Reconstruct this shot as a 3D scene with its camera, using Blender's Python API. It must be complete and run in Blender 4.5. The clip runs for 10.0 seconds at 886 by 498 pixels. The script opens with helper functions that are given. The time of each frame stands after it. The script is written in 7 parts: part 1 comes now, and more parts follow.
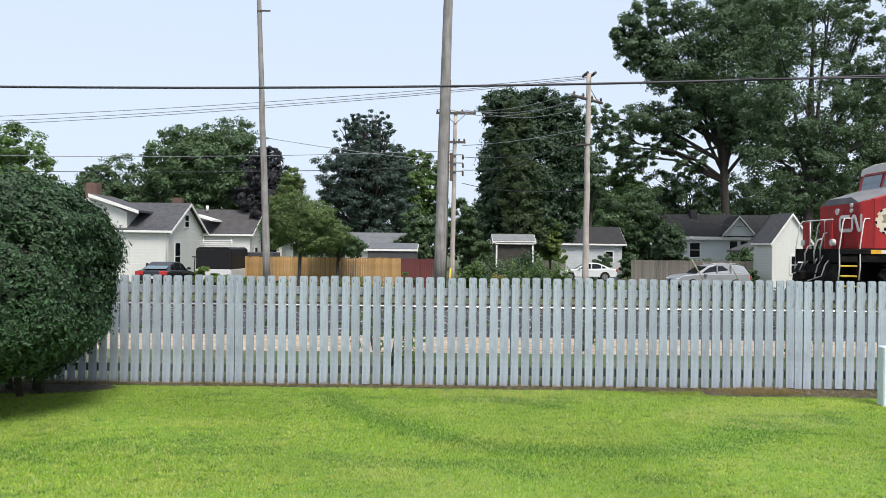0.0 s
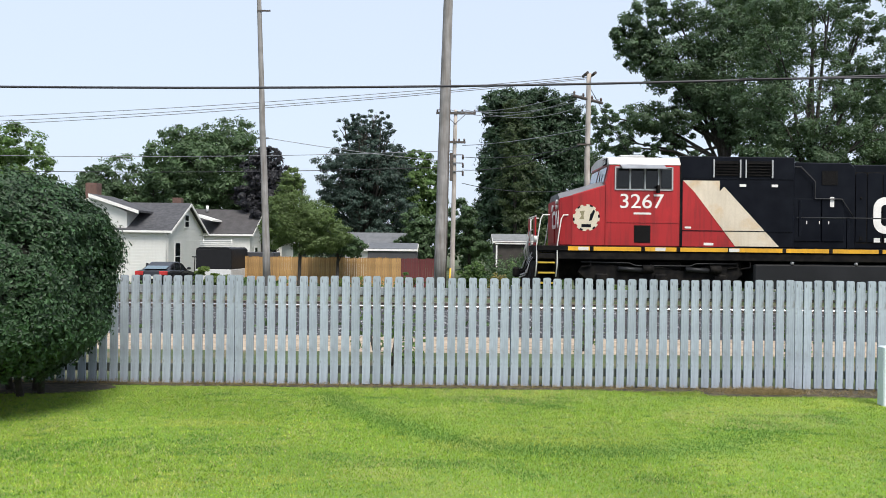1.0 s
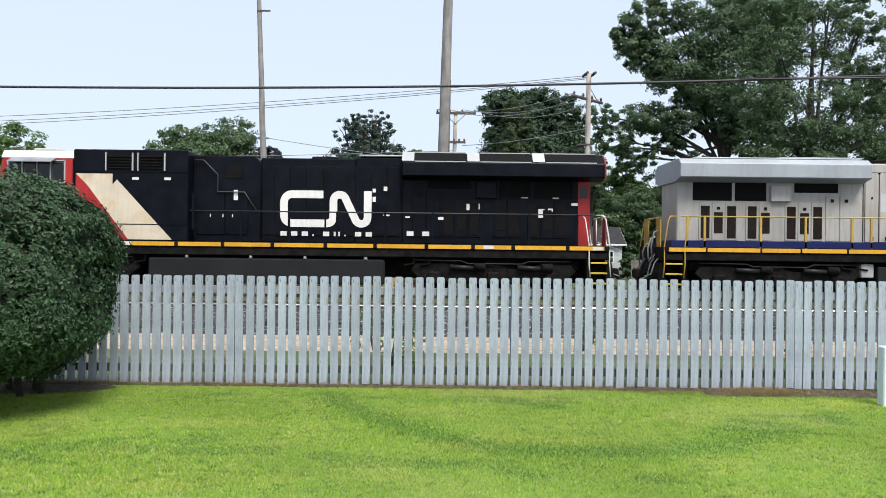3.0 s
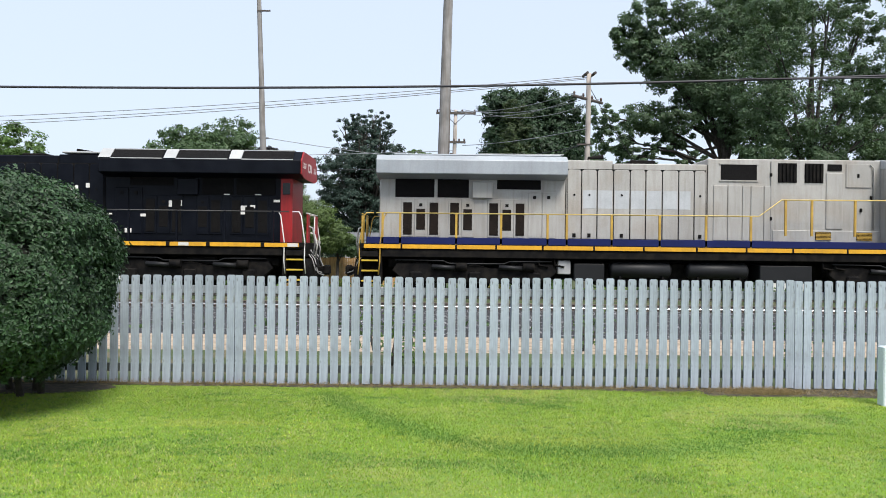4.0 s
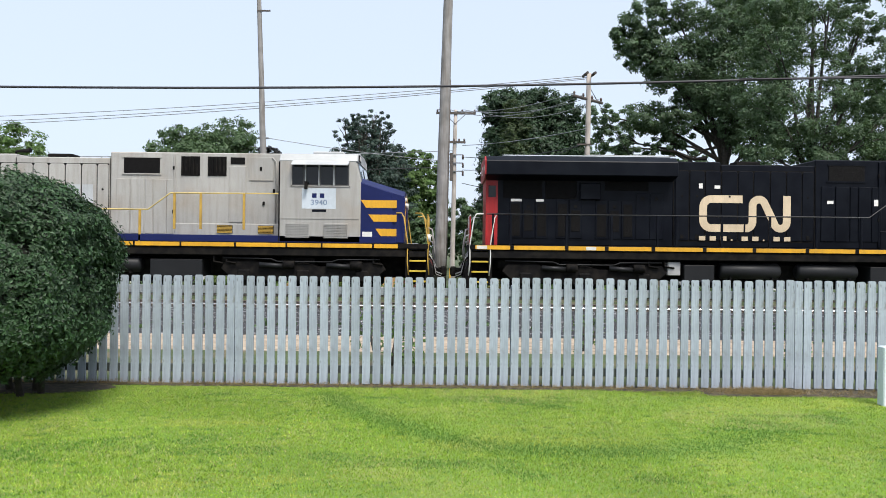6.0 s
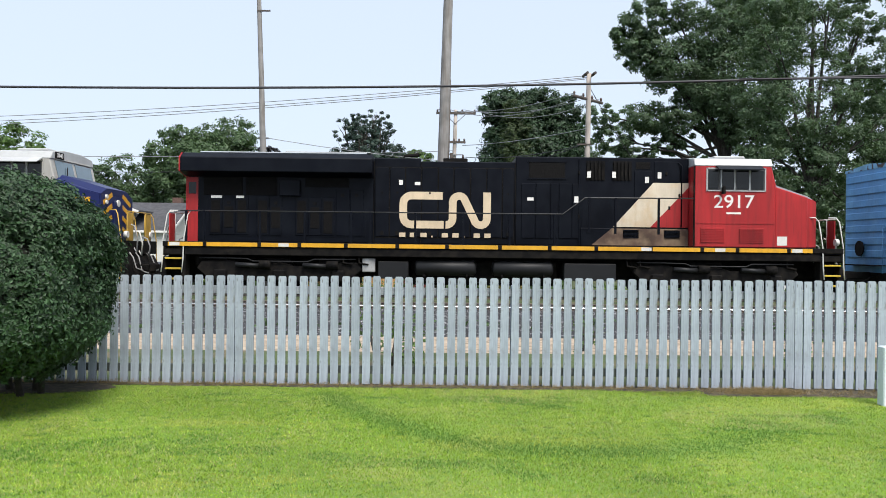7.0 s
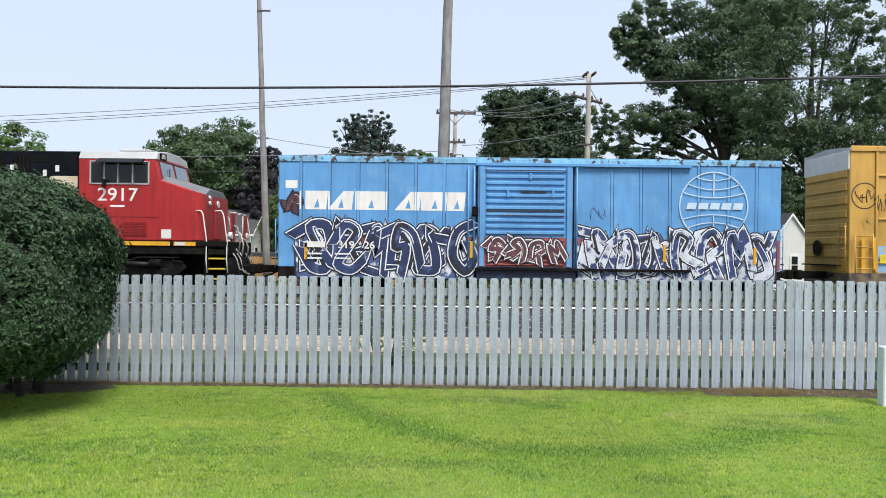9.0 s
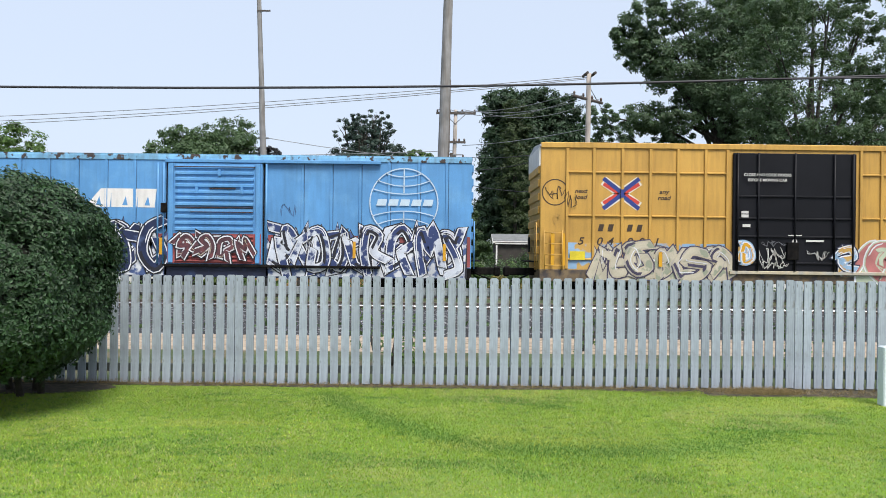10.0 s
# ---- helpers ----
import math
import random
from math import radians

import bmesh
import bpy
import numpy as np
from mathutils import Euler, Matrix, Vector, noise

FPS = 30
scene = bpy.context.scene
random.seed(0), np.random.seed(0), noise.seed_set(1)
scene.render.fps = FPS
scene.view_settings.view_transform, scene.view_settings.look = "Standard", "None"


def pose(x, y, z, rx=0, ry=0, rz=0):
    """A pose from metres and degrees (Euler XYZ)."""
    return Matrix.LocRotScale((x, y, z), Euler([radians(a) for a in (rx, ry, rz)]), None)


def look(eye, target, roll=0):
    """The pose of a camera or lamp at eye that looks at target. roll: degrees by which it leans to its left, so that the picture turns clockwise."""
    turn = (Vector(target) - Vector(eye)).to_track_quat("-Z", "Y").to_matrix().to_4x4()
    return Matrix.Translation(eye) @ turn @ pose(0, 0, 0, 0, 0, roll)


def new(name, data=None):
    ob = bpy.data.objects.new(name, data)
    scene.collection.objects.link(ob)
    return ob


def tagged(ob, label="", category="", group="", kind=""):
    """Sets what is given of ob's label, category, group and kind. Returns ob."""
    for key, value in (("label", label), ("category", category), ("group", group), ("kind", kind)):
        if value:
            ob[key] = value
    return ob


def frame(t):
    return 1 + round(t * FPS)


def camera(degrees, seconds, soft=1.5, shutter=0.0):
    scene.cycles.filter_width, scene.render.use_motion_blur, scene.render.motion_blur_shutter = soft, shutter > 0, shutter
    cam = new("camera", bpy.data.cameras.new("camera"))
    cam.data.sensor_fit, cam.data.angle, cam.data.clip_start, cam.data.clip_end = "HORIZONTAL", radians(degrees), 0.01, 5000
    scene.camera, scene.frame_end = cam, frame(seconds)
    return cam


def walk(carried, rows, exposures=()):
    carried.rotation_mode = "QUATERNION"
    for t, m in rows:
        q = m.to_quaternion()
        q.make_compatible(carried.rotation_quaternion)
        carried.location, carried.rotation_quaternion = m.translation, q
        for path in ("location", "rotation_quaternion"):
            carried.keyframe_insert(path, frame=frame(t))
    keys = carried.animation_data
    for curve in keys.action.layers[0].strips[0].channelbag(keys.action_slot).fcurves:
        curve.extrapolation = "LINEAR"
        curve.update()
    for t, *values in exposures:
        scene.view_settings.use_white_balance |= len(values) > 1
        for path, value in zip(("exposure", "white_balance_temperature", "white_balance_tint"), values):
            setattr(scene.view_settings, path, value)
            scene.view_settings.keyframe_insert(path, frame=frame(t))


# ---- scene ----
# ---- camera: it stands still on the lawn ----
cam = camera(60, 10.0, soft=0.9)
EYE = look((0, 0, 1.57), (0, 10, 1.57), 0.67)
walk(cam, [(0.0, EYE), (10.0, EYE)], [(0.0, 0.22), (1.2, 0.25), (2.4, 0.28), (7.5, 0.28), (8.6, 0.22), (10.0, 0.16)])

# ---- hazy daylight ----
world = bpy.data.worlds.new("sky")
scene.world = world
world.use_nodes = True
wn, wl = world.node_tree.nodes, world.node_tree.links
sky = wn.new("ShaderNodeTexSky")
sky.sky_type, sky.sun_disc = "NISHITA", False
sky.sun_elevation, sky.sun_rotation = radians(57), radians(154)
sky.air_density, sky.dust_density, sky.ozone_density = 1.0, 3.0, 1.0
haze = wn.new("ShaderNodeMix")
haze.data_type = "RGBA"
haze.inputs[0].default_value = 0.72
haze.inputs[7].default_value = (6.12, 6.92, 8.3, 1)
wl.new(sky.outputs[0], haze.inputs[6])
wl.new(haze.outputs[2], wn["Background"].inputs[0])
wn["Background"].inputs[1].default_value = 0.125
sun = new("sun", bpy.data.lights.new("sun", "SUN"))
sun.data.energy, sun.data.angle, sun.data.color = 4.5, radians(24), (1.0, 0.96, 0.9)
sun.matrix_world = look((4.7, -9.6, 16.5), (0, 0, 0))

# ---- materials ----
MATS = {}


def mat(name, base, rough=0.6, metal=0.0, vary=0.25, scale=3.0, bump=0.1, bscale=60.0, second=None, streak=0.0, spec=0.5, island=0.0, cut=(0.4, 0.65), grain=None, fleck=0.0, soot=(0.10, 0.075, 0.05)):
    """A surface of one base colour, varied at two scales. second: another colour that shows in patches; streak: dirt (soot) that runs down; grain: how the fine grain is stretched; fleck: short dark upright scars."""
    if name in MATS:
        return MATS[name]
    m = bpy.data.materials.new(name)
    m.use_nodes = True
    n, l = m.node_tree.nodes, m.node_tree.links
    b = n["Principled BSDF"]
    b.inputs["Roughness"].default_value = rough
    b.inputs["Metallic"].default_value = metal
    b.inputs["Specular IOR Level"].default_value = spec
    tc = n.new("ShaderNodeTexCoord")

    def noise_node(s, detail=4.0, stretch=None):
        t = n.new("ShaderNodeTexNoise")
        t.inputs["Scale"].default_value = s
        t.inputs["Detail"].default_value = detail
        if stretch:
            mp = n.new("ShaderNodeMapping")
            mp.inputs["Scale"].default_value = stretch
            l.new(tc.outputs["Object"], mp.inputs[0])
            l.new(mp.outputs[0], t.inputs["Vector"])
        else:
            l.new(tc.outputs["Object"], t.inputs["Vector"])
        return t

    def mix(fac, a, c, kind="MIX"):
        x = n.new("ShaderNodeMix")
        x.data_type, x.blend_type = "RGBA", kind
        for sock, v in ((0, fac), (6, a), (7, c)):
            if isinstance(v, (tuple, float, int)):
                x.inputs[sock].default_value = v
            else:
                l.new(v, x.inputs[sock])
        return x.outputs[2]

    def ramp(src, lo, hi):
        r = n.new("ShaderNodeMapRange")
        r.inputs[1].default_value, r.inputs[2].default_value = lo, hi
        l.new(src, r.inputs[0])
        return r.outputs[0]

    rgb = (*base, 1)
    big = noise_node(scale)
    col = mix(ramp(big.outputs[0], 0.3, 0.7), tuple(c * (1 - vary) for c in base) + (1,), tuple(min(1, c * (1 + vary * 0.6)) for c in base) + (1,))
    if second:
        spots = noise_node(scale * 2.3, 6.0)
        col = mix(ramp(spots.outputs[0], *cut), col, (*second, 1))
    if streak:
        runs = noise_node(1.0, 5.0, (9.0, 9.0, 0.8))
        k = n.new("ShaderNodeMath")
        k.operation = "MULTIPLY"
        k.inputs[1].default_value = streak
        l.new(ramp(runs.outputs[0], 0.45, 0.75), k.inputs[0])
        col = mix(k.outputs[0], col, (*soot, 1))
    if fleck:
        for size, lo in (((30.0, 30.0, 5.0), 0.66), ((11.0, 11.0, 2.2), 0.69)):
            scars = noise_node(1.0, 2.0, size)
            k = n.new("ShaderNodeMath")
            k.operation = "MULTIPLY"
            k.inputs[1].default_value = fleck
            l.new(ramp(scars.outputs[0], lo, lo + 0.05), k.inputs[0])
            col = mix(k.outputs[0], col, (0.085, 0.085, 0.085, 1))
    fine = noise_node(bscale, 3.0, grain)
    col = mix(0.35, col, mix(1.0, col, ramp(fine.outputs[0], 0.0, 0.75), "MULTIPLY"))
    if island:
        g = n.new("ShaderNodeNewGeometry")
        h = n.new("ShaderNodeHueSaturation")
        r = n.new("ShaderNodeMapRange")
        r.inputs[3].default_value, r.inputs[4].default_value = 1 - island, 1 + island
        l.new(g.outputs["Random Per Island"], r.inputs[0])
        l.new(r.outputs[0], h.inputs["Value"])
        l.new(col, h.inputs["Color"])
        col = h.outputs[0]
    l.new(col, b.inputs["Base Color"])
    if bump:
        bp = n.new("ShaderNodeBump")
        bp.inputs["Strength"].default_value, bp.inputs["Distance"].default_value = bump, 0.02
        l.new(fine.outputs[0], bp.inputs["Height"])
        l.new(bp.outputs[0], b.inputs["Normal"])
    MATS[name] = m
    return m


def leaf_mat(name, base, vary=0.35, glow=0.25):
    """Foliage: each leaf a little different, some light through it."""
    if name in MATS:
        return MATS[name]
    m = mat(name, base, rough=0.55, vary=0.3, scale=0.6, bump=0.0, island=vary, spec=0.35)
    n, l = m.node_tree.nodes, m.node_tree.links
    tr = n.new("ShaderNodeBsdfTranslucent")
    tr.inputs[0].default_value = (base[0] * 1.6, base[1] * 1.7, base[2] * 0.9, 1)
    ms = n.new("ShaderNodeMixShader")
    ms.inputs[0].default_value = glow
    l.new(n["Principled BSDF"].outputs[0], ms.inputs[1])
    l.new(tr.outputs[0], ms.inputs[2])
    l.new(ms.outputs[0], n["Material Output"].inputs[0])
    return m


def piece_mat(name, base, amount=0.2, **kw):
    """As mat(), with each object of its own tone."""
    fresh = name not in MATS
    m = mat(name, base, **kw)
    if fresh:
        n, l = m.node_tree.nodes, m.node_tree.links
        b = n["Principled BSDF"]
        src = b.inputs["Base Color"].links[0].from_socket
        o, r, h = n.new("ShaderNodeObjectInfo"), n.new("ShaderNodeMapRange"), n.new("ShaderNodeHueSaturation")
        r.inputs[3].default_value, r.inputs[4].default_value = 1 - amount, 1 + amount
        l.new(o.outputs["Random"], r.inputs[0])
        l.new(r.outputs[0], h.inputs["Value"])
        l.new(src, h.inputs["Color"])
        l.new(h.outputs[0], b.inputs["Base Color"])
    return m


def glass_mat():
    if "dark_glass" not in MATS:
        m = mat("dark_glass", (0.008, 0.010, 0.012), rough=0.08, vary=0.1, bump=0.0, spec=0.35)
    return MATS["dark_glass"]


# ---- mesh helpers ----
def part(name, bm, material, parent=None, label="", smooth=False):
    """Links a bmesh as one mesh object, under a thing or a part."""
    me = bpy.data.meshes.new(name)
    bm.to_mesh(me)
    bm.free()
    me.materials.append(material)
    if smooth:
        for p in me.polygons:
            p.use_smooth = True
    ob = new(name, me)
    if parent:
        ob.parent = parent
    if label:
        ob["label"] = label
    return ob


def mesh_part(name, verts, faces, material, parent=None, label="", kind=""):
    me = bpy.data.meshes.new(name)
    me.from_pydata(verts, [], faces)
    me.materials.append(material)
    ob = new(name, me)
    if parent:
        ob.parent = parent
    return tagged(ob, label, kind=kind)


def thing(name, m, label, category, group="", kind=""):
    ob = new(name)
    ob.empty_display_size = 0.1
    ob.matrix_basis = m
    return tagged(ob, label, category, group, kind)


def box(x0, x1, y0, y1, z0, z1, bevel=0.0, bm=None, segs=1):
    own = bmesh.new()
    v = [own.verts.new((x, y, z)) for x in (x0, x1) for y in (y0, y1) for z in (z0, z1)]
    for f in ((0, 1, 3, 2), (4, 6, 7, 5), (0, 4, 5, 1), (2, 3, 7, 6), (0, 2, 6, 4), (1, 5, 7, 3)):
        own.faces.new([v[i] for i in f])
    bmesh.ops.recalc_face_normals(own, faces=own.faces)
    if bevel:
        bmesh.ops.bevel(own, geom=own.edges[:], offset=bevel, segments=segs, affect="EDGES", profile=0.6)
    return merge(bm, own)


def merge(bm, own):
    if bm is None:
        return own
    tmp = bpy.data.meshes.new("tmp")
    own.to_mesh(tmp)
    own.free()
    bm.from_mesh(tmp)
    bpy.data.meshes.remove(tmp)
    return bm


def prism(points, a0, a1, axis="y", bevel=0.0, bm=None):
    """A polygon of (u, v) drawn out along an axis: u, v are x, z for axis y, and y, z for axis x, x, y for axis z."""
    own = bmesh.new()
    put = {"y": lambda u, v, a: (u, a, v), "x": lambda u, v, a: (a, u, v), "z": lambda u, v, a: (u, v, a)}[axis]
    lo = [own.verts.new(put(u, v, a0)) for u, v in points]
    hi = [own.verts.new(put(u, v, a1)) for u, v in points]
    k = len(points)
    own.faces.new(lo)
    own.faces.new(hi[::-1])
    for i in range(k):
        own.faces.new((lo[i], hi[i], hi[(i + 1) % k], lo[(i + 1) % k]))
    bmesh.ops.recalc_face_normals(own, faces=own.faces)
    if bevel:
        bmesh.ops.bevel(own, geom=own.edges[:], offset=bevel, segments=1, affect="EDGES")
    return merge(bm, own)


def tube(path, radii, sides=8, bm=None, caps=True):
    """A round bar along a path of points; radii: one number or one for each point."""
    own = bmesh.new()
    path = [Vector(p) for p in path]
    if isinstance(radii, (int, float)):
        radii = [radii] * len(path)
    rings = []
    up = None
    for i, p in enumerate(path):
        d = (path[min(i + 1, len(path) - 1)] - path[max(i - 1, 0)]).normalized()
        if up is None:
            up = d.orthogonal().normalized()
        up = (up - d * up.dot(d)).normalized()
        side = d.cross(up)
        rings.append([own.verts.new(p + (up * math.cos(a) + side * math.sin(a)) * radii[i]) for a in (2 * math.pi * j / sides for j in range(sides))])
    for r, q in zip(rings, rings[1:]):
        for j in range(sides):
            f = own.faces.new((r[j], r[(j + 1) % sides], q[(j + 1) % sides], q[j]))
            f.smooth = True
    if caps:
        own.faces.new(rings[0][::-1])
        own.faces.new(rings[-1])
    return merge(bm, own)


def grid_sheet(xs, ys, height):
    verts = [(x, y, height(x, y)) for y in ys for x in xs]
    w = len(xs)
    faces = [(j * w + i, j * w + i + 1, (j + 1) * w + i + 1, (j + 1) * w + i) for j in range(len(ys) - 1) for i in range(w - 1)]
    return verts, faces
# ---- the ground ----
def ground_z(x, y):
    """Level lawn and track bed, lower lots behind the line."""
    fall = min(1.0, max(0.0, (y - 28.5) / 6.0))
    fall = fall * fall * (3 - 2 * fall)
    z = -0.87 * fall
    if 8.3 < y < 12.0:
        z -= 0.06
    return z


ground_mat = mat("rough_ground", (0.055, 0.080, 0.026), rough=0.95, vary=0.4, scale=0.5, bump=0.6, bscale=25, second=(0.12, 0.10, 0.06), cut=(0.52, 0.66))
xs = [-900, -300, -120, -60, -40] + list(range(-30, 31, 3)) + [40, 60, 120, 300, 900]
ys = [-60, -20, -5, 0, 4, 8.2, 8.5, 9, 12, 14, 18, 22, 26, 28, 29, 30, 31, 32, 33, 34, 35, 37, 40, 50, 60, 80, 120, 200, 400, 900, 1500]
v, f = grid_sheet(xs, ys, ground_z)
tagged(mesh_part("ground", v, f, ground_mat), "rough weedy ground on both sides of the railway line", "ground", kind="structure")

lawn_mat = mat("lawn_turf", (0.15, 0.255, 0.034), rough=0.9, vary=0.18, scale=0.55, bump=0.5, bscale=120, second=(0.27, 0.31, 0.075), cut=(0.5, 0.75))
v, f = grid_sheet(np.linspace(-12, 12, 25), list(np.linspace(-6, 8.3, 16)) + [8.6], lambda x, y: 0.006 if y < 8.5 or x < 3 else -0.05)
tagged(mesh_part("lawn", v, f, lawn_mat), "bright green mown lawn before the picket fence", "lawn", kind="structure")


def near_path(x, y, path):
    """How far each place (x, y) lies from a path of points."""
    far = np.full(len(x), 9.0)
    for (ax, ay), (bx, by) in zip(path, path[1:]):
        t = np.clip(((x - ax) * (bx - ax) + (y - ay) * (by - ay)) / ((bx - ax) ** 2 + (by - ay) ** 2), 0, 1)
        far = np.minimum(far, np.hypot(x - ax - t * (bx - ax), y - ay - t * (by - ay)))
    return far


def grass_blades():
    """Short blades over the near lawn; a curved trail, dull streaks and dry thatch run through it."""
    rng = np.random.default_rng(5)
    count = 340000
    y = 4.6 + 4.05 * rng.random(count) ** 0.9
    x = (rng.random(count) * 2 - 1) * (0.62 * y + 0.3)
    wave = 0.5 + 0.5 * np.sin(x * 1.1 + 2.0 * np.sin(y * 0.9)) * np.sin(y * 1.7 + 0.6 * x)
    tall = (0.008 + 0.013 * rng.random(count)) * (0.8 + 0.4 * wave)
    trail = near_path(x, y, [(-1.2, 8.1), (-0.55, 7.0), (-0.1, 6.45), (0.45, 6.05), (0.95, 5.95), (1.6, 5.97), (2.35, 6.2), (3.05, 6.85)])
    faint = np.minimum(near_path(x, y, [(-2.5, 5.95), (-1.9, 5.82), (-1.35, 5.9)]), near_path(x, y, [(-0.9, 5.75), (-0.2, 5.55), (0.5, 5.6)]))
    patch = np.array([noise.noise((a * 0.5, b * 1.7, 3.0)) + 0.6 * noise.noise((a * 2.3, b * 5.1, 5.0)) for a, b in zip(x, y)])
    tufts = np.array([noise.noise((a * 9.0, b * 14.0, 8.0)) for a, b in zip(x, y)])
    dead = np.minimum(np.hypot((x - 2.9) / 1.6, y - 7.25), np.hypot((x - 0.8) / 1.8, y - 8.3))
    pick = rng.normal(0, 0.15, count)
    chance = rng.random(count)
    dark = (trail + pick * 0.8 < 0.19) | (patch + pick < -0.50) | ((faint < 0.12) & (chance < 0.5)) | (tufts + pick < -0.44)
    dry = ((dead + pick * 2 < 0.24) | (patch + pick > 0.46) | (tufts + pick > 0.42)) & ~dark
    thatch = ((chance > 0.91) & (trail > 0.3)) | ((dead < 0.5) & (chance > 0.72))
    soilward = y + rng.normal(0, 0.035, count) > np.where(x > 2.9, 8.33, 8.60) + 0.05 * np.sin(5 * x)
    soilward |= np.hypot((x + 4.6) / 1.05, (y - 8.42) / 0.42) + rng.normal(0, 0.05, count) < 0.98
    kinds = np.where(soilward, 4, np.where(thatch, 3, np.where(dark, 1, np.where(dry, 2, 0))))
    ang = rng.random(count) * 6.283
    lean = rng.normal(0, 0.6, (count, 2)) * tall[:, None]
    w = 0.002 + 0.0028 * rng.random(count)
    base = np.stack([x, y, np.full(count, 0.004)], 1)
    side = np.stack([np.cos(ang) * w, np.sin(ang) * w, np.zeros(count)], 1)
    tip = base + np.stack([lean[:, 0], lean[:, 1], tall], 1)
    tri = np.stack([base - side, base + side, tip], 1)
    for k, tone, label in ((0, (0.242, 0.360, 0.040), "short bright green mown grass on the lawn"), (1, (0.092, 0.192, 0.024), "darker curved trail of grass across the lawn"),
                           (2, (0.38, 0.43, 0.080), "thin yellowish patches of grass on the lawn"), (3, (0.42, 0.37, 0.20), "pale straw-coloured clippings lying in the lawn")):
        sel = tri[kinds == k]
        me = bpy.data.meshes.new("grass")
        me.from_pydata(sel.reshape(-1, 3).tolist(), [], np.arange(len(sel) * 3).reshape(-1, 3).tolist())
        me.materials.append(leaf_mat("grass_" + label.split()[1], tone, 0.6, 0.3))
        tagged(new("grass", me), label, "grass", kind="stuff")


grass_blades()

gravel_mat = mat("tan_gravel", (0.40, 0.32, 0.24), rough=0.95, vary=0.35, scale=3.0, bump=0.8, bscale=40, second=(0.20, 0.16, 0.11), cut=(0.52, 0.66))
v, f = grid_sheet(np.linspace(-40, 40, 41), [10.1, 11, 12, 13, 13.7], lambda x, y: 0.012 if y > 11.9 else -0.045)
tagged(mesh_part("gravel_path", v, f, gravel_mat), "tan gravel track behind the picket fence", "path", kind="structure")

ballast_mat = mat("ballast_stone", (0.018, 0.018, 0.021), rough=0.95, vary=0.5, scale=5.0, bump=1.0, bscale=16, second=(0.42, 0.42, 0.43), cut=(0.60, 0.63))


def ballast():
    pts = [(13.6, 0.016), (18.0, 0.02), (21.2, 0.012), (22.6, -0.035), (28.0, -0.035), (29.8, -0.06), (29.6, -0.3), (13.6, -0.3)]
    return prism(pts, -200, 200, "x")


tagged(part("ballast", ballast(), ballast_mat), "grey crushed stone ballast bed under the rails", "ballast", kind="structure")
rail_mat = mat("rail_steel", (0.30, 0.24, 0.20), rough=0.4, metal=0.8, vary=0.3, scale=4)
TRACK_Y = 25.4
RAIL_TOP = 0.10
rail_top = mat("polished_rail_top", (0.62, 0.62, 0.64), rough=0.3, metal=0.7, vary=0.1, scale=4, bump=0.0)
for ry in (TRACK_Y - 0.75, TRACK_Y + 0.75, 19.75, 21.25):
    bm = prism([(ry - 0.036, RAIL_TOP - 0.012), (ry + 0.036, RAIL_TOP - 0.012), (ry + 0.036, RAIL_TOP - 0.04), (ry + 0.01, RAIL_TOP - 0.06), (ry + 0.01, RAIL_TOP - 0.14), (ry + 0.07, RAIL_TOP - 0.165),
                (ry - 0.07, RAIL_TOP - 0.165), (ry - 0.01, RAIL_TOP - 0.14), (ry - 0.01, RAIL_TOP - 0.06), (ry - 0.036, RAIL_TOP - 0.04)], -200, 200, "x")
    rail = tagged(part("rail", bm, rail_mat), "worn steel rail with a shining top on the ballast", "rail", "rails of the line", "structure")
    if ry != 21.25:
        part("rail_head", prism([(ry - 0.036, RAIL_TOP - 0.012), (ry - 0.028, RAIL_TOP), (ry + 0.028, RAIL_TOP), (ry + 0.036, RAIL_TOP - 0.012)], -200, 200, "x"), rail_top, rail)
# ---- the train ----


def run(t):
    """How far the train has rolled after t seconds; it gains speed very slowly."""
    return 9.428 * t + 0.01144 * t * t


red = mat("engine_red", (0.40, 0.024, 0.026), rough=0.42, vary=0.22, scale=0.7, bump=0.03, streak=0.45, spec=0.3, soot=(0.06, 0.02, 0.018))
black = mat("engine_black", (0.0026, 0.0036, 0.0072), rough=0.42, vary=0.3, scale=0.9, bump=0.05, second=(0.0055, 0.007, 0.011), spec=0.11)
cream = mat("engine_cream", (0.66, 0.58, 0.45), rough=0.5, vary=0.15, scale=0.8, bump=0.03, streak=0.2, second=(0.58, 0.43, 0.26), cut=(0.5, 0.75), soot=(0.30, 0.19, 0.10))
logo_white = mat("logo_white", (0.80, 0.78, 0.74), rough=0.5, vary=0.1, scale=2, bump=0.0, streak=0.15)
silver = mat("dusty_silver_grey", (0.40, 0.39, 0.365), rough=0.5, vary=0.18, scale=0.5, bump=0.04, streak=0.30, second=(0.34, 0.30, 0.25), cut=(0.5, 0.8), soot=(0.15, 0.12, 0.09))
wing_grey = mat("wing_blue_grey", (0.33, 0.36, 0.39), rough=0.5, vary=0.15, scale=0.7, bump=0.04, streak=0.15)
pale_patch = mat("pale_grey_patch", (0.46, 0.48, 0.495), rough=0.55, vary=0.1, bump=0.0, streak=0.15)
roof_grey = mat("roof_grey", (0.43, 0.44, 0.44), rough=0.5, vary=0.15, scale=1, bump=0.05, streak=0.1)
navy = mat("navy_blue_paint", (0.010, 0.016, 0.085), rough=0.4, vary=0.2, scale=1, bump=0.03, spec=0.2)
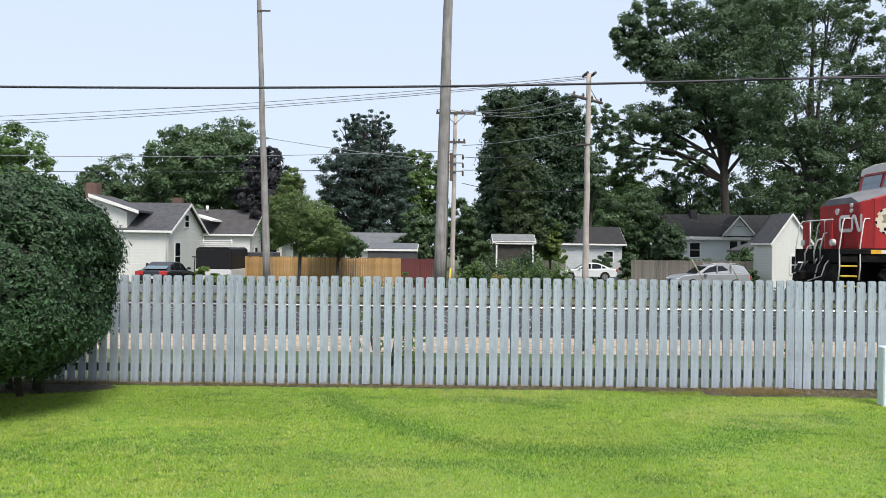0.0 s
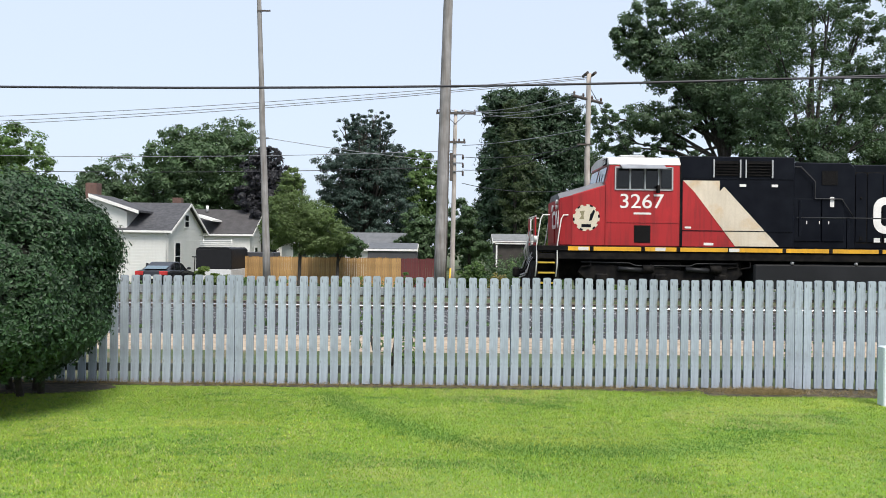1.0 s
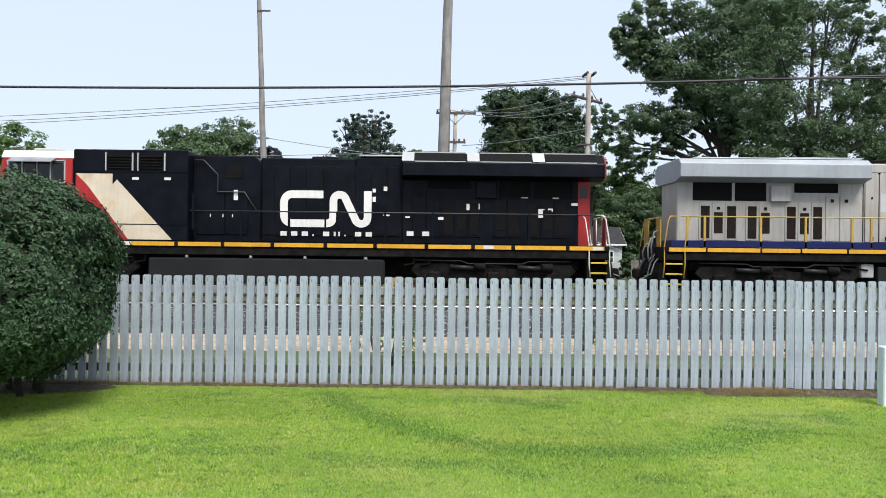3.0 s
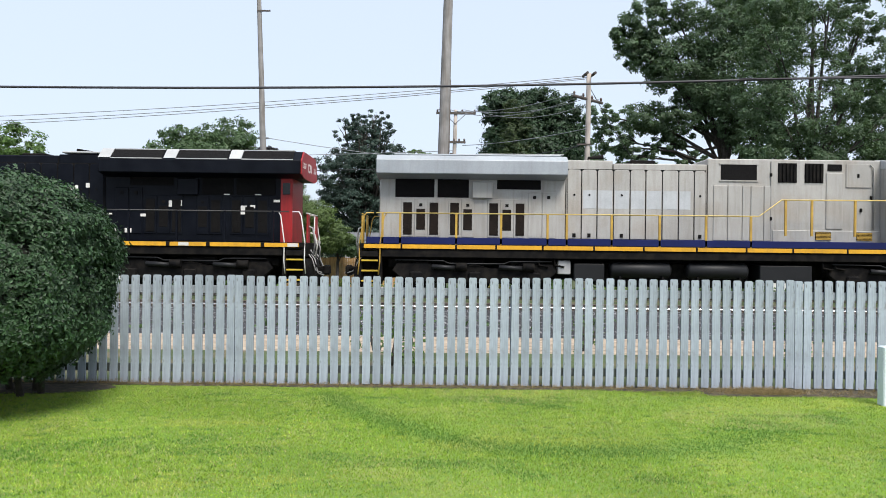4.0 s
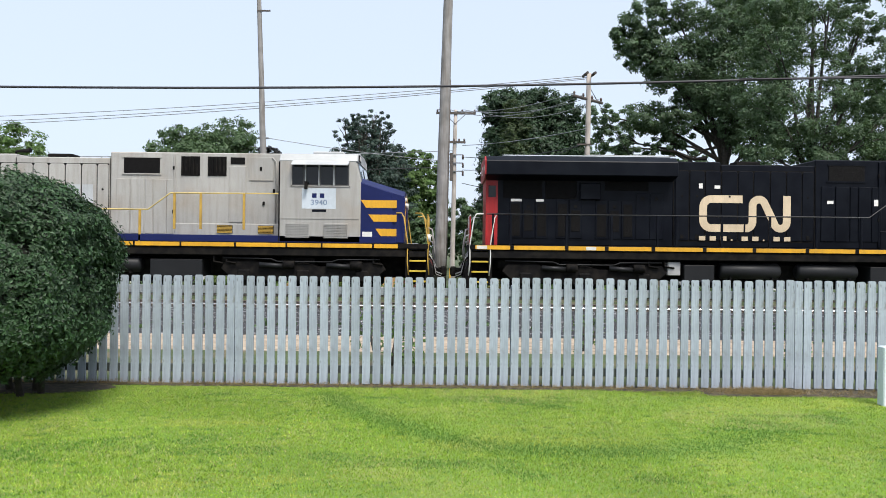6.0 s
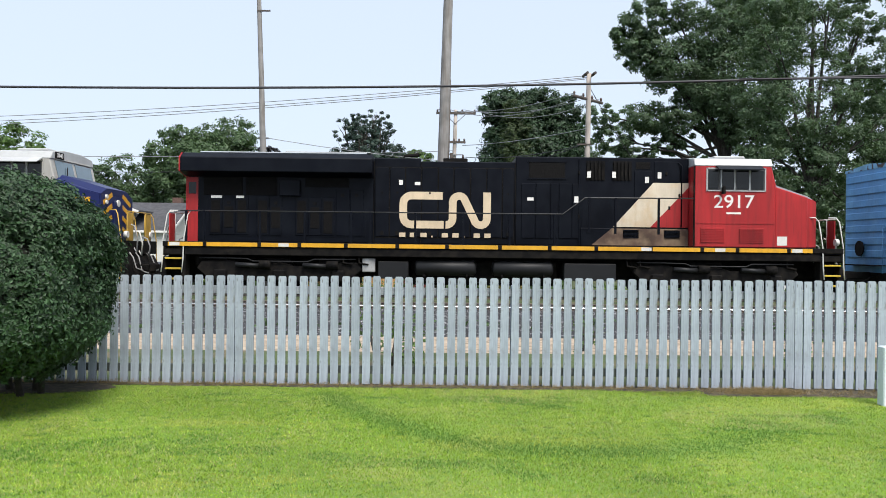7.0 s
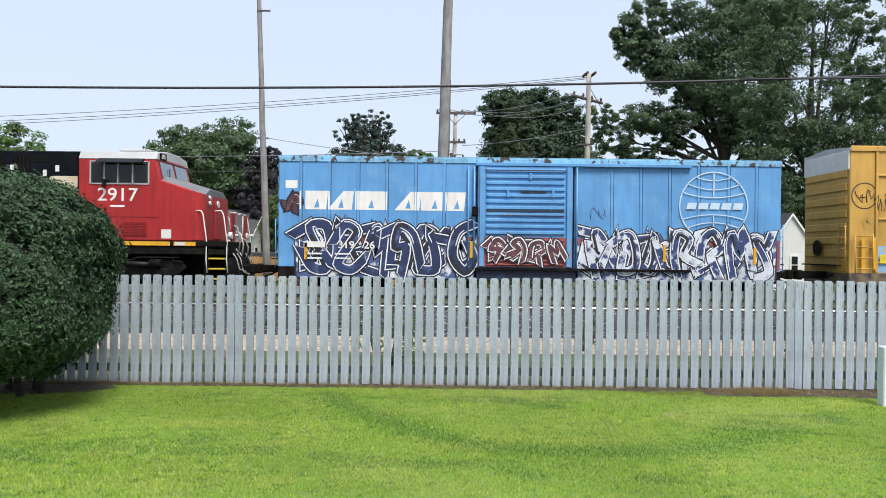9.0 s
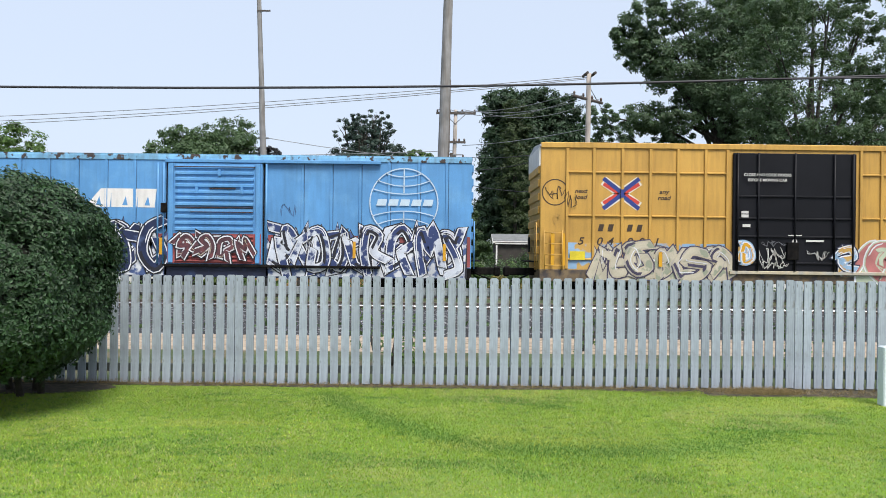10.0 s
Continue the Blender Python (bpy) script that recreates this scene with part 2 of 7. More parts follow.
yellow = mat("stripe_yellow", (0.72, 0.37, 0.015), rough=0.45, vary=0.15, scale=1.5, bump=0.03, streak=0.2)
rail_yellow = mat("old_yellow_rail", (0.48, 0.30, 0.05), rough=0.5, vary=0.25, scale=3, bump=0.05)
white_paint = mat("white_paint", (0.66, 0.65, 0.61), rough=0.5, vary=0.1, bump=0.02)
under = mat("sooty_underframe", (0.0060, 0.0058, 0.0062), rough=0.75, vary=0.4, scale=2.0, bump=0.3, bscale=40, second=(0.016, 0.014, 0.012), spec=0.09)
tank_grey = mat("dusty_dark_tank", (0.013, 0.0135, 0.015), rough=0.5, vary=0.3, scale=1.2, bump=0.1, spec=0.25)
screen = mat("radiator_screen", (0.0055, 0.005, 0.005), rough=0.8, vary=0.3, scale=8, bump=0.6, bscale=150, spec=0.15)
rust_screen = mat("rusty_door_screen", (0.016, 0.011, 0.008), spec=0.15, rough=0.8, vary=0.4, scale=5, bump=0.6, bscale=120)
chrome_hose = mat("hose_grey", (0.35, 0.35, 0.35), rough=0.5, vary=0.3, bump=0.1)
glass = glass_mat()


def lettering(words, height, x, z, y, material, parent, name="lettering", stretch=1.0, bold=0.0, slant=0.0):
    """Words in the built-in font, standing on the near side of a thing, a thin sheet proud of it. x: the middle, z: the foot."""
    cu = bpy.data.curves.new("words", "FONT")
    cu.body, cu.size, cu.align_x, cu.extrude, cu.offset, cu.shear = words, height / 0.70, "CENTER", 0.002, bold, slant
    ob = new("words", cu)
    deps = bpy.context.evaluated_depsgraph_get()
    me = bpy.data.meshes.new_from_object(ob.evaluated_get(deps))
    bpy.data.objects.remove(ob)
    me.transform(Matrix(((stretch, 0, 0, x), (0, 0, -1, y), (0, 1, 0, z), (0, 0, 0, 1))))
    me.materials.clear()
    me.materials.append(material)
    out = new(name, me)
    out.parent = parent
    return out


def plate(points, y, material, parent, name, thick=0.004, label="", bevel=0.0):
    """A thin flat piece on the near side: a polygon of (x, z)."""
    return part(name, prism(points, y - thick, y + 0.002, "y", bevel), material, parent, label)


def rect(x0, x1, z0, z1):
    return [(x0, z0), (x1, z0), (x1, z1), (x0, z1)]


def band(path, width):
    """A stripe of constant width along a path of (x, z): a closed polygon outline."""
    left, right = [], []
    for i, p in enumerate(path):
        a, b = Vector(path[max(i - 1, 0)]), Vector(path[min(i + 1, len(path) - 1)])
        d = (b - a).normalized()
        nrm = Vector((-d.y, d.x)) * width / 2
        left.append(Vector(p) + nrm)
        right.append(Vector(p) - nrm)
    return left, right


def band_plate(path, width, y, material, parent, name, thick=0.004):
    left, right = band(path, width)
    bm = bmesh.new()
    front = [(bm.verts.new((a.x, y - thick, a.y)), bm.verts.new((b.x, y - thick, b.y))) for a, b in zip(left, right)]
    back = [(bm.verts.new((a.x, y, a.y)), bm.verts.new((b.x, y, b.y))) for a, b in zip(left, right)]
    for i in range(len(path) - 1):
        (a, b), (c, d), (e, f), (g, h) = front[i], front[i + 1], back[i], back[i + 1]
        for q in ((a, b, d, c), (e, g, h, f), (a, c, g, e), (b, f, h, d)):
            bm.faces.new(q)
    bm.faces.new((front[0][0], back[0][0], back[0][1], front[0][1]))
    bm.faces.new((front[-1][0], front[-1][1], back[-1][1], back[-1][0]))
    bmesh.ops.recalc_face_normals(bm, faces=bm.faces)
    return part(name, bm, material, parent)


def arc(cx, cz, r, a0, a1, k=8):
    return [(cx + r * math.cos(radians(a0 + (a1 - a0) * i / k)), cz + r * math.sin(radians(a0 + (a1 - a0) * i / k))) for i in range(k + 1)]


def noodle(parent, x, z, width, height, y, material):
    """The railway's mark: a rounded bracket and a wave, of one broad stripe."""
    t = height * 0.21
    h = height - t
    r = h * 0.28
    a, zc = width * 0.43, z + t / 2
    x += t / 2
    left = [(x + a, zc + h)] + arc(x + r, zc + h - r, r, 90, 180) + arc(x + r, zc + r, r, 180, 270) + [(x + a + 0.034 * height, zc)]
    first = band_plate(left, t, y, material, parent, "mark_bracket")
    b = x + a + 0.085 * height
    r2 = h * 0.22
    wave = [(b, zc)] + arc(b + 0.017 * height, zc + r2, r2, 270, 360, 5) + arc(b + 0.017 * height + 2 * r2, zc + h - r2, r2, 180, 40, 7) 
    e = x + width - t
    wave += arc(e - r2, zc + r2, r2, 220, 360, 7) + [(e, zc + h + t * 0.5)]
    return first, band_plate(wave, t, y, material, parent, "mark_wave")


def wheelset(parent, x, z, r, dark):
    bm = bmesh.new()
    for sy in (-0.74, 0.74):
        tube([(0, sy - 0.07, 0), (0, sy + 0.07, 0)], r, 20, bm)
        tube([(0, sy - 0.09, 0), (0, sy + 0.09, 0)], r * 0.35, 8, bm)
    tube([(0, -0.95, 0), (0, 0.95, 0)], 0.09, 8, bm)
    for k in range(4):
        a = k * math.pi / 2
        tube([(math.cos(a) * r * 0.6, -0.82, math.sin(a) * r * 0.6), (math.cos(a) * r * 0.6, -0.80, math.sin(a) * r * 0.6)], 0.06, 6, bm)
    ob = part("wheelset", bm, dark, parent)
    ob.location = (x, 0, z)
    ROLLING.append((ob, r))
    return ob


ROLLING = []
MOVING = []


def truck_three(parent, cx):
    """A three-axle truck: cast side frame, dampers, journal boxes, wheelsets."""
    for sy in (-1.22, 1.22):
        prof = [(-2.6, 0.88), (-2.45, 1.12), (-1.5, 1.15), (-1.1, 0.98), (-0.5, 0.98), (0.0, 1.10), (0.5, 0.98), (1.1, 0.98), (1.5, 1.15), (2.45, 1.12), (2.6, 0.88),
                (2.3, 0.62), (1.2, 0.50), (-1.2, 0.50), (-2.3, 0.62)]
        bm = prism([(cx + a, c) for a, c in prof], sy - 0.11, sy + 0.11, "y", 0.03)
        fr = part("truck_frame", bm, under, parent)
        s = -1 if sy < 0 else 1
        for k in (-1.85, 0.0, 1.85):
            part("journal_box", box(cx + k - 0.2, cx + k + 0.2, sy - 0.2 if s < 0 else sy, sy if s < 0 else sy + 0.2, 0.5, 0.86, 0.04), under, fr)
        if s < 0:
            part("brake_pipe", tube([(cx - 2.5, sy - 0.16, 1.22), (cx - 1.0, sy - 0.17, 1.20), (cx - 0.8, sy - 0.17, 1.12), (cx + 0.9, sy - 0.17, 1.12), (cx + 1.1, sy - 0.17, 1.2), (cx + 2.4, sy - 0.16, 1.21)], 0.022, 6), tank_grey, fr)
            for k in (-1.35, 0.75):
                part("damper", tube([(cx + k, sy - 0.2, 1.02), (cx + k + 0.75, sy - 0.2, 0.98)], 0.075, 8), tank_grey, fr)
                part("brake_cylinder", tube([(cx + k + 0.75, sy - 0.2, 1.02), (cx + k + 1.1, sy - 0.2, 1.02)], 0.13, 10), under, fr)
    for k in (-1.85, 0.0, 1.85):
        wheelset(parent, cx + k, RAIL_TOP + 0.53, 0.53, under)


def end_steps(parent, s, xo, tread, railing, post):
    """The end platform with its stair wells, drop steps, rails, plate and hoses. xo: the outer end, s: its side."""
    part("end_plate", box(*sorted((s * (xo - 0.10), s * xo)), -1.48, 1.48, 1.28, 1.72, 0.02), under, parent)
    part("plow", prism([(s * (xo - 0.05), 1.25), (s * (xo + 0.12), 0.95), (s * (xo + 0.22), 0.30), (s * (xo - 0.15), 0.30)], -1.35, 1.35, "y", 0.02), under, parent)
    for sy in (-1, 1):
        a, b = sorted((sy * 1.02, sy * 1.46))
        part("step_well", box(*sorted((s * (xo - 0.72), s * (xo - 0.60))), a, b, 0.45, 1.62, 0.01), under, parent)
        part("step_back", box(*sorted((s * (xo - 0.60), s * (xo - 0.06))), *sorted((sy * 0.98, sy * 1.02)), 0.45, 1.62), under, parent)
        for k in range(4):
            z = 0.52 + 0.32 * k
            part("step", box(*sorted((s * (xo - 0.60), s * (xo - 0.08))), a, b, z, z + 0.05, 0.008), tread, parent)
        for dx in (0.02, 0.66):
            x = s * (xo - dx)
            part("grab_rail", tube([(x + s * 0.04, sy * 1.50, 0.75), (x, sy * 1.50, 1.15), (x, sy * 1.47, 1.75), (x - s * 0.12, sy * 1.45, 2.55), (x - s * 0.20, sy * 1.40, 2.68), (x - s * 0.42, sy * 1.36, 2.68)], 0.020, 6), railing, parent)
        part("rail_gate", box(*sorted((s * (xo - 0.06), s * (xo - 0.02))), *sorted((sy * 0.52, sy * 0.98)), 1.72, 2.62, 0.01), post, parent)
    for y in (-0.5, 0.5):
        part("end_post", tube([(s * (xo - 0.05), y, 1.7), (s * (xo - 0.05), y, 2.68)], 0.022, 6), railing, parent)
    part("end_rail", tube([(s * (xo - 0.05), -1.0, 2.66), (s * (xo - 0.05), 1.0, 2.66)], 0.020, 6), railing, parent)
    cp = part("coupler", box(*sorted((s * (xo - 0.1), s * (xo + 0.42))), -0.12, 0.12, 0.72, 0.96, 0.03), under, parent)
    part("knuckle", box(*sorted((s * (xo + 0.36), s * (xo + 0.58))), -0.2, 0.2, 0.68, 1.0, 0.05), under, cp)
    for k, y in enumerate((-1.0, -0.85, -0.62, -0.38, 0.4, 0.7)):
        mid = 0.75 + 0.1 * (k % 3)
        part("hose", tube([(s * xo, y, 1.35), (s * (xo + 0.12), y - 0.02, 1.2), (s * (xo + 0.22), y, mid), (s * (xo + 0.42), y + 0.05, mid - 0.08)], 0.022, 6), chrome_hose if k % 2 else under, parent)


def engine(name, s, style, label):
    """A six-axle diesel engine. s: 1 with its cab towards +x, -1 towards -x. All lengths are from its middle, the front positive."""
    e = thing(name, pose(0, TRACK_Y, 0), label, "locomotive", "engines of the train")
    new_model = style == "striped_red_lead"
    grey_one = style == "grey"
    body = silver if grey_one else black
    cab_paint = silver if grey_one else red
    nose_paint = navy if grey_one else red
    post = rail_yellow if grey_one else black
    railing = rail_yellow if grey_one else (mat("black_rail", (0.03, 0.03, 0.03), rough=0.5, vary=0.2, bump=0.0))
    end_rail = rail_yellow if grey_one else white_paint
    X = lambda a, b: sorted((s * a, s * b))
    HP = -0.86                      # near face of the hood
    N = -1.47                       # near face of cab and sill
    # frame and stripe
    part("frame_sill", box(-10.6, 10.6, -1.46, 1.46, 1.30, 1.56, 0.02), under, e)
    part("deck", box(-10.62, 10.62, -1.50, 1.50, 1.56, 1.72, 0.015), under if not grey_one else under, e)
    cuts = [-10.5, -9.3, -7.6, -6.35, -4.9, -3.3, -1.75, -0.1, 1.45, 2.9, 4.6, 6.2, 7.3, 8.9, 9.7]
    for a, b in zip(cuts, cuts[1:]):
        g = 0.03 if grey_one else 0.06
        plate(rect(*X(a + g, b - g), 1.575, 1.70), -1.50, yellow, e, "sill_stripe", 0.006)
    if not grey_one:
        for a in (-10.4, -7.0, 4.3, 6.6, 9.0):
            plate(rect(*X(a, a + 0.32), 1.585, 1.69), -1.506, white_paint, e, "reflector", 0.005)
    if grey_one:
        part("walkway_edge", box(-10.4, 9.6, -1.47, 1.47, 1.72, 1.93, 0.01), navy, e)
    # hood: radiator cabin, engine hood, equipment cabin
    part("radiator_cabin", prism([(-10.05 * s, 1.72), (-4.1 * s, 1.72), (-4.1 * s, 4.40), (-9.9 * s, 4.40), (-10.05 * s, 3.9)], HP, -HP, "y", 0.03), body, e)
    wing = [(-1.44, 3.92), (-0.9, 3.80), (0.9, 3.80), (1.44, 3.92), (1.44, 4.36), (1.20, 4.52), (-1.20, 4.52), (-1.44, 4.36)]
    if new_model:
        wing = [(-1.44, 3.86), (-0.9, 3.76), (0.9, 3.76), (1.44, 3.86), (1.44, 4.28), (1.05, 4.60), (-1.05, 4.60), (-1.44, 4.28)]
    wl_ = -10.45 if new_model else -10.12
    w = part("radiator_wing", prism(wing, *X(wl_, -4.12), "x", 0.02), wing_grey if grey_one else black, e)
    if not grey_one:
        part("rear_cap", prism([(y, z) for y, z in wing], *X(wl_ - 0.04, wl_ - 0.002), "x", 0.0), red, w, "red end cap of the radiator cabin")
        for off in (-0.95, 0.95):
            ob = lettering("3267" if new_model else "2917", 0.17, off, 4.08, 0, logo_white, w, "road_number", 1.1, 0.003)
            ob.matrix_basis = pose(s * (wl_ - 0.045), 0, 0, 0, 0, -90 * s)
        for ob in noodle(w, -0.34, 4.02, 0.66, 0.28, 0, logo_white):
            ob.matrix_basis = pose(s * (wl_ - 0.043), 0, 0, 0, 0, -90 * s)
    if new_model:
        for k in range(3):
            a = -10.2 + 2.05 * k
            part("roof_grille", prism([(-1.40, 4.34), (-1.06, 4.625), (1.06, 4.625), (1.40, 4.34)], *X(a, a + 1.6), "x"), screen, w)
            for zz in ((-1.43, 4.29, 4.32), (-1.07, 4.61, 4.64)):
                part("roof_trim", box(*X(a, a + 1.6), zz[0] - 0.015, zz[0] + 0.03, zz[1], zz[2]), roof_grey, w)
            part("roof_panel", prism([(-1.42, 4.32), (-1.06, 4.64), (1.06, 4.64), (1.42, 4.32)], *X(a + 1.62, a + 2.0), "x"), roof_grey, w)
        part("rear_wall", box(*X(-10.1, -10.06), -0.88, 0.88, 1.72, 3.95), red, e, "red rear wall")
        plate(rect(*X(-10.08, -9.72), 1.72, 3.85), HP - 0.004, red, e, "red_edge")
        part("hood_roof_panel", box(*X(-4.1, -2.7), -0.86, 0.86, 4.50, 4.56, 0.02), roof_grey, e)
    else:
        part("wing_roof", box(*X(-9.6, -4.3), -1.15, 1.15, 4.52, 4.58, 0.03), wing_grey, w)
        part("roof_cap", box(*X(-6.9, -4.2), -1.1, 1.1, 4.58, 4.61, 0.02), roof_grey, w)
        if not grey_one:
            part("rear_wall", box(*X(-10.1, -10.06), -0.88, 0.88, 1.72, 3.95), red, e, "red rear wall")
            plate(rect(*X(-10.08, -9.72), 1.72, 3.78), HP - 0.004, red, e, "red_edge")
    hood_a = part("engine_hood", box(*X(-4.1, -2.6), HP, -HP, 1.72, 4.46, 0.03), body, e)
    hood_b = part("engine_hood", box(*X(-2.6, 0.42), HP, -HP, 1.72, 4.37 if not new_model else 4.42, 0.03), body, e)
    part("exhaust_chimney", box(*X(-1.9, -1.1), -0.3, 0.3, 4.37, 4.55, 0.03), under, hood_b)
    part("horn", tube([(s * -3.2, 0.2, 4.46), (s * -3.2, 0.2, 4.66), (s * -2.7, 0.2, 4.70)], [0.03, 0.04, 0.08], 8), under, hood_a)
    wide = new_model
    EP = N + 0.02 if wide else HP
    eq0 = 2.57 if wide else 0.42
    if wide:
        part("blower_cabin", prism([(s * 0.42, 1.72), (s * 2.57, 1.72), (s * 2.57, 4.46), (s * 0.6, 4.46), (s * 0.42, 4.3)], HP - 0.12, -HP + 0.12, "y", 0.03), black, e)
    cabn = part("equipment_cabin", box(*X(eq0, 6.15), EP, -EP, 1.72, 4.56, 0.03), body, e)
    part("door_backing", box(*X(-4.05, 0.38), HP - 0.006, HP, 1.90, 4.18), under, e)
    part("door_backing", box(*X(-9.4, -4.35), HP - 0.006, HP, 1.90, 3.2), body, e)
    # doors along the hood, each a proud panel
    door_mat = body
    xs_ = [-4.06, -3.60, -3.10, -2.58, -2.05, -1.55, -1.02, -0.5, 0.0, 0.38]
    for a, b in zip(xs_, xs_[1:]):
        if b - a > 0.2:
            d = part("hood_door", prism([(s * (a + 0.02), 1.95), (s * (b - 0.015), 1.95), (s * (b - 0.015), 4.10), (s * (b - 0.06), 4.16), (s * (a + 0.06), 4.16), (s * (a + 0.015), 4.10)], HP - 0.03, HP + 0.01, "y", 0.008), door_mat, e)
            if int(a * 20) % 3 == 0:
                part("latch", tube([(s * (a + b) / 2, HP - 0.045, 3.35), (s * (a + b) / 2, HP - 0.03, 3.35)], 0.035, 8), under, d)
                part("hinge", box(*X((a + b) / 2 - 0.05, (a + b) / 2 + 0.05), HP - 0.05, HP - 0.03, 2.0, 2.12), under, d)
    for a in (-4.1, -2.6, 0.42):
        part("seam", box(*X(a - 0.008, a + 0.008), HP - 0.012, HP, 1.72, 4.35), under, e)
    # radiator cabin: screens under the wing, paired doors with tall screens
    for a, b in ((-9.55, -8.3), (-8.2, -7.2), (-6.3, -4.9)):
        fr = part("air_intake", box(*X(a, b), HP - 0.02, HP + 0.01, 3.22 if b < -7 else 3.5, 3.80, 0.01), screen, e)
    part("control_box", box(*X(-7.1, -6.45), HP - 0.14, HP, 3.20, 3.72, 0.02), body, e)
    for gx in (-9.35, -7.85, -6.6):
        n = 3 if gx != -7.85 else 2
        for k in range(n):
            a = gx + 0.42 * k
            d = part("cabin_door", box(*X(a, a + 0.40), HP - 0.03, HP + 0.01, 1.95, 3.18, 0.012), body, e)
            z1 = 3.05 if k % 2 == 0 else 2.85
            part("door_screen", box(*X(a + 0.06, a + 0.34), HP - 0.042, HP - 0.028, 2.02 if k % 2 == 0 else 2.18, z1, 0.005), rust_screen if grey_one else screen, d)
            if k % 2:
                part("latch", box(*X(a + 0.15, a + 0.25), HP - 0.05, HP - 0.03, 2.93, 3.02), under, d)
    for a in (-5.3, -4.85):
        d = part("cabin_door", box(*X(a, a + 0.42), HP - 0.03, HP + 0.01, 1.95, 3.42, 0.012), body, e)
        part("latch", box(*X(a + 0.15, a + 0.25), HP - 0.05, HP - 0.03, 3.2, 3.3), under, d)
    # equipment cabin: vents, louvres, doors
    if not wide:
        part("grille", box(*X(0.85, 2.0), EP - 0.02, EP + 0.01, 3.86, 4.38, 0.01), screen, cabn)
        for z in (3.84, 4.38):
            part("grille_frame", box(*X(0.8, 2.05), EP - 0.03, EP, z, z + 0.04), body, cabn)
        for a in (2.68, 3.53):
            part("louvre_back", box(*X(a, a + 0.60), EP - 0.012, EP + 0.01, 3.82, 4.44), screen, cabn)
            for k in range(5):
                part("slat", box(*X(a + 0.02 + 0.12 * k, a + 0.07 + 0.12 * k), EP - 0.05, EP - 0.01, 3.84, 4.42), under, cabn)
        part("small_window", box(*X(4.26, 4.72), EP - 0.015, EP + 0.01, 4.2, 4.42, 0.005), screen, cabn)
        for a, b, z0, z1 in ((0.62, 1.05, 1.95, 3.70), (1.08, 1.5, 1.95, 3.70), (1.55, 1.78, 1.95, 3.70), (1.82, 2.22, 1.95, 3.70), (2.24, 2.55, 1.95, 3.70), (4.22, 4.76, 2.35, 4.14), (4.85, 5.65, 3.68, 4.44)):
            part("cabin_door", box(*X(a, b), EP - 0.03, EP + 0.01, z0, z1, 0.01), body, cabn)
        for a in (3.86, 5.17):
            vent = part("floor_vent", box(*X(a, a + 0.5), EP - 0.07, EP - 0.02, 1.99, 2.25), under, cabn)
            for k in range(6):
                part("slat", box(*X(a + 0.01, a + 0.49), EP - 0.10, EP - 0.07, 2.0 + 0.042 * k, 2.022 + 0.042 * k), rail_yellow if grey_one else body, vent)
        for a, z in ((2.42, 4.0), (2.42, 2.6), (5.2, 4.0), (5.3, 2.9), (5.62, 3.3)):
            part("bracket", box(*X(a, a + 0.07), EP - 0.05, EP, z, z + 0.12, 0.01), under, cabn)
        part("cabin_pipe", tube([(s * 5.72, EP - 0.05, 2.35), (s * 5.72, EP - 0.05, 4.3), (s * 5.6, EP - 0.05, 4.42)], 0.022, 6), body, cabn)
        part("cabin_rib", box(*X(2.44, 2.50), EP - 0.045, EP, 1.75, 4.5, 0.01), body, cabn)
        part("lower_casing", box(*X(2.5, 6.0), EP - 0.06, EP, 1.72, 2.30, 0.02), body, cabn)
        part("end_window", box(*X(5.955, 5.985), -1.32, -1.02, 3.45, 4.05, 0.005), glass, cabn)
    else:
        for a in (3.3, 4.3):
            part("louvre_back", box(*X(a, a + 0.8), EP - 0.012, EP + 0.01, 3.95, 4.42), screen, cabn)
            for k in range(5):
                part("slat", box(*X(a, a + 0.8), EP - 0.05, EP - 0.01, 3.97 + 0.09 * k, 4.00 + 0.09 * k), under, cabn)
            for b in (a - 0.03, a + 0.8):
                part("louvre_post", box(*X(b, b + 0.035), EP - 0.06, EP, 3.9, 4.46), roof_grey, cabn)
        part("belt_rail", box(*X(2.6, 6.1), EP - 0.02, EP, 3.86, 3.89), black, cabn)
        part("belt_rail", box(*X(2.6, 6.1), EP - 0.02, EP, 2.22, 2.245), black, cabn)
        for a, b, z0, z1 in ((0.8, 1.5, 1.95, 3.3), (1.55, 2.4, 1.95, 3.3)):
            part("cabin_door", box(*X(a, b), HP - 0.16, HP - 0.11, z0, z1, 0.01), black, e)
        part("intake_screen", box(*X(1.0, 1.5), HP - 0.14, HP - 0.11, 3.75, 4.2), screen, e)
        part("slanted_rail", tube([(s * 2.5, HP - 0.2, 4.3), (s * 2.2, HP - 0.2, 4.3), (s * 1.75, HP - 0.2, 3.85), (s * 1.75, HP - 0.2, 3.3), (s * 0.9, HP - 0.2, 3.3), (s * 0.5, HP - 0.2, 2.7)], 0.02, 6), railing, e)
    # cab and nose
    cab0, cab1, nose1 = (6.14, 8.45, 9.73) if new_model else (5.95, 8.45, 9.70)
    prof = [(cab0, 1.72), (cab1 + 0.05, 1.72), (cab1 + 0.05, 3.66), (cab1 - 0.10, 4.28), (cab0, 4.28)]
    cab_ = part("cab", prism([(s * a, z) for a, z in prof], N, -N, "y", 0.03), cab_paint, e)
    rp = [(N - 0.02, 4.26), (N + 0.12, 4.50), (-0.6, 4.60), (0.6, 4.60), (-N - 0.12, 4.50), (-N + 0.02, 4.26)]
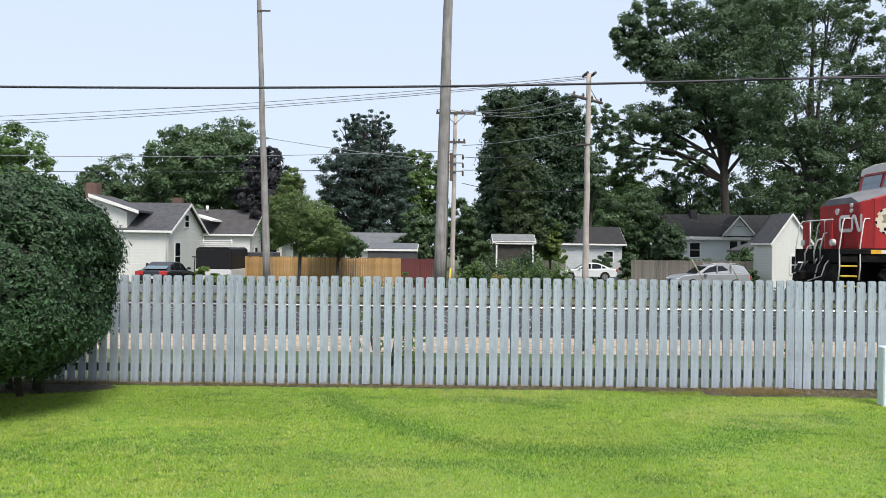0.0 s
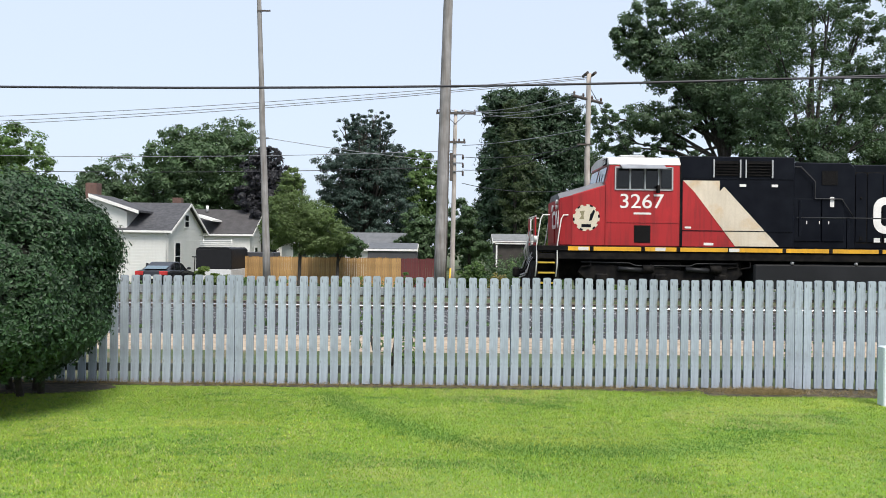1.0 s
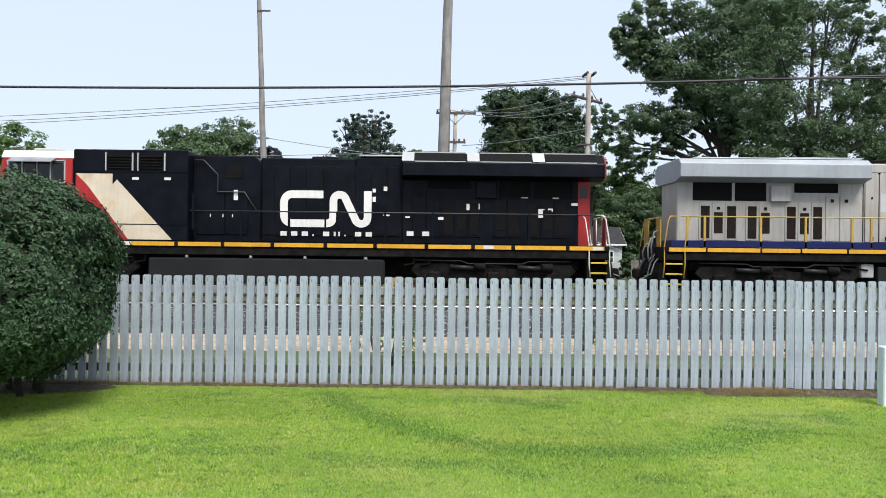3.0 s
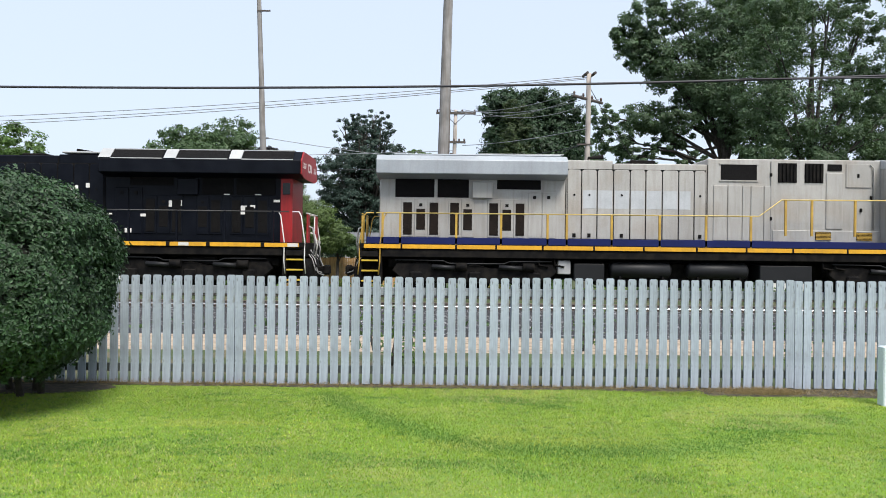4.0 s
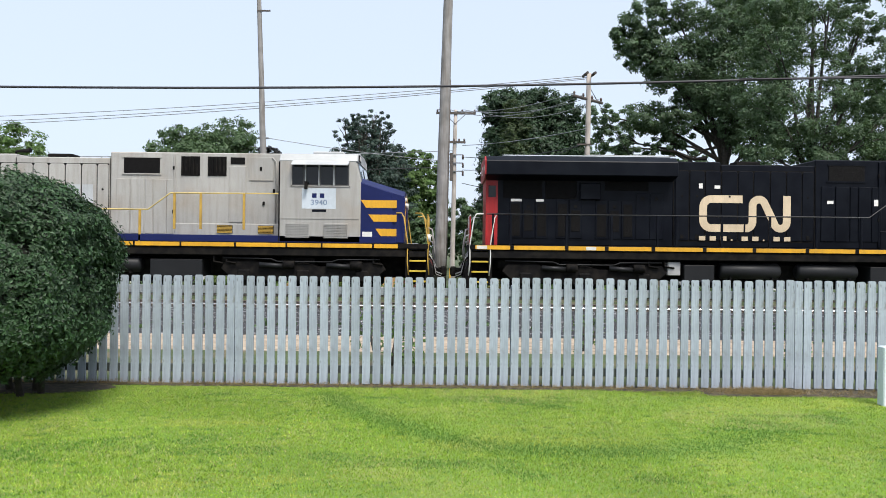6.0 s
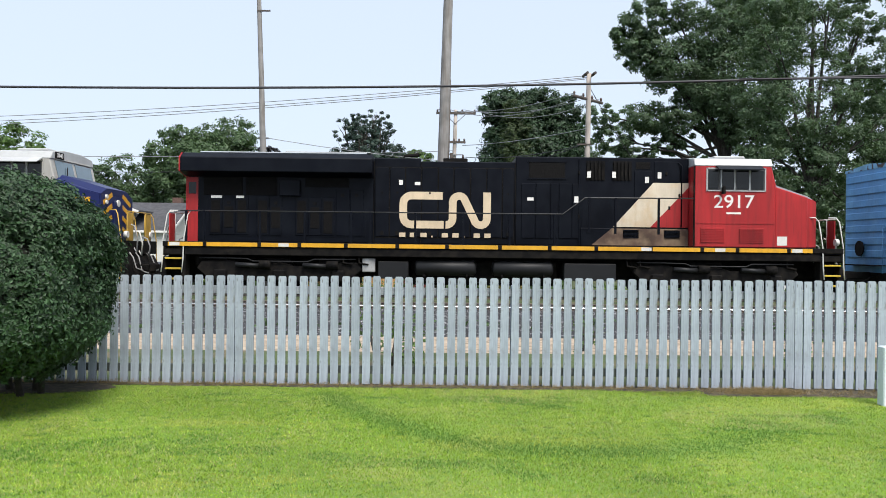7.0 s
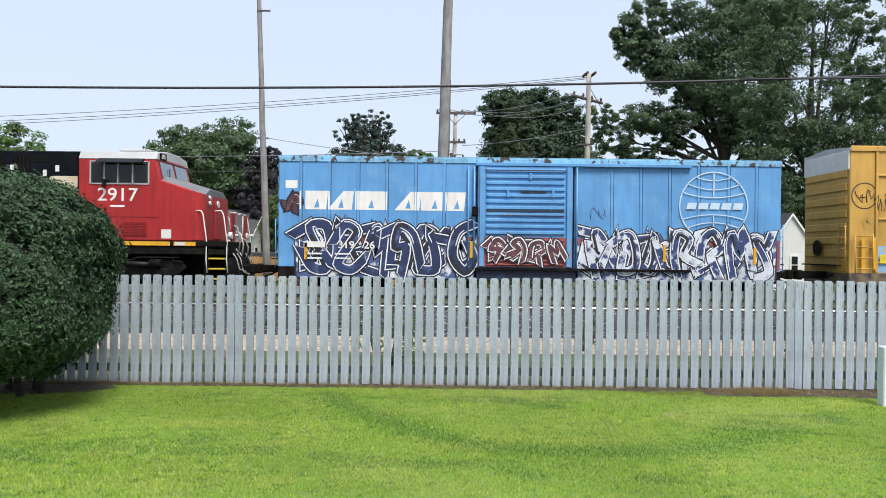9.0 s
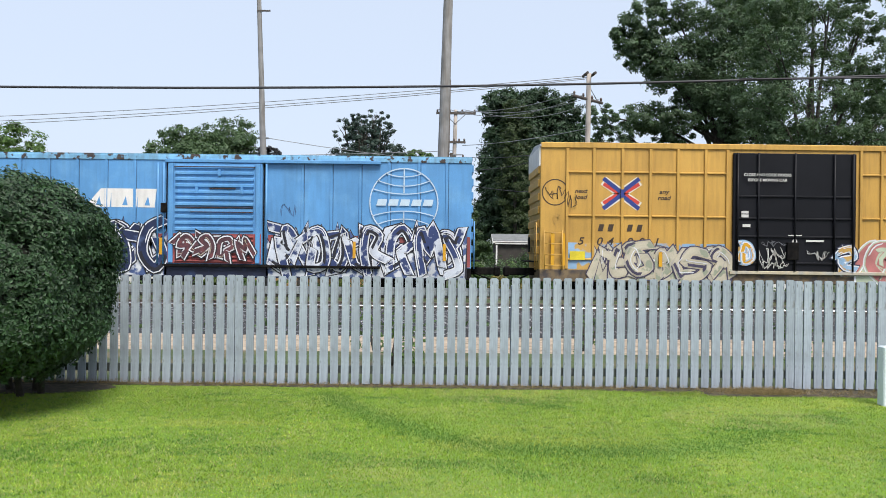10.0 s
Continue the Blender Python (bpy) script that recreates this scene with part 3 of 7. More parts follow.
    part("cab_roof", prism(rp, *X(cab0, cab1 - 0.06), "x", 0.02), roof_grey if grey_one or not new_model else white_paint, cab_, "pale cab roof")
    part("air_conditioner", box(*X(cab0 + 0.9, cab1 - 0.6), -0.6, 0.6, 4.58, 4.68, 0.03), roof_grey, cab_)
    # pale blue base colour stands in for sky reflected in the windscreen
    part("windscreen", prism([(s * (cab1 + 0.055), 3.68), (s * (cab1 + 0.07), 3.68), (s * (cab1 - 0.06), 4.22), (s * (cab1 - 0.075), 4.22)], -1.22, -0.10, "y"), mat("sky_glass", (0.10, 0.15, 0.18), rough=0.05, vary=0.1, bump=0.0, spec=1.0), cab_)
    part("windscreen", prism([(s * (cab1 + 0.055), 3.68), (s * (cab1 + 0.07), 3.68), (s * (cab1 - 0.06), 4.22), (s * (cab1 - 0.075), 4.22)], 0.10, 1.22, "y"), MATS["sky_glass"], cab_)
    part("window_wiper", tube([(s * (cab1 + 0.09), -0.7, 3.72), (s * (cab1 + 0.02), -0.55, 4.05)], 0.015, 5), under, cab_)
    part("number_board", prism([(s * (cab1 - 0.10), 4.27), (s * (cab1 - 0.05), 4.27), (s * (cab1 - 0.10), 4.50), (s * (cab1 - 0.16), 4.50)], -1.2, 1.2, "y"), cab_paint, cab_)
    np_ = [(cab1 + 0.02, 1.72), (nose1 - 0.2, 1.72), (nose1 - 0.2, 3.31), (cab1 + 0.02, 3.64)]
    nose = part("nose", prism([(s * a, z) for a, z in np_], N + 0.02, -N - 0.02, "y", 0.03), nose_paint, e)
    own = prism([(s * a, z) for a, z in ((nose1 - 0.24, 1.73), (nose1 + 0.16, 1.73), (nose1 + 0.16, 3.20), (nose1 - 0.24, 3.31))], N + 0.03, -N - 0.03, "y")
    for v in own.verts:
        if abs(v.co.x) > nose1:
            v.co.y *= 0.88
    bmesh.ops.bevel(own, geom=own.edges[:], offset=0.03, segments=2, affect="EDGES")
    part("nose_front", own, nose_paint, nose)
    nose1 += 0.16
    own = bmesh.new()
    rings = [[own.verts.new((s * x, y, z + dz)) for y, dz in ((-w_, 0.0), (-w_ + 0.45, 0.20), (w_ - 0.45, 0.20), (w_, 0.0))] for x, w_, z in ((cab1, 1.42, 3.60), (nose1 - 0.02, 1.20, 3.19))]
    for k in range(4):
        own.faces.new((rings[0][k], rings[1][k], rings[1][(k + 1) % 4], rings[0][(k + 1) % 4]))
    own.faces.new(rings[0])
    own.faces.new(rings[1])
    bmesh.ops.recalc_face_normals(own, faces=own.faces)
    part("nose_top", own, navy if grey_one else mat("nose_tread", (0.16, 0.16, 0.17), rough=0.7, vary=0.2), nose)
    part("headlamp", tube([(s * nose1, 0.0, 2.95), (s * (nose1 + 0.06), 0.0, 2.95)], 0.11, 12), white_paint, nose)
    for z in (3.12, 2.95):
        part("headlamp", tube([(s * (nose1 - 0.06), -0.85, z), (s * (nose1 + 0.05), -0.85, z)], 0.07, 10), white_paint, nose)
    part("nose_door", box(*X(nose1, nose1 + 0.03), -0.35, 0.35, 1.8, 3.0, 0.01), nose_paint, nose)
    for a in (-1.05, 0.9):
        part("ditch_lamp", tube([(s * 10.55, a, 1.92), (s * 10.66, a, 1.92)], 0.11, 10), white_paint, e)
    w0, w1 = (6.42, 8.16) if new_model else (6.35, 8.13)
    part("window_band", box(*X(w0, w1), N - 0.012, N + 0.02, 3.50, 4.17, 0.005), mat("window_frame_dark", (0.05, 0.05, 0.05), rough=0.5), cab_)
    for a, b in ((0.03, 0.33), (0.45, 0.80), (0.90, 1.27), (1.36, 1.72)):
        k = (w1 - w0) / 1.76
        pane = part("side_window", box(*X(w0 + a * k, w0 + b * k), N - 0.03, N - 0.008, 3.55, 4.12, 0.004), glass, cab_)
    for a in ((0.40, 0.44), (0.82, 0.86), (1.28, 1.33)):
        part("window_bar", box(*X(w0 + a[0], w0 + a[1]), N - 0.045, N - 0.005, 3.50, 4.17, 0.004), roof_grey, cab_)
    for z in (3.47, 4.17):
        part("window_trim", box(*X(w0 - 0.03, w1 + 0.03), N - 0.025, N, z, z + 0.035), roof_grey if not grey_one else silver, cab_)
    for a in (w0 - 0.04, w1):
        part("window_trim", box(*X(a, a + 0.04), N - 0.025, N, 3.47, 4.2), roof_grey if not grey_one else silver, cab_)
    awn = [(N, 4.28), (N - 0.02, 4.28), (N - 0.34, 4.13), (N - 0.34, 4.11), (N, 4.24)]
    part("sun_visor", prism(awn, *X(w0 + (0.02 if grey_one else 0.25), w1 - (0.0 if grey_one else 0.12)), "x"), black if style == "trailing_red" else roof_grey if grey_one else mat("visor_grey", (0.22, 0.23, 0.25), rough=0.5), cab_)
    part("mirror", box(*X(w0 + 0.42, w0 + 0.5), N - 0.22, N - 0.06, 3.38, 3.62, 0.01), under, cab_)
    part("belt_line", box(*X(cab0 + 0.05, cab1), N - 0.014, N, 2.46, 2.49), cab_paint, cab_)
    part("cab_door_gap", box(*X(cab0 - 0.02, cab0 + 0.02), N - 0.004, N + 0.05, 1.75, 4.25), under, cab_)
    if new_model:
        part("cab_vent", box(*X(7.07, 7.58), N - 0.015, N, 1.84, 2.38, 0.005), screen, cab_)
    else:
        for a in (6.15, 7.35):
            v_ = part("cab_vent", box(*X(a, a + 0.75), N - 0.01, N, 1.86, 2.33, 0.005), cab_paint, cab_)
            for k in range(9):
                part("slat", box(*X(a + 0.01, a + 0.74), N - 0.03, N - 0.008, 1.88 + 0.05 * k, 1.905 + 0.05 * k), cab_paint, v_)
        plate(rect(*X(8.55, 8.86), 1.80, 2.08), N + 0.02, white_paint, e, "white_label")
    # railings
    if new_model:
        line = [(-10.1, 2.68), (2.5, 2.68)]
        posts = [-9.6, -8.1, -6.6, -5.1, -3.6, -2.1, -0.6, 0.9, 2.4]
    else:
        line = [(-10.1, 2.68), (1.85, 2.70), (2.55, 3.22), (6.1, 3.24)]
        posts = [-9.9, -9.35, -7.6, -6.2, -4.75, -4.15, -2.75, -1.25, 0.2, 1.6, 2.68, 3.5, 4.85]
    part("handrail", tube([(s * a, -1.44, z) for a, z in line], 0.021, 6), mat("pale_yellow_rail", (0.60, 0.45, 0.14), rough=0.5, vary=0.2) if grey_one else railing, e)
    for a in posts:
        top = 2.69 if a < 1.9 else 3.23
        part("rail_post", box(*X(a - 0.035, a + 0.035), -1.47, -1.41, 1.70 if a < 2 else 2.1, top, 0.006), post, e)
    # below the deck
    if new_model:
        part("fuel_tank", box(*X(-3.6, 3.8), -1.42, 1.42, 0.42, 1.22, 0.05), tank_grey, e)
        for a in (-3.0, -1.1, 0.6, 2.6):
            part("fuel_cap", tube([(s * a, -1.38, 1.2), (s * a, -1.38, 1.30)], 0.06, 8), chrome_hose, e)
    else:
        for a, b in ((-3.9, -2.95), (1.92, 3.55)):
            part("equipment_box", box(*X(a, b), -1.40, -0.4, 0.62, 1.16, 0.02), tank_grey, e)
        for a, b in ((-2.75, -0.82), (-0.32, 1.60)):
            part("air_tank", tube([(s * a, -1.15, 0.98), (s * (a + 0.08), -1.15, 0.98), (s * (b - 0.08), -1.15, 0.98), (s * b, -1.15, 0.98)], [0.16, 0.255, 0.255, 0.16], 16), tank_grey, e)
            for k in (a + 0.3, b - 0.3):
                part("tank_bracket", box(*X(k - 0.03, k + 0.03), -1.42, -0.95, 0.70, 0.78), under, e)
        part("fuel_tank", box(*X(-2.9, 1.8), -0.85, 1.42, 0.42, 1.2, 0.05), under, e)
        part("valve_rack", box(*X(-4.4, -4.0), -1.35, -1.0, 0.82, 1.25, 0.02), chrome_hose, e)
    part("center_sill", box(-10.2, 10.2, -0.45, 0.45, 0.62, 1.31, 0.03), under, e)
    for a in (-9.0, -7.0, -5.1, 4.8, 6.7, 8.6):
        part("traction_motor", box(*X(a - 0.5, a + 0.5), -0.62, 0.62, 0.35, 1.0, 0.06), under, e)
        part("brake_rigging", box(*X(a - 0.75, a + 0.3), -1.05, -0.9, 0.95, 1.28, 0.05), under, e)
    for cx in (-7.0, 6.7):
        truck_three(e, s * cx)
    for a in (-5.0, -4.5, 3.9, 4.3, 8.9):
        part("underframe_pipe", tube([(s * a, -1.35, 1.34), (s * a, -1.37, 1.1), (s * (a + 0.3), -1.37, 1.05)], 0.03, 6), under, e)
    tread = mat("step_yellow", (0.55, 0.38, 0.03), rough=0.6, vary=0.2)
    end_steps(e, s, 10.63, tread, end_rail, red if not grey_one else rail_yellow)
    end_steps(e, -s, 10.63, tread, end_rail, red if not grey_one else rail_yellow)
    for k, y in enumerate((-0.7, -0.3, 0.35)):
        for q in (s, -s):
            part("jumper_cable", tube([(q * 10.58, y, 2.25 - 0.2 * k), (q * 10.72, y, 2.2 - 0.2 * k), (q * 10.80, y + 0.06, 1.75 - 0.1 * k), (q * 10.74, y + 0.16, 1.35 - 0.1 * k), (q * 10.62, y + 0.22, 1.5 - 0.1 * k)], 0.026, 6), white_paint if k == 1 else chrome_hose, e)
    if not grey_one:
        part("rear_side_window", box(*X(-10.02, -9.78), HP - 0.02, HP, 3.25, 3.62, 0.005), glass, e)
    return e, s, HP, EP, N


def front_number(e, s, words, x):
    """A dark number board with its figures, on the front of the cab roof."""
    part("number_plate", box(*sorted((s * (x - 0.10), s * (x + 0.015))), -1.22, -0.66, 4.29, 4.50, 0.01), under, e)
    ob = lettering(words, 0.13, 0, 0, 0, logo_white, e, "road_number", 1.05, 0.004)
    ob.matrix_basis = pose(s * (x + 0.022), -0.94, 4.33, 0, 0, 90 * s)


def small_tags(e, y, spots, material):
    for x, z, w, h in spots:
        plate(rect(x, x + w, z, z + h), y, material, e, "notice")


# the lead engine, red cab ahead
lead, s_, HP, EP, N = engine("locomotive", -1, "striped_red_lead", "red and black diesel locomotive with cream diagonal and white cab roof")
plate([(-6.07, 1.74), (-6.07, 3.80), (-5.72, 3.46), (-4.42, 1.74)], EP, red, lead, "red_panel", 0.010)
plate([(-6.07, 3.80), (-4.92, 3.80), (-4.92, 3.46), (-4.78, 3.62), (-3.05, 1.76), (-4.42, 1.76), (-5.72, 3.46)], EP, cream, lead, "diagonal_stripe", 0.012)
lettering("3267", 0.44, -7.36, 2.92, N - 0.006, logo_white, lead, "road_number", 1.12, 0.003)
plate(rect(-7.6, -7.05, 2.72, 2.78), N, logo_white, lead, "class_plate")
bm = bmesh.new()
ring = arc(-9.07, 2.60, 0.42, 0, 360, 32)[:-1]
prism(ring, N + 0.02 - 0.006, N + 0.03, "y", 0, bm)
emblem = part("round_emblem", bm, mat("emblem_cream", (0.62, 0.55, 0.42), rough=0.5, vary=0.1, bump=0.0), lead, "round cream emblem with a dark rim")
for k in range(12):
    a0 = 30 * k
    band_plate(arc(-9.07, 2.60, 0.395, a0, a0 + 14, 3), 0.05, N + 0.02 - 0.006, red if k % 2 else black, emblem, "rim_mark")
plate([(-8.98, 2.50), (-8.90, 2.52), (-8.80, 2.80), (-8.84, 2.86), (-8.95, 2.70)], N + 0.02 - 0.006, black, emblem, "feather_mark")
plate([(-9.30, 2.55), (-9.14, 2.55), (-9.16, 2.68), (-9.12, 2.82), (-9.28, 2.80), (-9.22, 2.66)], N + 0.02 - 0.006, mat("olive", (0.25, 0.22, 0.12), rough=0.5, bump=0.0), emblem, "figure_mark")
plate(rect(-9.22, -8.92, 2.30, 2.40), N + 0.02 - 0.006, black, emblem, "letter_bar")
noodle(lead, 0.20, 2.22, 2.92, 1.17, HP - 0.034, logo_white)
for k in range(9):
    x = 0.22 + 0.34 * k
    plate(rect(x, x + (0.20 if k not in (3, 6) else 0.05), 1.94, 2.08 if k not in (3, 6) else 1.99), HP - 0.034, logo_white, lead, "letter_bar")
small_tags(lead, HP - 0.034, ((3.15, 3.35, 0.10, 0.12), (3.15, 3.05, 0.10, 0.16), (3.5, 3.40, 0.12, 0.14), (3.5, 2.6, 0.2, 0.05), (4.25, 1.98, 0.22, 0.14), (4.75, 1.98, 0.22, 0.14), (5.25, 2.5, 0.28, 0.09),
           (6.15, 2.82, 0.1, 0.2), (6.45, 2.85, 0.12, 0.18), (8.45, 2.6, 0.2, 0.28), (8.75, 2.8, 0.16, 0.1), (4.2, 2.55, 0.14, 0.05), (9.5, 3.0, 0.2, 0.08), (7.9, 3.22, 0.2, 0.03), (8.9, 3.22, 0.2, 0.03)), logo_white)
small_tags(lead, EP - 0.012, ((-4.3, 3.62, 0.2, 0.08), (-3.3, 3.62, 0.2, 0.08), (-6.0, 2.3, 0.2, 0.06), (-5.4, 1.78, 0.3, 0.08)), logo_white)
small_tags(lead, HP - 0.16, ((-1.25, 3.05, 0.13, 0.32), (-2.0, 2.5, 0.03, 0.1), (-1.6, 2.5, 0.03, 0.1), (-1.3, 2.5, 0.03, 0.1)), logo_white)
for ob in noodle(lead, -0.45, 2.26, 1.40, 0.56, 0, logo_white):
    ob.matrix_basis = pose(-9.95, -0.60, 0, 0, 0, -90)
front_number(lead, -1, "3267", 8.40)
MOVING.append((lead, 22.97))

# the grey engine, running backwards
grey, s_, HP, EP, N = engine("locomotive", 1, "grey", "weathered silver-grey diesel locomotive with navy nose and yellow bars")
for k, (z0, z1, a) in enumerate(((2.83, 3.07, 8.50), (2.40, 2.62, 8.74), (1.95, 2.18, 8.96))):
    plate([(a, z1), (9.62, z1), (9.62, z0), (a + 0.16, z0)], N + 0.02, yellow, grey, "yellow_bar", 0.006)
plate(rect(6.66, 7.72, 2.78, 3.42), N, mat("number_patch", (0.56, 0.62, 0.67), rough=0.55, vary=0.1, bump=0.0, streak=0.1), grey, "pale_patch", 0.004)
plate(rect(6.98, 7.12, 3.12, 3.26), N - 0.004, navy, grey, "letter_bar")
plate(rect(7.22, 7.36, 3.12, 3.26), N - 0.004, navy, grey, "letter_bar")
lettering("3940", 0.16, 7.19, 2.90, N - 0.008, mat("faded_blue", (0.20, 0.26, 0.36), rough=0.6, bump=0.0), grey, "road_number", 1.15, 0.004)
plate(rect(6.98, 7.42, 2.68, 2.76), N, black, grey, "class_plate")
for a, b in ((-3.56, -3.13), (-3.07, -2.62), (-2.54, -2.08), (-2.02, -1.58), (-1.52, -1.05), (-0.99, -0.53), (-0.47, -0.12)):
    plate(rect(a, b, 2.92, 3.50), HP - 0.030, pale_patch, grey, "pale_patch", 0.004)
for side in (-1, 1):
    for k in range(4):
        z = 1.80 + 0.36 * k
        ob = band_plate([(side * 0.40, z + 0.34), (side * 1.06, z + 0.04)], 0.15, 0, yellow, grey, "yellow_chevron")
        ob.matrix_basis = pose(9.862, 0, 0, 0, 0, 90)
front_number(grey, 1, "3940", 8.40)
MOVING.append((grey, 45.90))

# the third engine, red cab behind
third, s_, HP, EP, N = engine("locomotive", 1, "trailing_red", "black and red diesel locomotive with faded cream diagonal and sooty cab")
plate([(5.94, 2.34), (5.94, 3.62), (4.74, 2.34)], EP - 0.03, red, third, "red_panel", 0.010)
plate([(3.55, 2.34), (4.82, 3.76), (5.94, 3.76), (5.94, 3.62), (4.74, 2.34)], EP - 0.03, cream, third, "diagonal_stripe", 0.012)
sooty = mat("sooty_brown_paint", (0.10, 0.055, 0.035), rough=0.7, vary=0.4, scale=1.2, bump=0.1, second=(0.22, 0.15, 0.09), streak=0.3)
plate([(2.86, 1.75), (5.94, 1.75), (5.94, 2.29), (3.50, 2.29)], EP - 0.062, sooty, third, "sooty_casing", 0.008)
lettering("2917", 0.40, 7.18, 2.96, N - 0.006, logo_white, third, "road_number", 1.12, 0.003)
plate(rect(6.95, 7.4, 2.76, 2.82), N, logo_white, third, "class_plate")
pale_gold = mat("faded_cream_mark", (0.66, 0.53, 0.36), rough=0.5, vary=0.15, scale=2, bump=0.0, streak=0.15)
noodle(third, -3.28, 2.22, 2.92, 1.17, HP - 0.034, pale_gold)
for k in range(9):
    x = -3.28 + 0.34 * k
    plate(rect(x, x + (0.20 if k not in (3, 6) else 0.05), 1.94, 2.08 if k not in (3, 6) else 1.99), HP - 0.034, pale_gold, third, "letter_bar")
small_tags(third, HP - 0.034, ((-3.3, 3.6, 0.12, 0.16), (-2.8, 3.6, 0.18, 0.1), (0.8, 3.15, 0.2, 0.1), (2.3, 3.1, 0.13, 0.2), (-9.3, 3.12, 0.35, 0.08), (-8.5, 3.12, 0.25, 0.08), (-7.1, 3.42, 0.15, 0.14)), logo_white)
small_tags(third, EP - 0.05, ((2.7, 3.9, 0.12, 0.2), (3.5, 3.9, 0.12, 0.2), (4.55, 3.75, 0.12, 0.2), (4.95, 3.9, 0.12, 0.2)), logo_white)
front_number(third, 1, "2917", 8.40)
MOVING.append((third, 68.43))

# ---- two box cars behind the engines ----
car_blue = mat("box_car_blue", (0.112, 0.325, 0.63), rough=0.5, vary=0.18, scale=0.6, bump=0.04, streak=0.2, second=(0.17, 0.40, 0.68), cut=(0.5, 0.8), soot=(0.05, 0.10, 0.17))
post_shade_mat = mat("post_shade_blue", (0.030, 0.075, 0.14), rough=0.7, vary=0.4, scale=2, bump=0.0)
car_rust = mat("old_red_brown_paint", (0.34, 0.075, 0.075), rough=0.65, vary=0.3, scale=1.2, bump=0.1, streak=0.3)
car_rust_dark = mat("dark_rust", (0.06, 0.03, 0.022), rough=0.85, vary=0.4, scale=3, bump=0.3)
car_yellow = mat("box_car_yellow", (0.58, 0.335, 0.066), rough=0.5, vary=0.16, scale=0.6, bump=0.04, streak=0.3, soot=(0.16, 0.08, 0.025))
door_black = mat("black_door_paint", (0.0075, 0.008, 0.011), rough=0.5, vary=0.25, scale=1, bump=0.05, spec=0.2)
roof_worn = mat("worn_roof_edge", (0.20, 0.46, 0.70), rough=0.6, vary=0.25, scale=2.2, bump=0.1, second=(0.05, 0.035, 0.03), cut=(0.55, 0.60), streak=0.4)
spray = {
    "dark": mat("spray_navy", (0.012, 0.017, 0.050), rough=0.55, vary=0.5, scale=1.5, bump=0.0, second=(0.035, 0.065, 0.16), cut=(0.55, 0.8)),
    "ink": mat("spray_black", (0.016, 0.016, 0.024), rough=0.55, vary=0.2, bump=0.0),
    "pale": mat("spray_white", (0.74, 0.75, 0.78), rough=0.55, vary=0.2, scale=3, bump=0.0),
    "blue": mat("spray_blue", (0.055, 0.095, 0.21), rough=0.55, vary=0.3, scale=3, bump=0.0),
    "cream": mat("spray_cream", (0.56, 0.48, 0.33), rough=0.55, vary=0.25, scale=2, bump=0.0, second=(0.42, 0.40, 0.36)),
    "sky": mat("spray_sky", (0.27, 0.43, 0.62), rough=0.55, vary=0.25, scale=1.0, bump=0.0, second=(0.58, 0.35, 0.09), cut=(0.50, 0.56)),
    "pink": mat("spray_pink", (0.50, 0.18, 0.17), rough=0.55, vary=0.3, scale=2, bump=0.0),
    "mint": mat("spray_mint", (0.48, 0.55, 0.40), rough=0.55, vary=0.2, scale=2, bump=0.0),
    "gold": yellow,
    "fade": mat("spray_fading_blue", (0.020, 0.034, 0.105), rough=0.5, vary=0.5, scale=1.1, bump=0.0, second=(0.10, 0.15, 0.30), cut=(0.55, 0.75)),
    "milk": mat("spray_milky_blue", (0.62, 0.66, 0.74), rough=0.5, vary=0.3, scale=1.2, bump=0.0, second=(0.030, 0.050, 0.15), cut=(0.45, 0.51)),
    "plum": mat("spray_plum", (0.085, 0.035, 0.045), rough=0.55, vary=0.4, scale=2, bump=0.0, second=(0.22, 0.06, 0.06), cut=(0.5, 0.7)),
    "violet": mat("spray_grey_violet", (0.065, 0.055, 0.10), rough=0.55, vary=0.3, scale=2, bump=0.0),
    "cloud": mat("spray_cloud", (0.66, 0.68, 0.72), rough=0.55, vary=0.3, scale=1.5, bump=0.0, second=(0.06, 0.10, 0.24), cut=(0.44, 0.52)),
    "spots": mat("spray_spotted_cream", (0.55, 0.50, 0.38), rough=0.55, vary=0.25, scale=1.3, bump=0.0, second=(0.30, 0.33, 0.24), cut=(0.55, 0.60)),
}


# bold bent shapes in a cell one wide and one high, from which the signs are put together
SHAPES = (
    ((0.02, 0.0), (0.20, 0.75), (0.45, 0.95), (0.52, 0.45), (0.80, 0.90), (1.0, -0.05)),
    ((-0.05, 0.80), (0.45, 0.70), (0.62, 0.98), (0.50, 0.45), (0.62, 0.10), (1.1, 0.22)),
    ((0.14, -0.05), (0.10, 0.60), (0.50, 1.0), (0.90, 0.72), (0.48, 0.48), (0.95, 0.10)),
    ((-0.08, 0.60), (0.35, 0.98), (0.85, 0.85), (0.50, 0.50), (0.10, 0.12), (0.60, 0.02), (1.12, 0.25)),
    ((1.05, 0.90), (0.40, 0.95), (0.05, 0.55), (0.28, 0.10), (0.80, 0.16), (0.72, 0.55)),
)


def flow(path, steps=4):
    """A smooth line through the points of a path."""
    q = [path[0]] + list(path) + [path[-1]]
    out = []
    for i in range(1, len(q) - 2):
        for k in range(steps):
            t = k / steps
            out.append(tuple(0.5 * (2 * b + (c - a) * t + (2 * a - 5 * b + 4 * c - d) * t * t + (3 * b - a - 3 * c + d) * t ** 3) for a, b, c, d in zip(*q[i - 1:i + 3])))
    return out + [path[-1]]


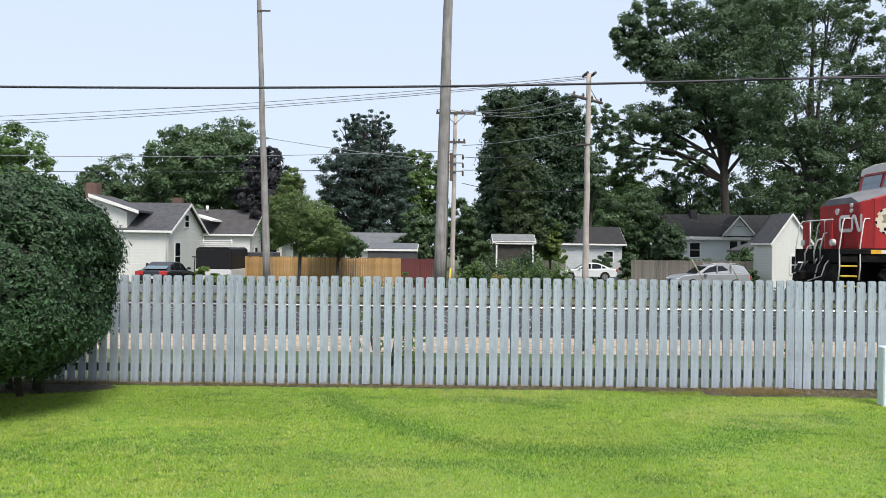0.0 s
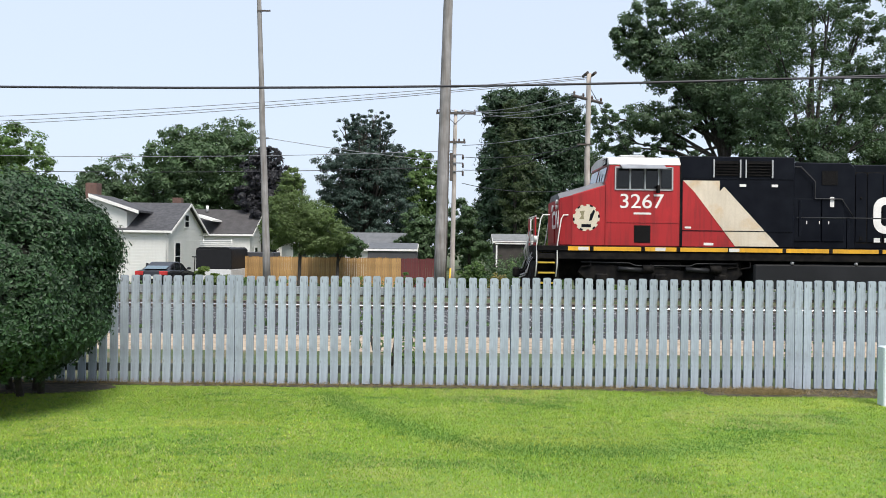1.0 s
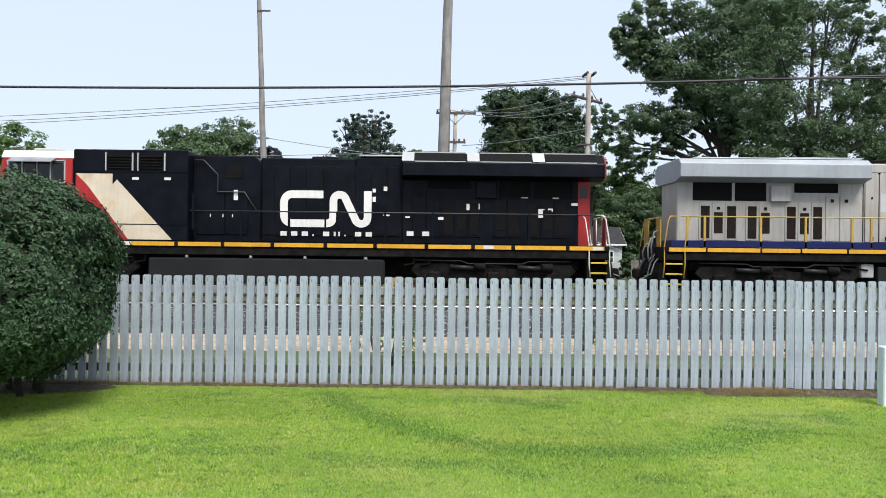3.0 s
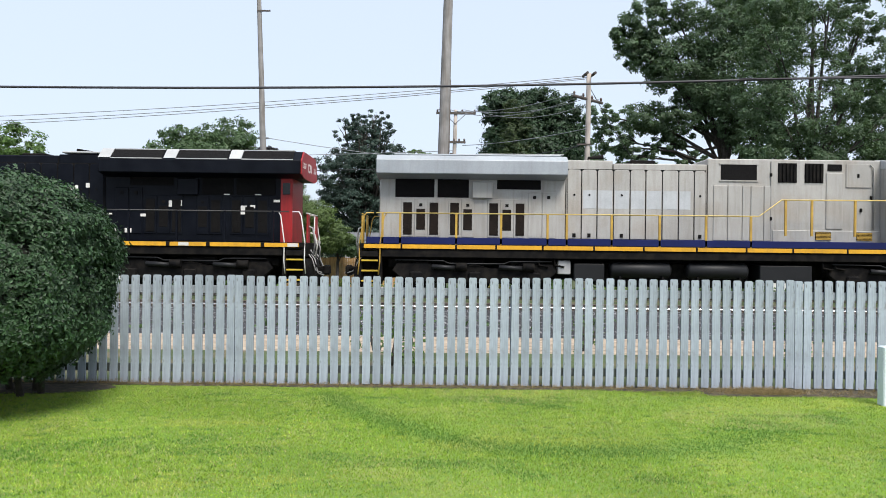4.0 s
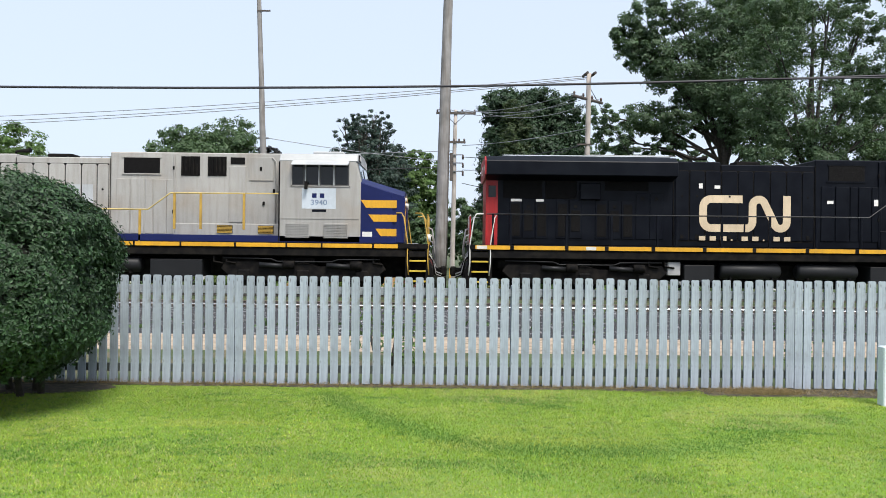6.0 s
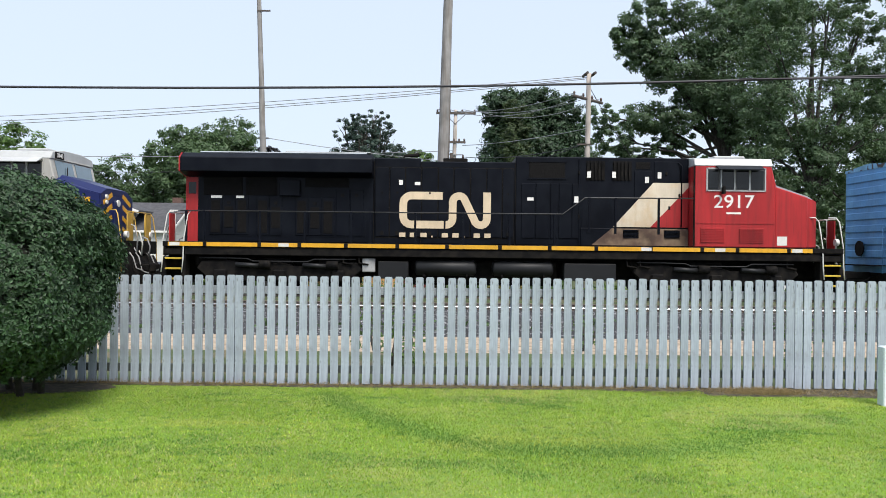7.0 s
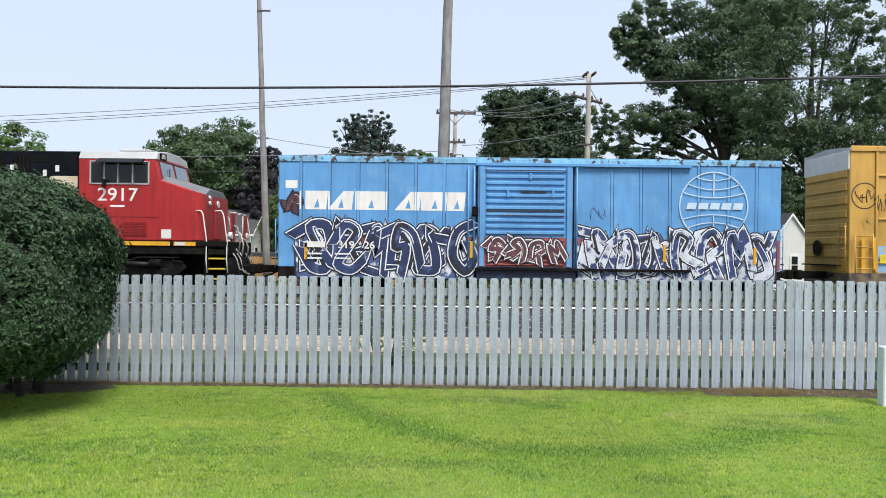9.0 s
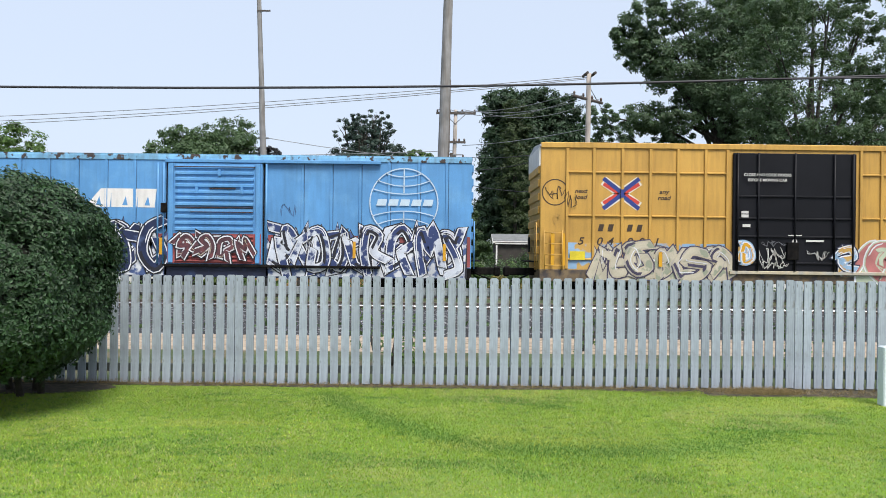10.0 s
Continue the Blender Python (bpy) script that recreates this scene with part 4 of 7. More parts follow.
def bold_stroke(path, wide, y, bm, spike=0.0):
    """One broad stroke of even width with mitred corners and slanting, pointed ends, a flat coat of paint."""
    pts = [Vector(p) for p in path]
    k = len(pts)
    left, right = [], []
    for i, q in enumerate(pts):
        d0 = (q - pts[i - 1]).normalized() if i else (pts[1] - q).normalized()
        d1 = (pts[i + 1] - q).normalized() if i < k - 1 else d0
        m = (d0 + d1).normalized() if (d0 + d1).length > 0.2 else d0
        nrm = Vector((-m.y, m.x))
        w = wide / 2 / max(0.62, abs(nrm.dot(Vector((-d0.y, d0.x)))))
        slip = m * spike * (-1 if i == 0 else 1 if i == k - 1 else 0)
        left.append(q + nrm * w + slip)
        right.append(q - nrm * w + slip * 0.15)
    for i in range(k - 1):
        bm.faces.new([bm.verts.new((q.x, y - 0.00012 * i, q.y)) for q in (left[i], right[i], right[i + 1], left[i + 1])])
    return bm


def brush(path, wide, y, thick, bm):
    """A stroke that swells and ends in a point."""
    k = len(path)
    left, right = [], []
    for i, p in enumerate(path):
        a, b = Vector(path[max(i - 1, 0)]), Vector(path[min(i + 1, k - 1)])
        d = (b - a).normalized()
        w = wide * (0.25 + 0.75 * math.sin(math.pi * min(1, (i + 0.6) / k)) ** 0.6)
        nrm = Vector((-d.y, d.x)) * w / 2
        left.append(Vector(p) + nrm)
        right.append(Vector(p) - nrm)
    for i in range(k - 1):
        v = [bm.verts.new((q.x, y - thick, q.y)) for q in (left[i], right[i], right[i + 1], left[i + 1])]
        bm.faces.new(v)
    return bm


def sprayed_sign(parent, x0, x1, z0, z1, y, seed, fill, rim, outer, cells, streaks=("pale", "blue"), back=None, wide=0.34):
    """A large sprayed sign of bold, spiky shapes that no one can read: cloud behind, outer edge, pale rim, fill, shine."""
    rng = random.Random(seed)
    cw = (x1 - x0) / cells
    glint, inner = bmesh.new(), bmesh.new()
    if back:
        top = []
        for k in range(cells * 4 + 1):
            u = x0 - 0.1 + (x1 - x0 + 0.2) * k / (cells * 4)
            top.append((u + rng.uniform(-0.08, 0.08), z1 - (rng.uniform(0.25, 0.5) if k % 2 else rng.uniform(-0.05, 0.22)) * (z1 - z0)))
        plate([(x0 - 0.1, z0)] + top + [(x1 + 0.1, z0)], y, spray[outer], parent, "spray_cloud_edge", 0.002)
        plate([(x0 - 0.03, z0)] + [(a, b - 0.06) for a, b in top] + [(x1 + 0.03, z0)], y, spray[back], parent, "spray_cloud", 0.004)
    for c in range(cells):
        a, w = x0 + cw * (c + 0.02) + 0.08, cw * 1.02 - 0.12
        zz0, h = z0 + rng.uniform(0.04, 0.14), (z1 - z0) * rng.uniform(0.80, 0.94)
        lift = 0.018 * (c % 2)
        t = wide * min(w, h * 0.8) * rng.uniform(0.9, 1.1)
        coats = [bmesh.new() for _ in range(3)]
        for j in range(2):
            shape, flip, roll_ = SHAPES[rng.randrange(len(SHAPES))], rng.choice((-1, 1)), radians(rng.uniform(-35, 35))
            path = []
            for u, v in shape:
                u, v = (u - 0.5) * flip * 0.95, (v - 0.5) * 0.95
                u, v = u * math.cos(roll_) - v * math.sin(roll_) + 0.5, u * math.sin(roll_) + v * math.cos(roll_) + 0.5
                path.append((a + u * w + (j - 0.5) * w * 0.35 + rng.uniform(-0.05, 0.05), zz0 + t * 0.3 + min(1.05, max(-0.02, v)) * (h - t * 0.5)))
            if j or rng.random() < 0.35:
                path = flow(path)
            spike = t * rng.uniform(0.5, 1.3)
            for coat, extra, rise in zip(coats, (0.15, 0.075, 0.0), (0.006, 0.0105, 0.015)):
                bold_stroke(path, t + extra, y - rise - lift - 0.009 * j, coat, spike + extra * 0.4)
            for layer, off, thick, depth in ((glint, 0.30, 0.13, 0.0), (inner, -0.25, 0.42, 0.001)):
                i0 = rng.randrange(1, max(2, len(path) // 2))
                run_ = path[i0:i0 + rng.randrange(5, 11)]
                line = []
                for (ax, az), (bx, bz) in zip(run_, run_[1:]):
                    d = Vector((bx - ax, bz - az)).normalized()
                    line.append((ax - d.y * t * off, az + d.x * t * off))
                if len(line) > 2:
                    bold_stroke(line, t * thick, y - 0.024 - lift - 0.009 * j + depth, layer, t * 0.25)
        edge = part("spray_edge", coats[0], spray[outer], parent)
        part("spray_rim", coats[1], spray[rim], edge)
        part("spray_fill", coats[2], spray[fill], edge)
    tagged(part("spray_shade", inner, spray[streaks[1]], parent), kind="stuff")
    tagged(part("spray_glint", glint, spray[streaks[0]], parent), kind="stuff")


def scribble(parent, x0, x1, z0, z1, y, seed, material, width=0.025, turns=14):
    """A thin sprayed scrawl."""
    rng = random.Random(seed)
    path, px, pz = [], x0, (z0 + z1) / 2
    for k in range(turns):
        cx = x0 + (x1 - x0) * (k + 0.5) / turns
        path += [(cx + rng.uniform(-0.08, 0.08), rng.uniform(z0, z1)), (cx + rng.uniform(-0.12, 0.12), rng.uniform(z0, z1))]
    bm = bmesh.new()
    fine = []
    for i in range(len(path) - 1):
        for k in range(3):
            t = k / 3
            fine.append((path[i][0] * (1 - t) + path[i + 1][0] * t + 0.02 * math.sin(5 * t + i), path[i][1] * (1 - t) + path[i + 1][1] * t))
    brush(fine, width, y, 0.008, bm)
    part("scrawl", bm, material, parent)


def truck_two(parent, cx):
    for sy in (-1.05, 1.05):
        prof = [(-1.15, 0.55), (-0.95, 0.78), (-0.45, 0.98), (0.45, 0.98), (0.95, 0.78), (1.15, 0.55), (0.75, 0.48), (0.35, 0.30), (-0.35, 0.30), (-0.75, 0.48)]
        part("truck_frame", prism([(cx + a, z) for a, z in prof], sy - 0.09, sy + 0.09, "y", 0.02), under, parent)
    for k in (-0.89, 0.89):
        wheelset(parent, cx + k, RAIL_TOP + 0.42, 0.42, under)


def car_ends(c, half, paint, rung_paint, top, bottom):
    """Couplers, end ribs, ladders and hand brake of a box car."""
    for s in (-1, 1):
        cp = part("coupler", box(*sorted((s * (half - 0.2), s * (half + 0.85))), -0.12, 0.12, 0.74, 0.98, 0.03), under, c)
        part("knuckle", box(*sorted((s * (half + 0.8), s * (half + 1.02))), -0.2, 0.2, 0.70, 1.02, 0.05), under, cp)
        k = 0
        z = bottom + 0.25
        while z < top - 0.3:
            part("end_rib", prism([(-1.36, z), (1.36, z), (1.36, z + 0.24), (-1.36, z + 0.24)], *sorted((s * (half - 0.01), s * (half + 0.06))), "x", 0.02), paint, c)
            z += 0.42
            k += 1
        part("crossover_platform", box(*sorted((s * half, s * (half + 0.32))), -1.0, 1.0, 1.18, 1.22), under, c)
        for y in (-1.42, -1.0):
            part("ladder_rail", tube([(s * (half + 0.1), y, 0.95), (s * (half + 0.1), y, 2.45)], 0.014, 6), rung_paint, c)
        for j in range(5):
            part("ladder_rung", tube([(s * (half + 0.1), -1.42, 1.05 + 0.34 * j), (s * (half + 0.1), -1.0, 1.05 + 0.34 * j)], 0.013, 6), rung_paint, c)
        part("air_hose", tube([(s * half, -0.5, 0.9), (s * (half + 0.4), -0.52, 0.7), (s * (half + 0.8), -0.4, 0.55)], 0.03, 6), under, c)
    part("brake_wheel", tube([(-half - 0.12, 0.3, 1.75), (-half - 0.16, 0.3, 1.75)], 0.26, 14), under, c)


def blue_car():
    c = thing("box_car", pose(0, TRACK_Y, 0), "sky-blue railway box car covered with sprayed signs along the bottom", "box car", "box cars of the train")
    half, N = 7.83, -1.48
    part("body", box(-half, half, N, -N, 0.95, 4.38, 0.02), car_blue, c)
    part("roof", prism([(-1.50, 4.36), (1.50, 4.36), (1.50, 4.44), (0, 4.56), (-1.50, 4.44)], -half - 0.02, half + 0.02, "x"), roof_worn, c, "worn roof edge with rusty patches")
    part("roof_rail", box(-half, half, N - 0.03, N, 4.24, 4.40, 0.015), roof_worn, c)
    part("side_sill", box(-half, half, N - 0.03, -N + 0.03, 0.60, 0.98, 0.02), under, c)
    car_ends(c, half, car_blue, car_blue, 4.3, 1.2)
    left = [-7.83, -7.15, -6.26, -5.36, -4.47, -3.57, -2.68]
    for x in left[1:] + [2.55, 3.45, 4.35, 5.25, 6.18, 7.05]:
        part("side_post", prism([(x - 0.05, N + 0.01), (x - 0.03, N - 0.028), (x + 0.03, N - 0.028), (x + 0.05, N + 0.01)], 1.0, 4.26, "z"), car_blue, c)
        # dark blue strip beside the post: its shadow line, put in as colour
        part("post_seam", box(x + 0.052, x + 0.068, N - 0.004, N + 0.01, 1.0, 4.24), post_shade_mat, c)
    # the sliding door with its ribs
    d = part("sliding_door", box(-1.62, 1.32, N - 0.10, N, 1.02, 4.16, 0.015), car_blue, c, "ribbed sliding door, red below")
    plate(rect(-1.60, 1.30, 1.04, 1.96), N - 0.10, car_rust, d, "door_foot", 0.006)
    for k in range(11):
        z = 2.03 + 0.193 * k
        part("door_rib", prism([(N - 0.10, z), (N - 0.155, z + 0.035), (N - 0.155, z + 0.105), (N - 0.10, z + 0.13)], -1.36, 1.06, "x"), car_blue, d)
    for k in range(7):
        z = 1.08 + 0.125 * k
        part("door_rib", prism([(N - 0.106, z), (N - 0.15, z + 0.02), (N - 0.15, z + 0.05), (N - 0.106, z + 0.07)], -1.36, 1.06, "x"), car_rust, d)
    for x in (-1.5, 1.2):
        part("door_edge", box(x - 0.07, x + 0.07, N - 0.16, N - 0.10, 1.05, 4.14, 0.01), car_blue, d)
    part("door_track", box(-1.7, 5.0, N - 0.13, N - 0.02, 4.17, 4.27, 0.01), car_blue, c)
    part("door_track", box(-1.7, 5.0, N - 0.16, N - 0.02, 0.93, 1.01, 0.01), under, c)
    for x in (-1.66, 1.36):
        part("door_gap", box(x - 0.02, x + 0.02, N - 0.03, N + 0.01, 1.0, 4.18), under, c)
    for z, a, b in ((2.76, -1.35, 1.05), (2.62, -0.9, 1.05), (3.35, -0.3, 0.5), (4.02, -1.4, 1.1)):
        part("rust_line", box(a, b, N - 0.158, N - 0.10, z, z + 0.025), car_rust_dark, d)
    for x, z in ((0.0, 3.75), (-0.7, 3.2), (0.7, 3.2)):
        part("door_bracket", box(x - 0.04, x + 0.04, N - 0.19, N - 0.1, z, z + 0.2, 0.01), car_blue, d)
    for x in (-1.74, -1.92, 1.45):
        part("lock_bar", tube([(x, N - 0.09, 1.0), (x, N - 0.09, 4.15)], 0.028, 6), car_blue if x < 1 else car_blue, c)
    part("lock_lever", box(-1.80, -1.62, N - 0.2, N - 0.1, 2.6, 2.9, 0.02), under, c)
    # rusty band behind the signs
    plate(rect(-7.1, -1.75, 1.0, 1.95), N, car_rust, c, "old_paint_band", 0.0025)
    plate(rect(1.5, 7.8, 1.0, 1.95), N, car_rust, c, "old_paint_band", 0.0025)
    plate(rect(-7.2, 7.6, 0.62, 1.02), N - 0.03, spray["dark"], c, "sprayed_sill", 0.004)
    # the name: seven leaning white blocks
    for a, b, k in ((-7.0, -6.35, 0), (-6.30, -5.55, 1), (-5.45, -4.52, 0), (-4.22, -3.45, 1), (-3.40, -2.62, 0), (-2.58, -2.05, 0)):
        lean_ = 0.30 if k else 0.0
        plate([(a, 2.76), (b, 2.76), (b + 0.06, 3.34), (a + lean_ + (b - a) * 0.25 * k, 3.34)], N, logo_white, c, "name_block", 0.005)
        plate([((a + b) / 2 - 0.05, 2.82), ((a + b) / 2 + 0.12, 2.82), ((a + b) / 2 + 0.06, 3.10)], N - 0.004, car_blue, c, "name_gap", 0.004)
    for x in left[1:-1]:
        plate(rect(x - 0.025, x + 0.025, 2.76, 3.34), N - 0.028, logo_white, c, "name_block", 0.003)
    # the round emblem: rim, meridian, curved parallels, a band of blocks
    emblem_white = mat("faded_emblem_white", (0.55, 0.68, 0.78), rough=0.5, vary=0.15, scale=2, bump=0.0)
    gx, gz, gr = 5.72, 3.00, 1.06
    band_plate(arc(gx, gz, gr, 0, 360, 48), 0.036, N - 0.029, emblem_white, c, "emblem_rim", 0.006)
    for z0, z1 in ((gz + 0.30, gz + gr), (gz - gr, gz - 0.30)):
        band_plate([(gx, z0), (gx, z1)], 0.036, N - 0.029, emblem_white, c, "emblem_line", 0.006)
    for dz, w, sag in ((0.86, 0.55, 0.10), (0.62, 0.83, 0.18), (0.36, 0.98, 0.16), (-0.36, 0.98, -0.16), (-0.62, 0.83, -0.18), (-0.86, 0.55, -0.10)):
        band_plate([(gx - w + 2 * w * i / 10, gz + dz + sag * ((i / 5 - 1) ** 2 - 0.6)) for i in range(11)], 0.028, N - 0.029, emblem_white, c, "emblem_line", 0.006)
    for k in range(5):
        a = gx - 0.86 + 0.36 * k
        plate([(a, gz - 0.10), (a + 0.30, gz - 0.10), (a + 0.34, gz + 0.10), (a + 0.06, gz + 0.10)], N - 0.029, emblem_white, c, "name_block", 0.006)
    # signs
    sprayed_sign(c, -7.2, -1.75, 0.66, 2.45, N - 0.032, 3, "fade", "pale", "ink", 6, ("pale", "ink"), "cloud", 0.32)
    sprayed_sign(c, 1.55, 7.6, 0.66, 2.36, N - 0.032, 8, "milk", "pale", "ink", 7, ("pale", "ink"), "cloud", 0.27)
    sprayed_sign(c, -1.38, 1.0, 1.12, 1.92, N - 0.16, 5, "plum", "pale", "ink", 4, ("cream", "plum"), None, 0.26)
    sprayed_sign(c, -7.66, -7.22, 2.6, 3.3, N, 4, "plum", "ink", "ink", 1, ("pale", "plum"))
    plate(rect(-7.62, -7.25, 3.42, 3.66), N, logo_white, c, "white_patch")
    plate(rect(-7.02, -6.35, 1.58, 1.76), N - 0.092, logo_white, c, "letter_bar")
    lettering("319", 0.22, -5.70, 1.56, N - 0.093, logo_white, c, "car_number", 1.1, 0.006)
    lettering("26", 0.22, -4.98, 1.56, N - 0.093, logo_white, c, "car_number", 1.1, 0.006)
    for k in range(4):
        plate(rect(-6.95 + 0.9 * (k % 2), -6.45 + 0.9 * (k % 2), 1.22 + 0.14 * (k // 2), 1.27 + 0.14 * (k // 2)), N - 0.092, spray["pale"], c, "letter_bar")
    scribble(c, -6.1, -5.6, 2.38, 2.62, N, 2, spray["ink"], 0.015, 6)
    scribble(c, 1.85, 2.4, 2.35, 3.05, N, 6, spray["blue"], 0.018, 7)
    for x, z in ((-7.0, 1.2), (-1.86, 1.3), (4.15, 1.25), (6.95, 1.2)):
        plate(rect(x, x + 0.09, z, z + 0.52), N - 0.092, yellow, c, "yellow_marker")
    for cx in (-5.75, 5.75):
        truck_two(c, cx)
    return c


def yellow_car():
    c = thing("box_car", pose(0, TRACK_Y, 0), "tall yellow railway box car with black door and sprayed signs", "box car", "box cars of the train")
    half, N = 7.88, -1.48
    part("body", box(-half, half, N, -N, 0.95, 4.82, 0.02), car_yellow, c)
    part("roof", prism([(-1.52, 4.80), (1.52, 4.80), (1.52, 4.88), (0, 5.0), (-1.52, 4.88)], -half - 0.02, half + 0.02, "x"), roof_grey, c)
    part("roof_rail", box(-half, half, N - 0.05, N, 4.76, 4.94, 0.02), car_yellow, c)
    part("side_sill", box(-half, half, N - 0.03, -N + 0.03, 0.60, 0.98, 0.02), mat("dirty_sill", (0.20, 0.14, 0.075), rough=0.7, vary=0.4, scale=2, bump=0.1, second=(0.06, 0.05, 0.05)), c)
    car_ends(c, half, car_yellow, car_yellow, 4.3, 1.2)
    for s in (-1, 1):
        part("white_end_panel", box(*sorted((s * half, s * (half + 0.05))), -1.46, 1.46, 4.2, 4.8, 0.01), white_paint, c)
    posts = [-7.05, -6.22, -5.33, -4.46, -3.60, -2.74, -2.06, 2.1, 2.75, 3.62, 4.5, 5.35, 6.25, 7.05]
    for x in posts:
        part("side_post", box(x - 0.045, x + 0.045, N - 0.055, N + 0.01, 1.0, 4.76, 0.012), car_yellow, c)
    for z in (4.02, 2.66, 1.30):
        for a, b in zip(posts, posts[1:]):
            if a > -2.2 and b < 2.2:
                continue
            part("side_rib", prism([(N + 0.01, z - 0.04), (N - 0.05, z - 0.015), (N - 0.05, z + 0.015), (N + 0.01, z + 0.04)], a + 0.05, b - 0.05, "x"), car_yellow, c)
    d = part("sliding_door", box(-1.90, 1.92, N - 0.09, N, 1.0, 4.66, 0.015), door_black, c, "black plug door with lock bars")
    for z in (3.32, 2.63, 2.07, 1.25):
        part("door_rib", box(-1.74, 1.74, N - 0.135, N - 0.064, z - 0.03, z + 0.03, 0.01), door_black, d)
    for x in (-1.78, -1.14, 0.0, 1.22, 1.80):
        part("lock_bar", tube([(x, N - 0.15, 1.0), (x, N - 0.15, 4.66)], 0.03, 6), door_black, d)
    part("door_track", box(-2.0, 5.6, N - 0.14, N - 0.02, 0.90, 1.0, 0.01), spray["cream"], c)
    part("lock_lever", box(-0.25, 0.12, N - 0.2, N - 0.1, 1.35, 1.9, 0.02), under, d)
    lettering("CLOSE AND LOCK DOORS", 0.085, -0.87, 3.94, N - 0.165, white_paint, d, "notice", 1.0, 0.002)
    lettering("BEFORE MOVING CAR", 0.085, -0.87, 3.78, N - 0.165, white_paint, d, "notice", 1.0, 0.002)
    for a, b, z0, z1 in ((-1.66, -1.44, 2.78, 2.86), (-1.66, -1.44, 2.66, 2.75), (-1.62, -1.38, 2.36, 2.45), (-0.2, 0.22, 2.10, 2.13), (-0.10, 0.10, 1.50, 1.68), (0.35, 0.9, 1.92, 1.98)):
        plate(rect(a, b, z0, z1), N - 0.14, white_paint, d, "notice_bar")
    plate(arc(0.0, 1.92, 0.08, 0, 360, 16)[:-1], N - 0.14, white_paint, d, "round_notice")
    # the crossed bands in red and blue
    bx, bz = -5.36, 3.36
    blue_ = mat("sign_blue", (0.025, 0.045, 0.22), rough=0.5, bump=0.0, vary=0.1)
    red_ = mat("sign_red", (0.56, 0.05, 0.035), rough=0.5, bump=0.0, vary=0.1)
    pale_ = mat("sign_white", (0.72, 0.68, 0.58), rough=0.5, bump=0.0, vary=0.1)
    y = N
    plate(rect(bx - 0.02, bx + 0.075, bz - 0.13, bz + 0.13), N - 0.055, blue_, c, "sign_band")
    for sx in (-1, 1):
        for sz in (-1, 1):
            far = 0.56
            m_, lo = (blue_, 0) if (sx * sz > 0) else (red_, 0)
            band_plate([(bx + 0.02 * sx, bz + 0.02 * sz), (bx + far * sx, bz + 0.40 * sz)], 0.30, y, pale_, c, "sign_band", 0.003)
            band_plate([(bx, bz + 0.04 * sz), (bx + far * sx, bz + 0.47 * sz)], 0.13, y, blue_, c, "sign_band", 0.006)
            band_plate([(bx + 0.06 * sx, bz), (bx + far * sx, bz + 0.30 * sz)], 0.11, y, red_, c, "sign_band", 0.0055)
    ink = mat("letter_brown_black", (0.05, 0.03, 0.015), rough=0.6, bump=0.0)
    lettering("next", 0.13, -6.62, 3.37, N - 0.006, ink, c, "slogan", 1.15, 0.004, 0.25)
    lettering("load", 0.13, -6.62, 3.18, N - 0.006, ink, c, "slogan", 1.15, 0.004, 0.25)
    lettering("any", 0.13, -4.03, 3.37, N - 0.006, ink, c, "slogan", 1.15, 0.004, 0.25)
    lettering("road", 0.13, -4.03, 3.18, N - 0.006, ink, c, "slogan", 1.15, 0.004, 0.25)
    for a in (-6.08, -5.78, -5.18, -4.88):
        plate([(a, 2.18), (a + 0.15, 2.18), (a + 0.20, 2.40), (a + 0.05, 2.40)], N - 0.002, ink, c, "letter_bar")
    for ch, x in zip("504001", (-6.62, -6.04, -5.70, -5.10, -4.74, -4.26)):
        lettering(ch, 0.23, x, 1.76, N - 0.006, ink, c, "car_number", 1.15, 0.004, 0.25)
    band_plate(arc(-7.42, 3.38, 0.40, 20, 330, 24), 0.035, N, ink, c, "scrawl")
    scribble(c, -7.7, -6.95, 3.12, 3.62, N, 9, ink, 0.03, 9)
    scribble(c, -7.1, -6.75, 2.75, 3.45, N - 0.052, 14, ink, 0.03, 5)
    scribble(c, -7.5, -7.12, 2.3, 2.75, N, 12, mat("faint_scrawl", (0.42, 0.25, 0.06), rough=0.6), 0.02, 6)
    plate(rect(-7.0, -2.0, 1.0, 1.82), N, spray["sky"], c, "sprayed_ground", 0.003)
    sprayed_sign(c, -6.2, -2.0, 0.66, 1.78, N - 0.05, 15, "spots", "cream", "violet", 5, ("pale", "violet"), "spots", 0.26)
    plate(rect(2.15, 7.7, 1.0, 1.7), N, spray["sky"], c, "sprayed_ground", 0.003)
    sprayed_sign(c, 2.0, 7.6, 0.68, 1.9, N - 0.05, 17, "pink", "mint", "pale", 5, ("pale", "mint"), "mint")
    sprayed_sign(c, -1.75, -1.35, 1.1, 1.85, N - 0.12, 19, "gold", "pale", "sky", 1, ("pale", "sky"))
    sprayed_sign(c, 1.3, 1.85, 1.0, 1.8, N - 0.12, 21, "sky", "pale", "dark", 1, ("pale", "sky"))
    scribble(c, -1.05, -0.25, 1.1, 1.75, N - 0.13, 22, white_paint, 0.028, 16)
    scribble(c, -1.08, -0.2, 1.05, 1.4, N - 0.13, 23, white_paint, 0.03, 14)
    scribble(c, -1.0, -0.3, 1.75, 1.95, N - 0.13, 26, mat("grey_scrawl", (0.2, 0.2, 0.22), rough=0.6), 0.02, 12)
    scribble(c, 0.4, 1.05, 1.3, 1.65, N - 0.13, 24, white_paint, 0.02, 10)
    for x in (-7.55, -7.22, -4.2):
        plate(rect(x, x + 0.11, 1.1, 2.1 if x < -5 else 1.55), N - 0.112, yellow, c, "yellow_marker")
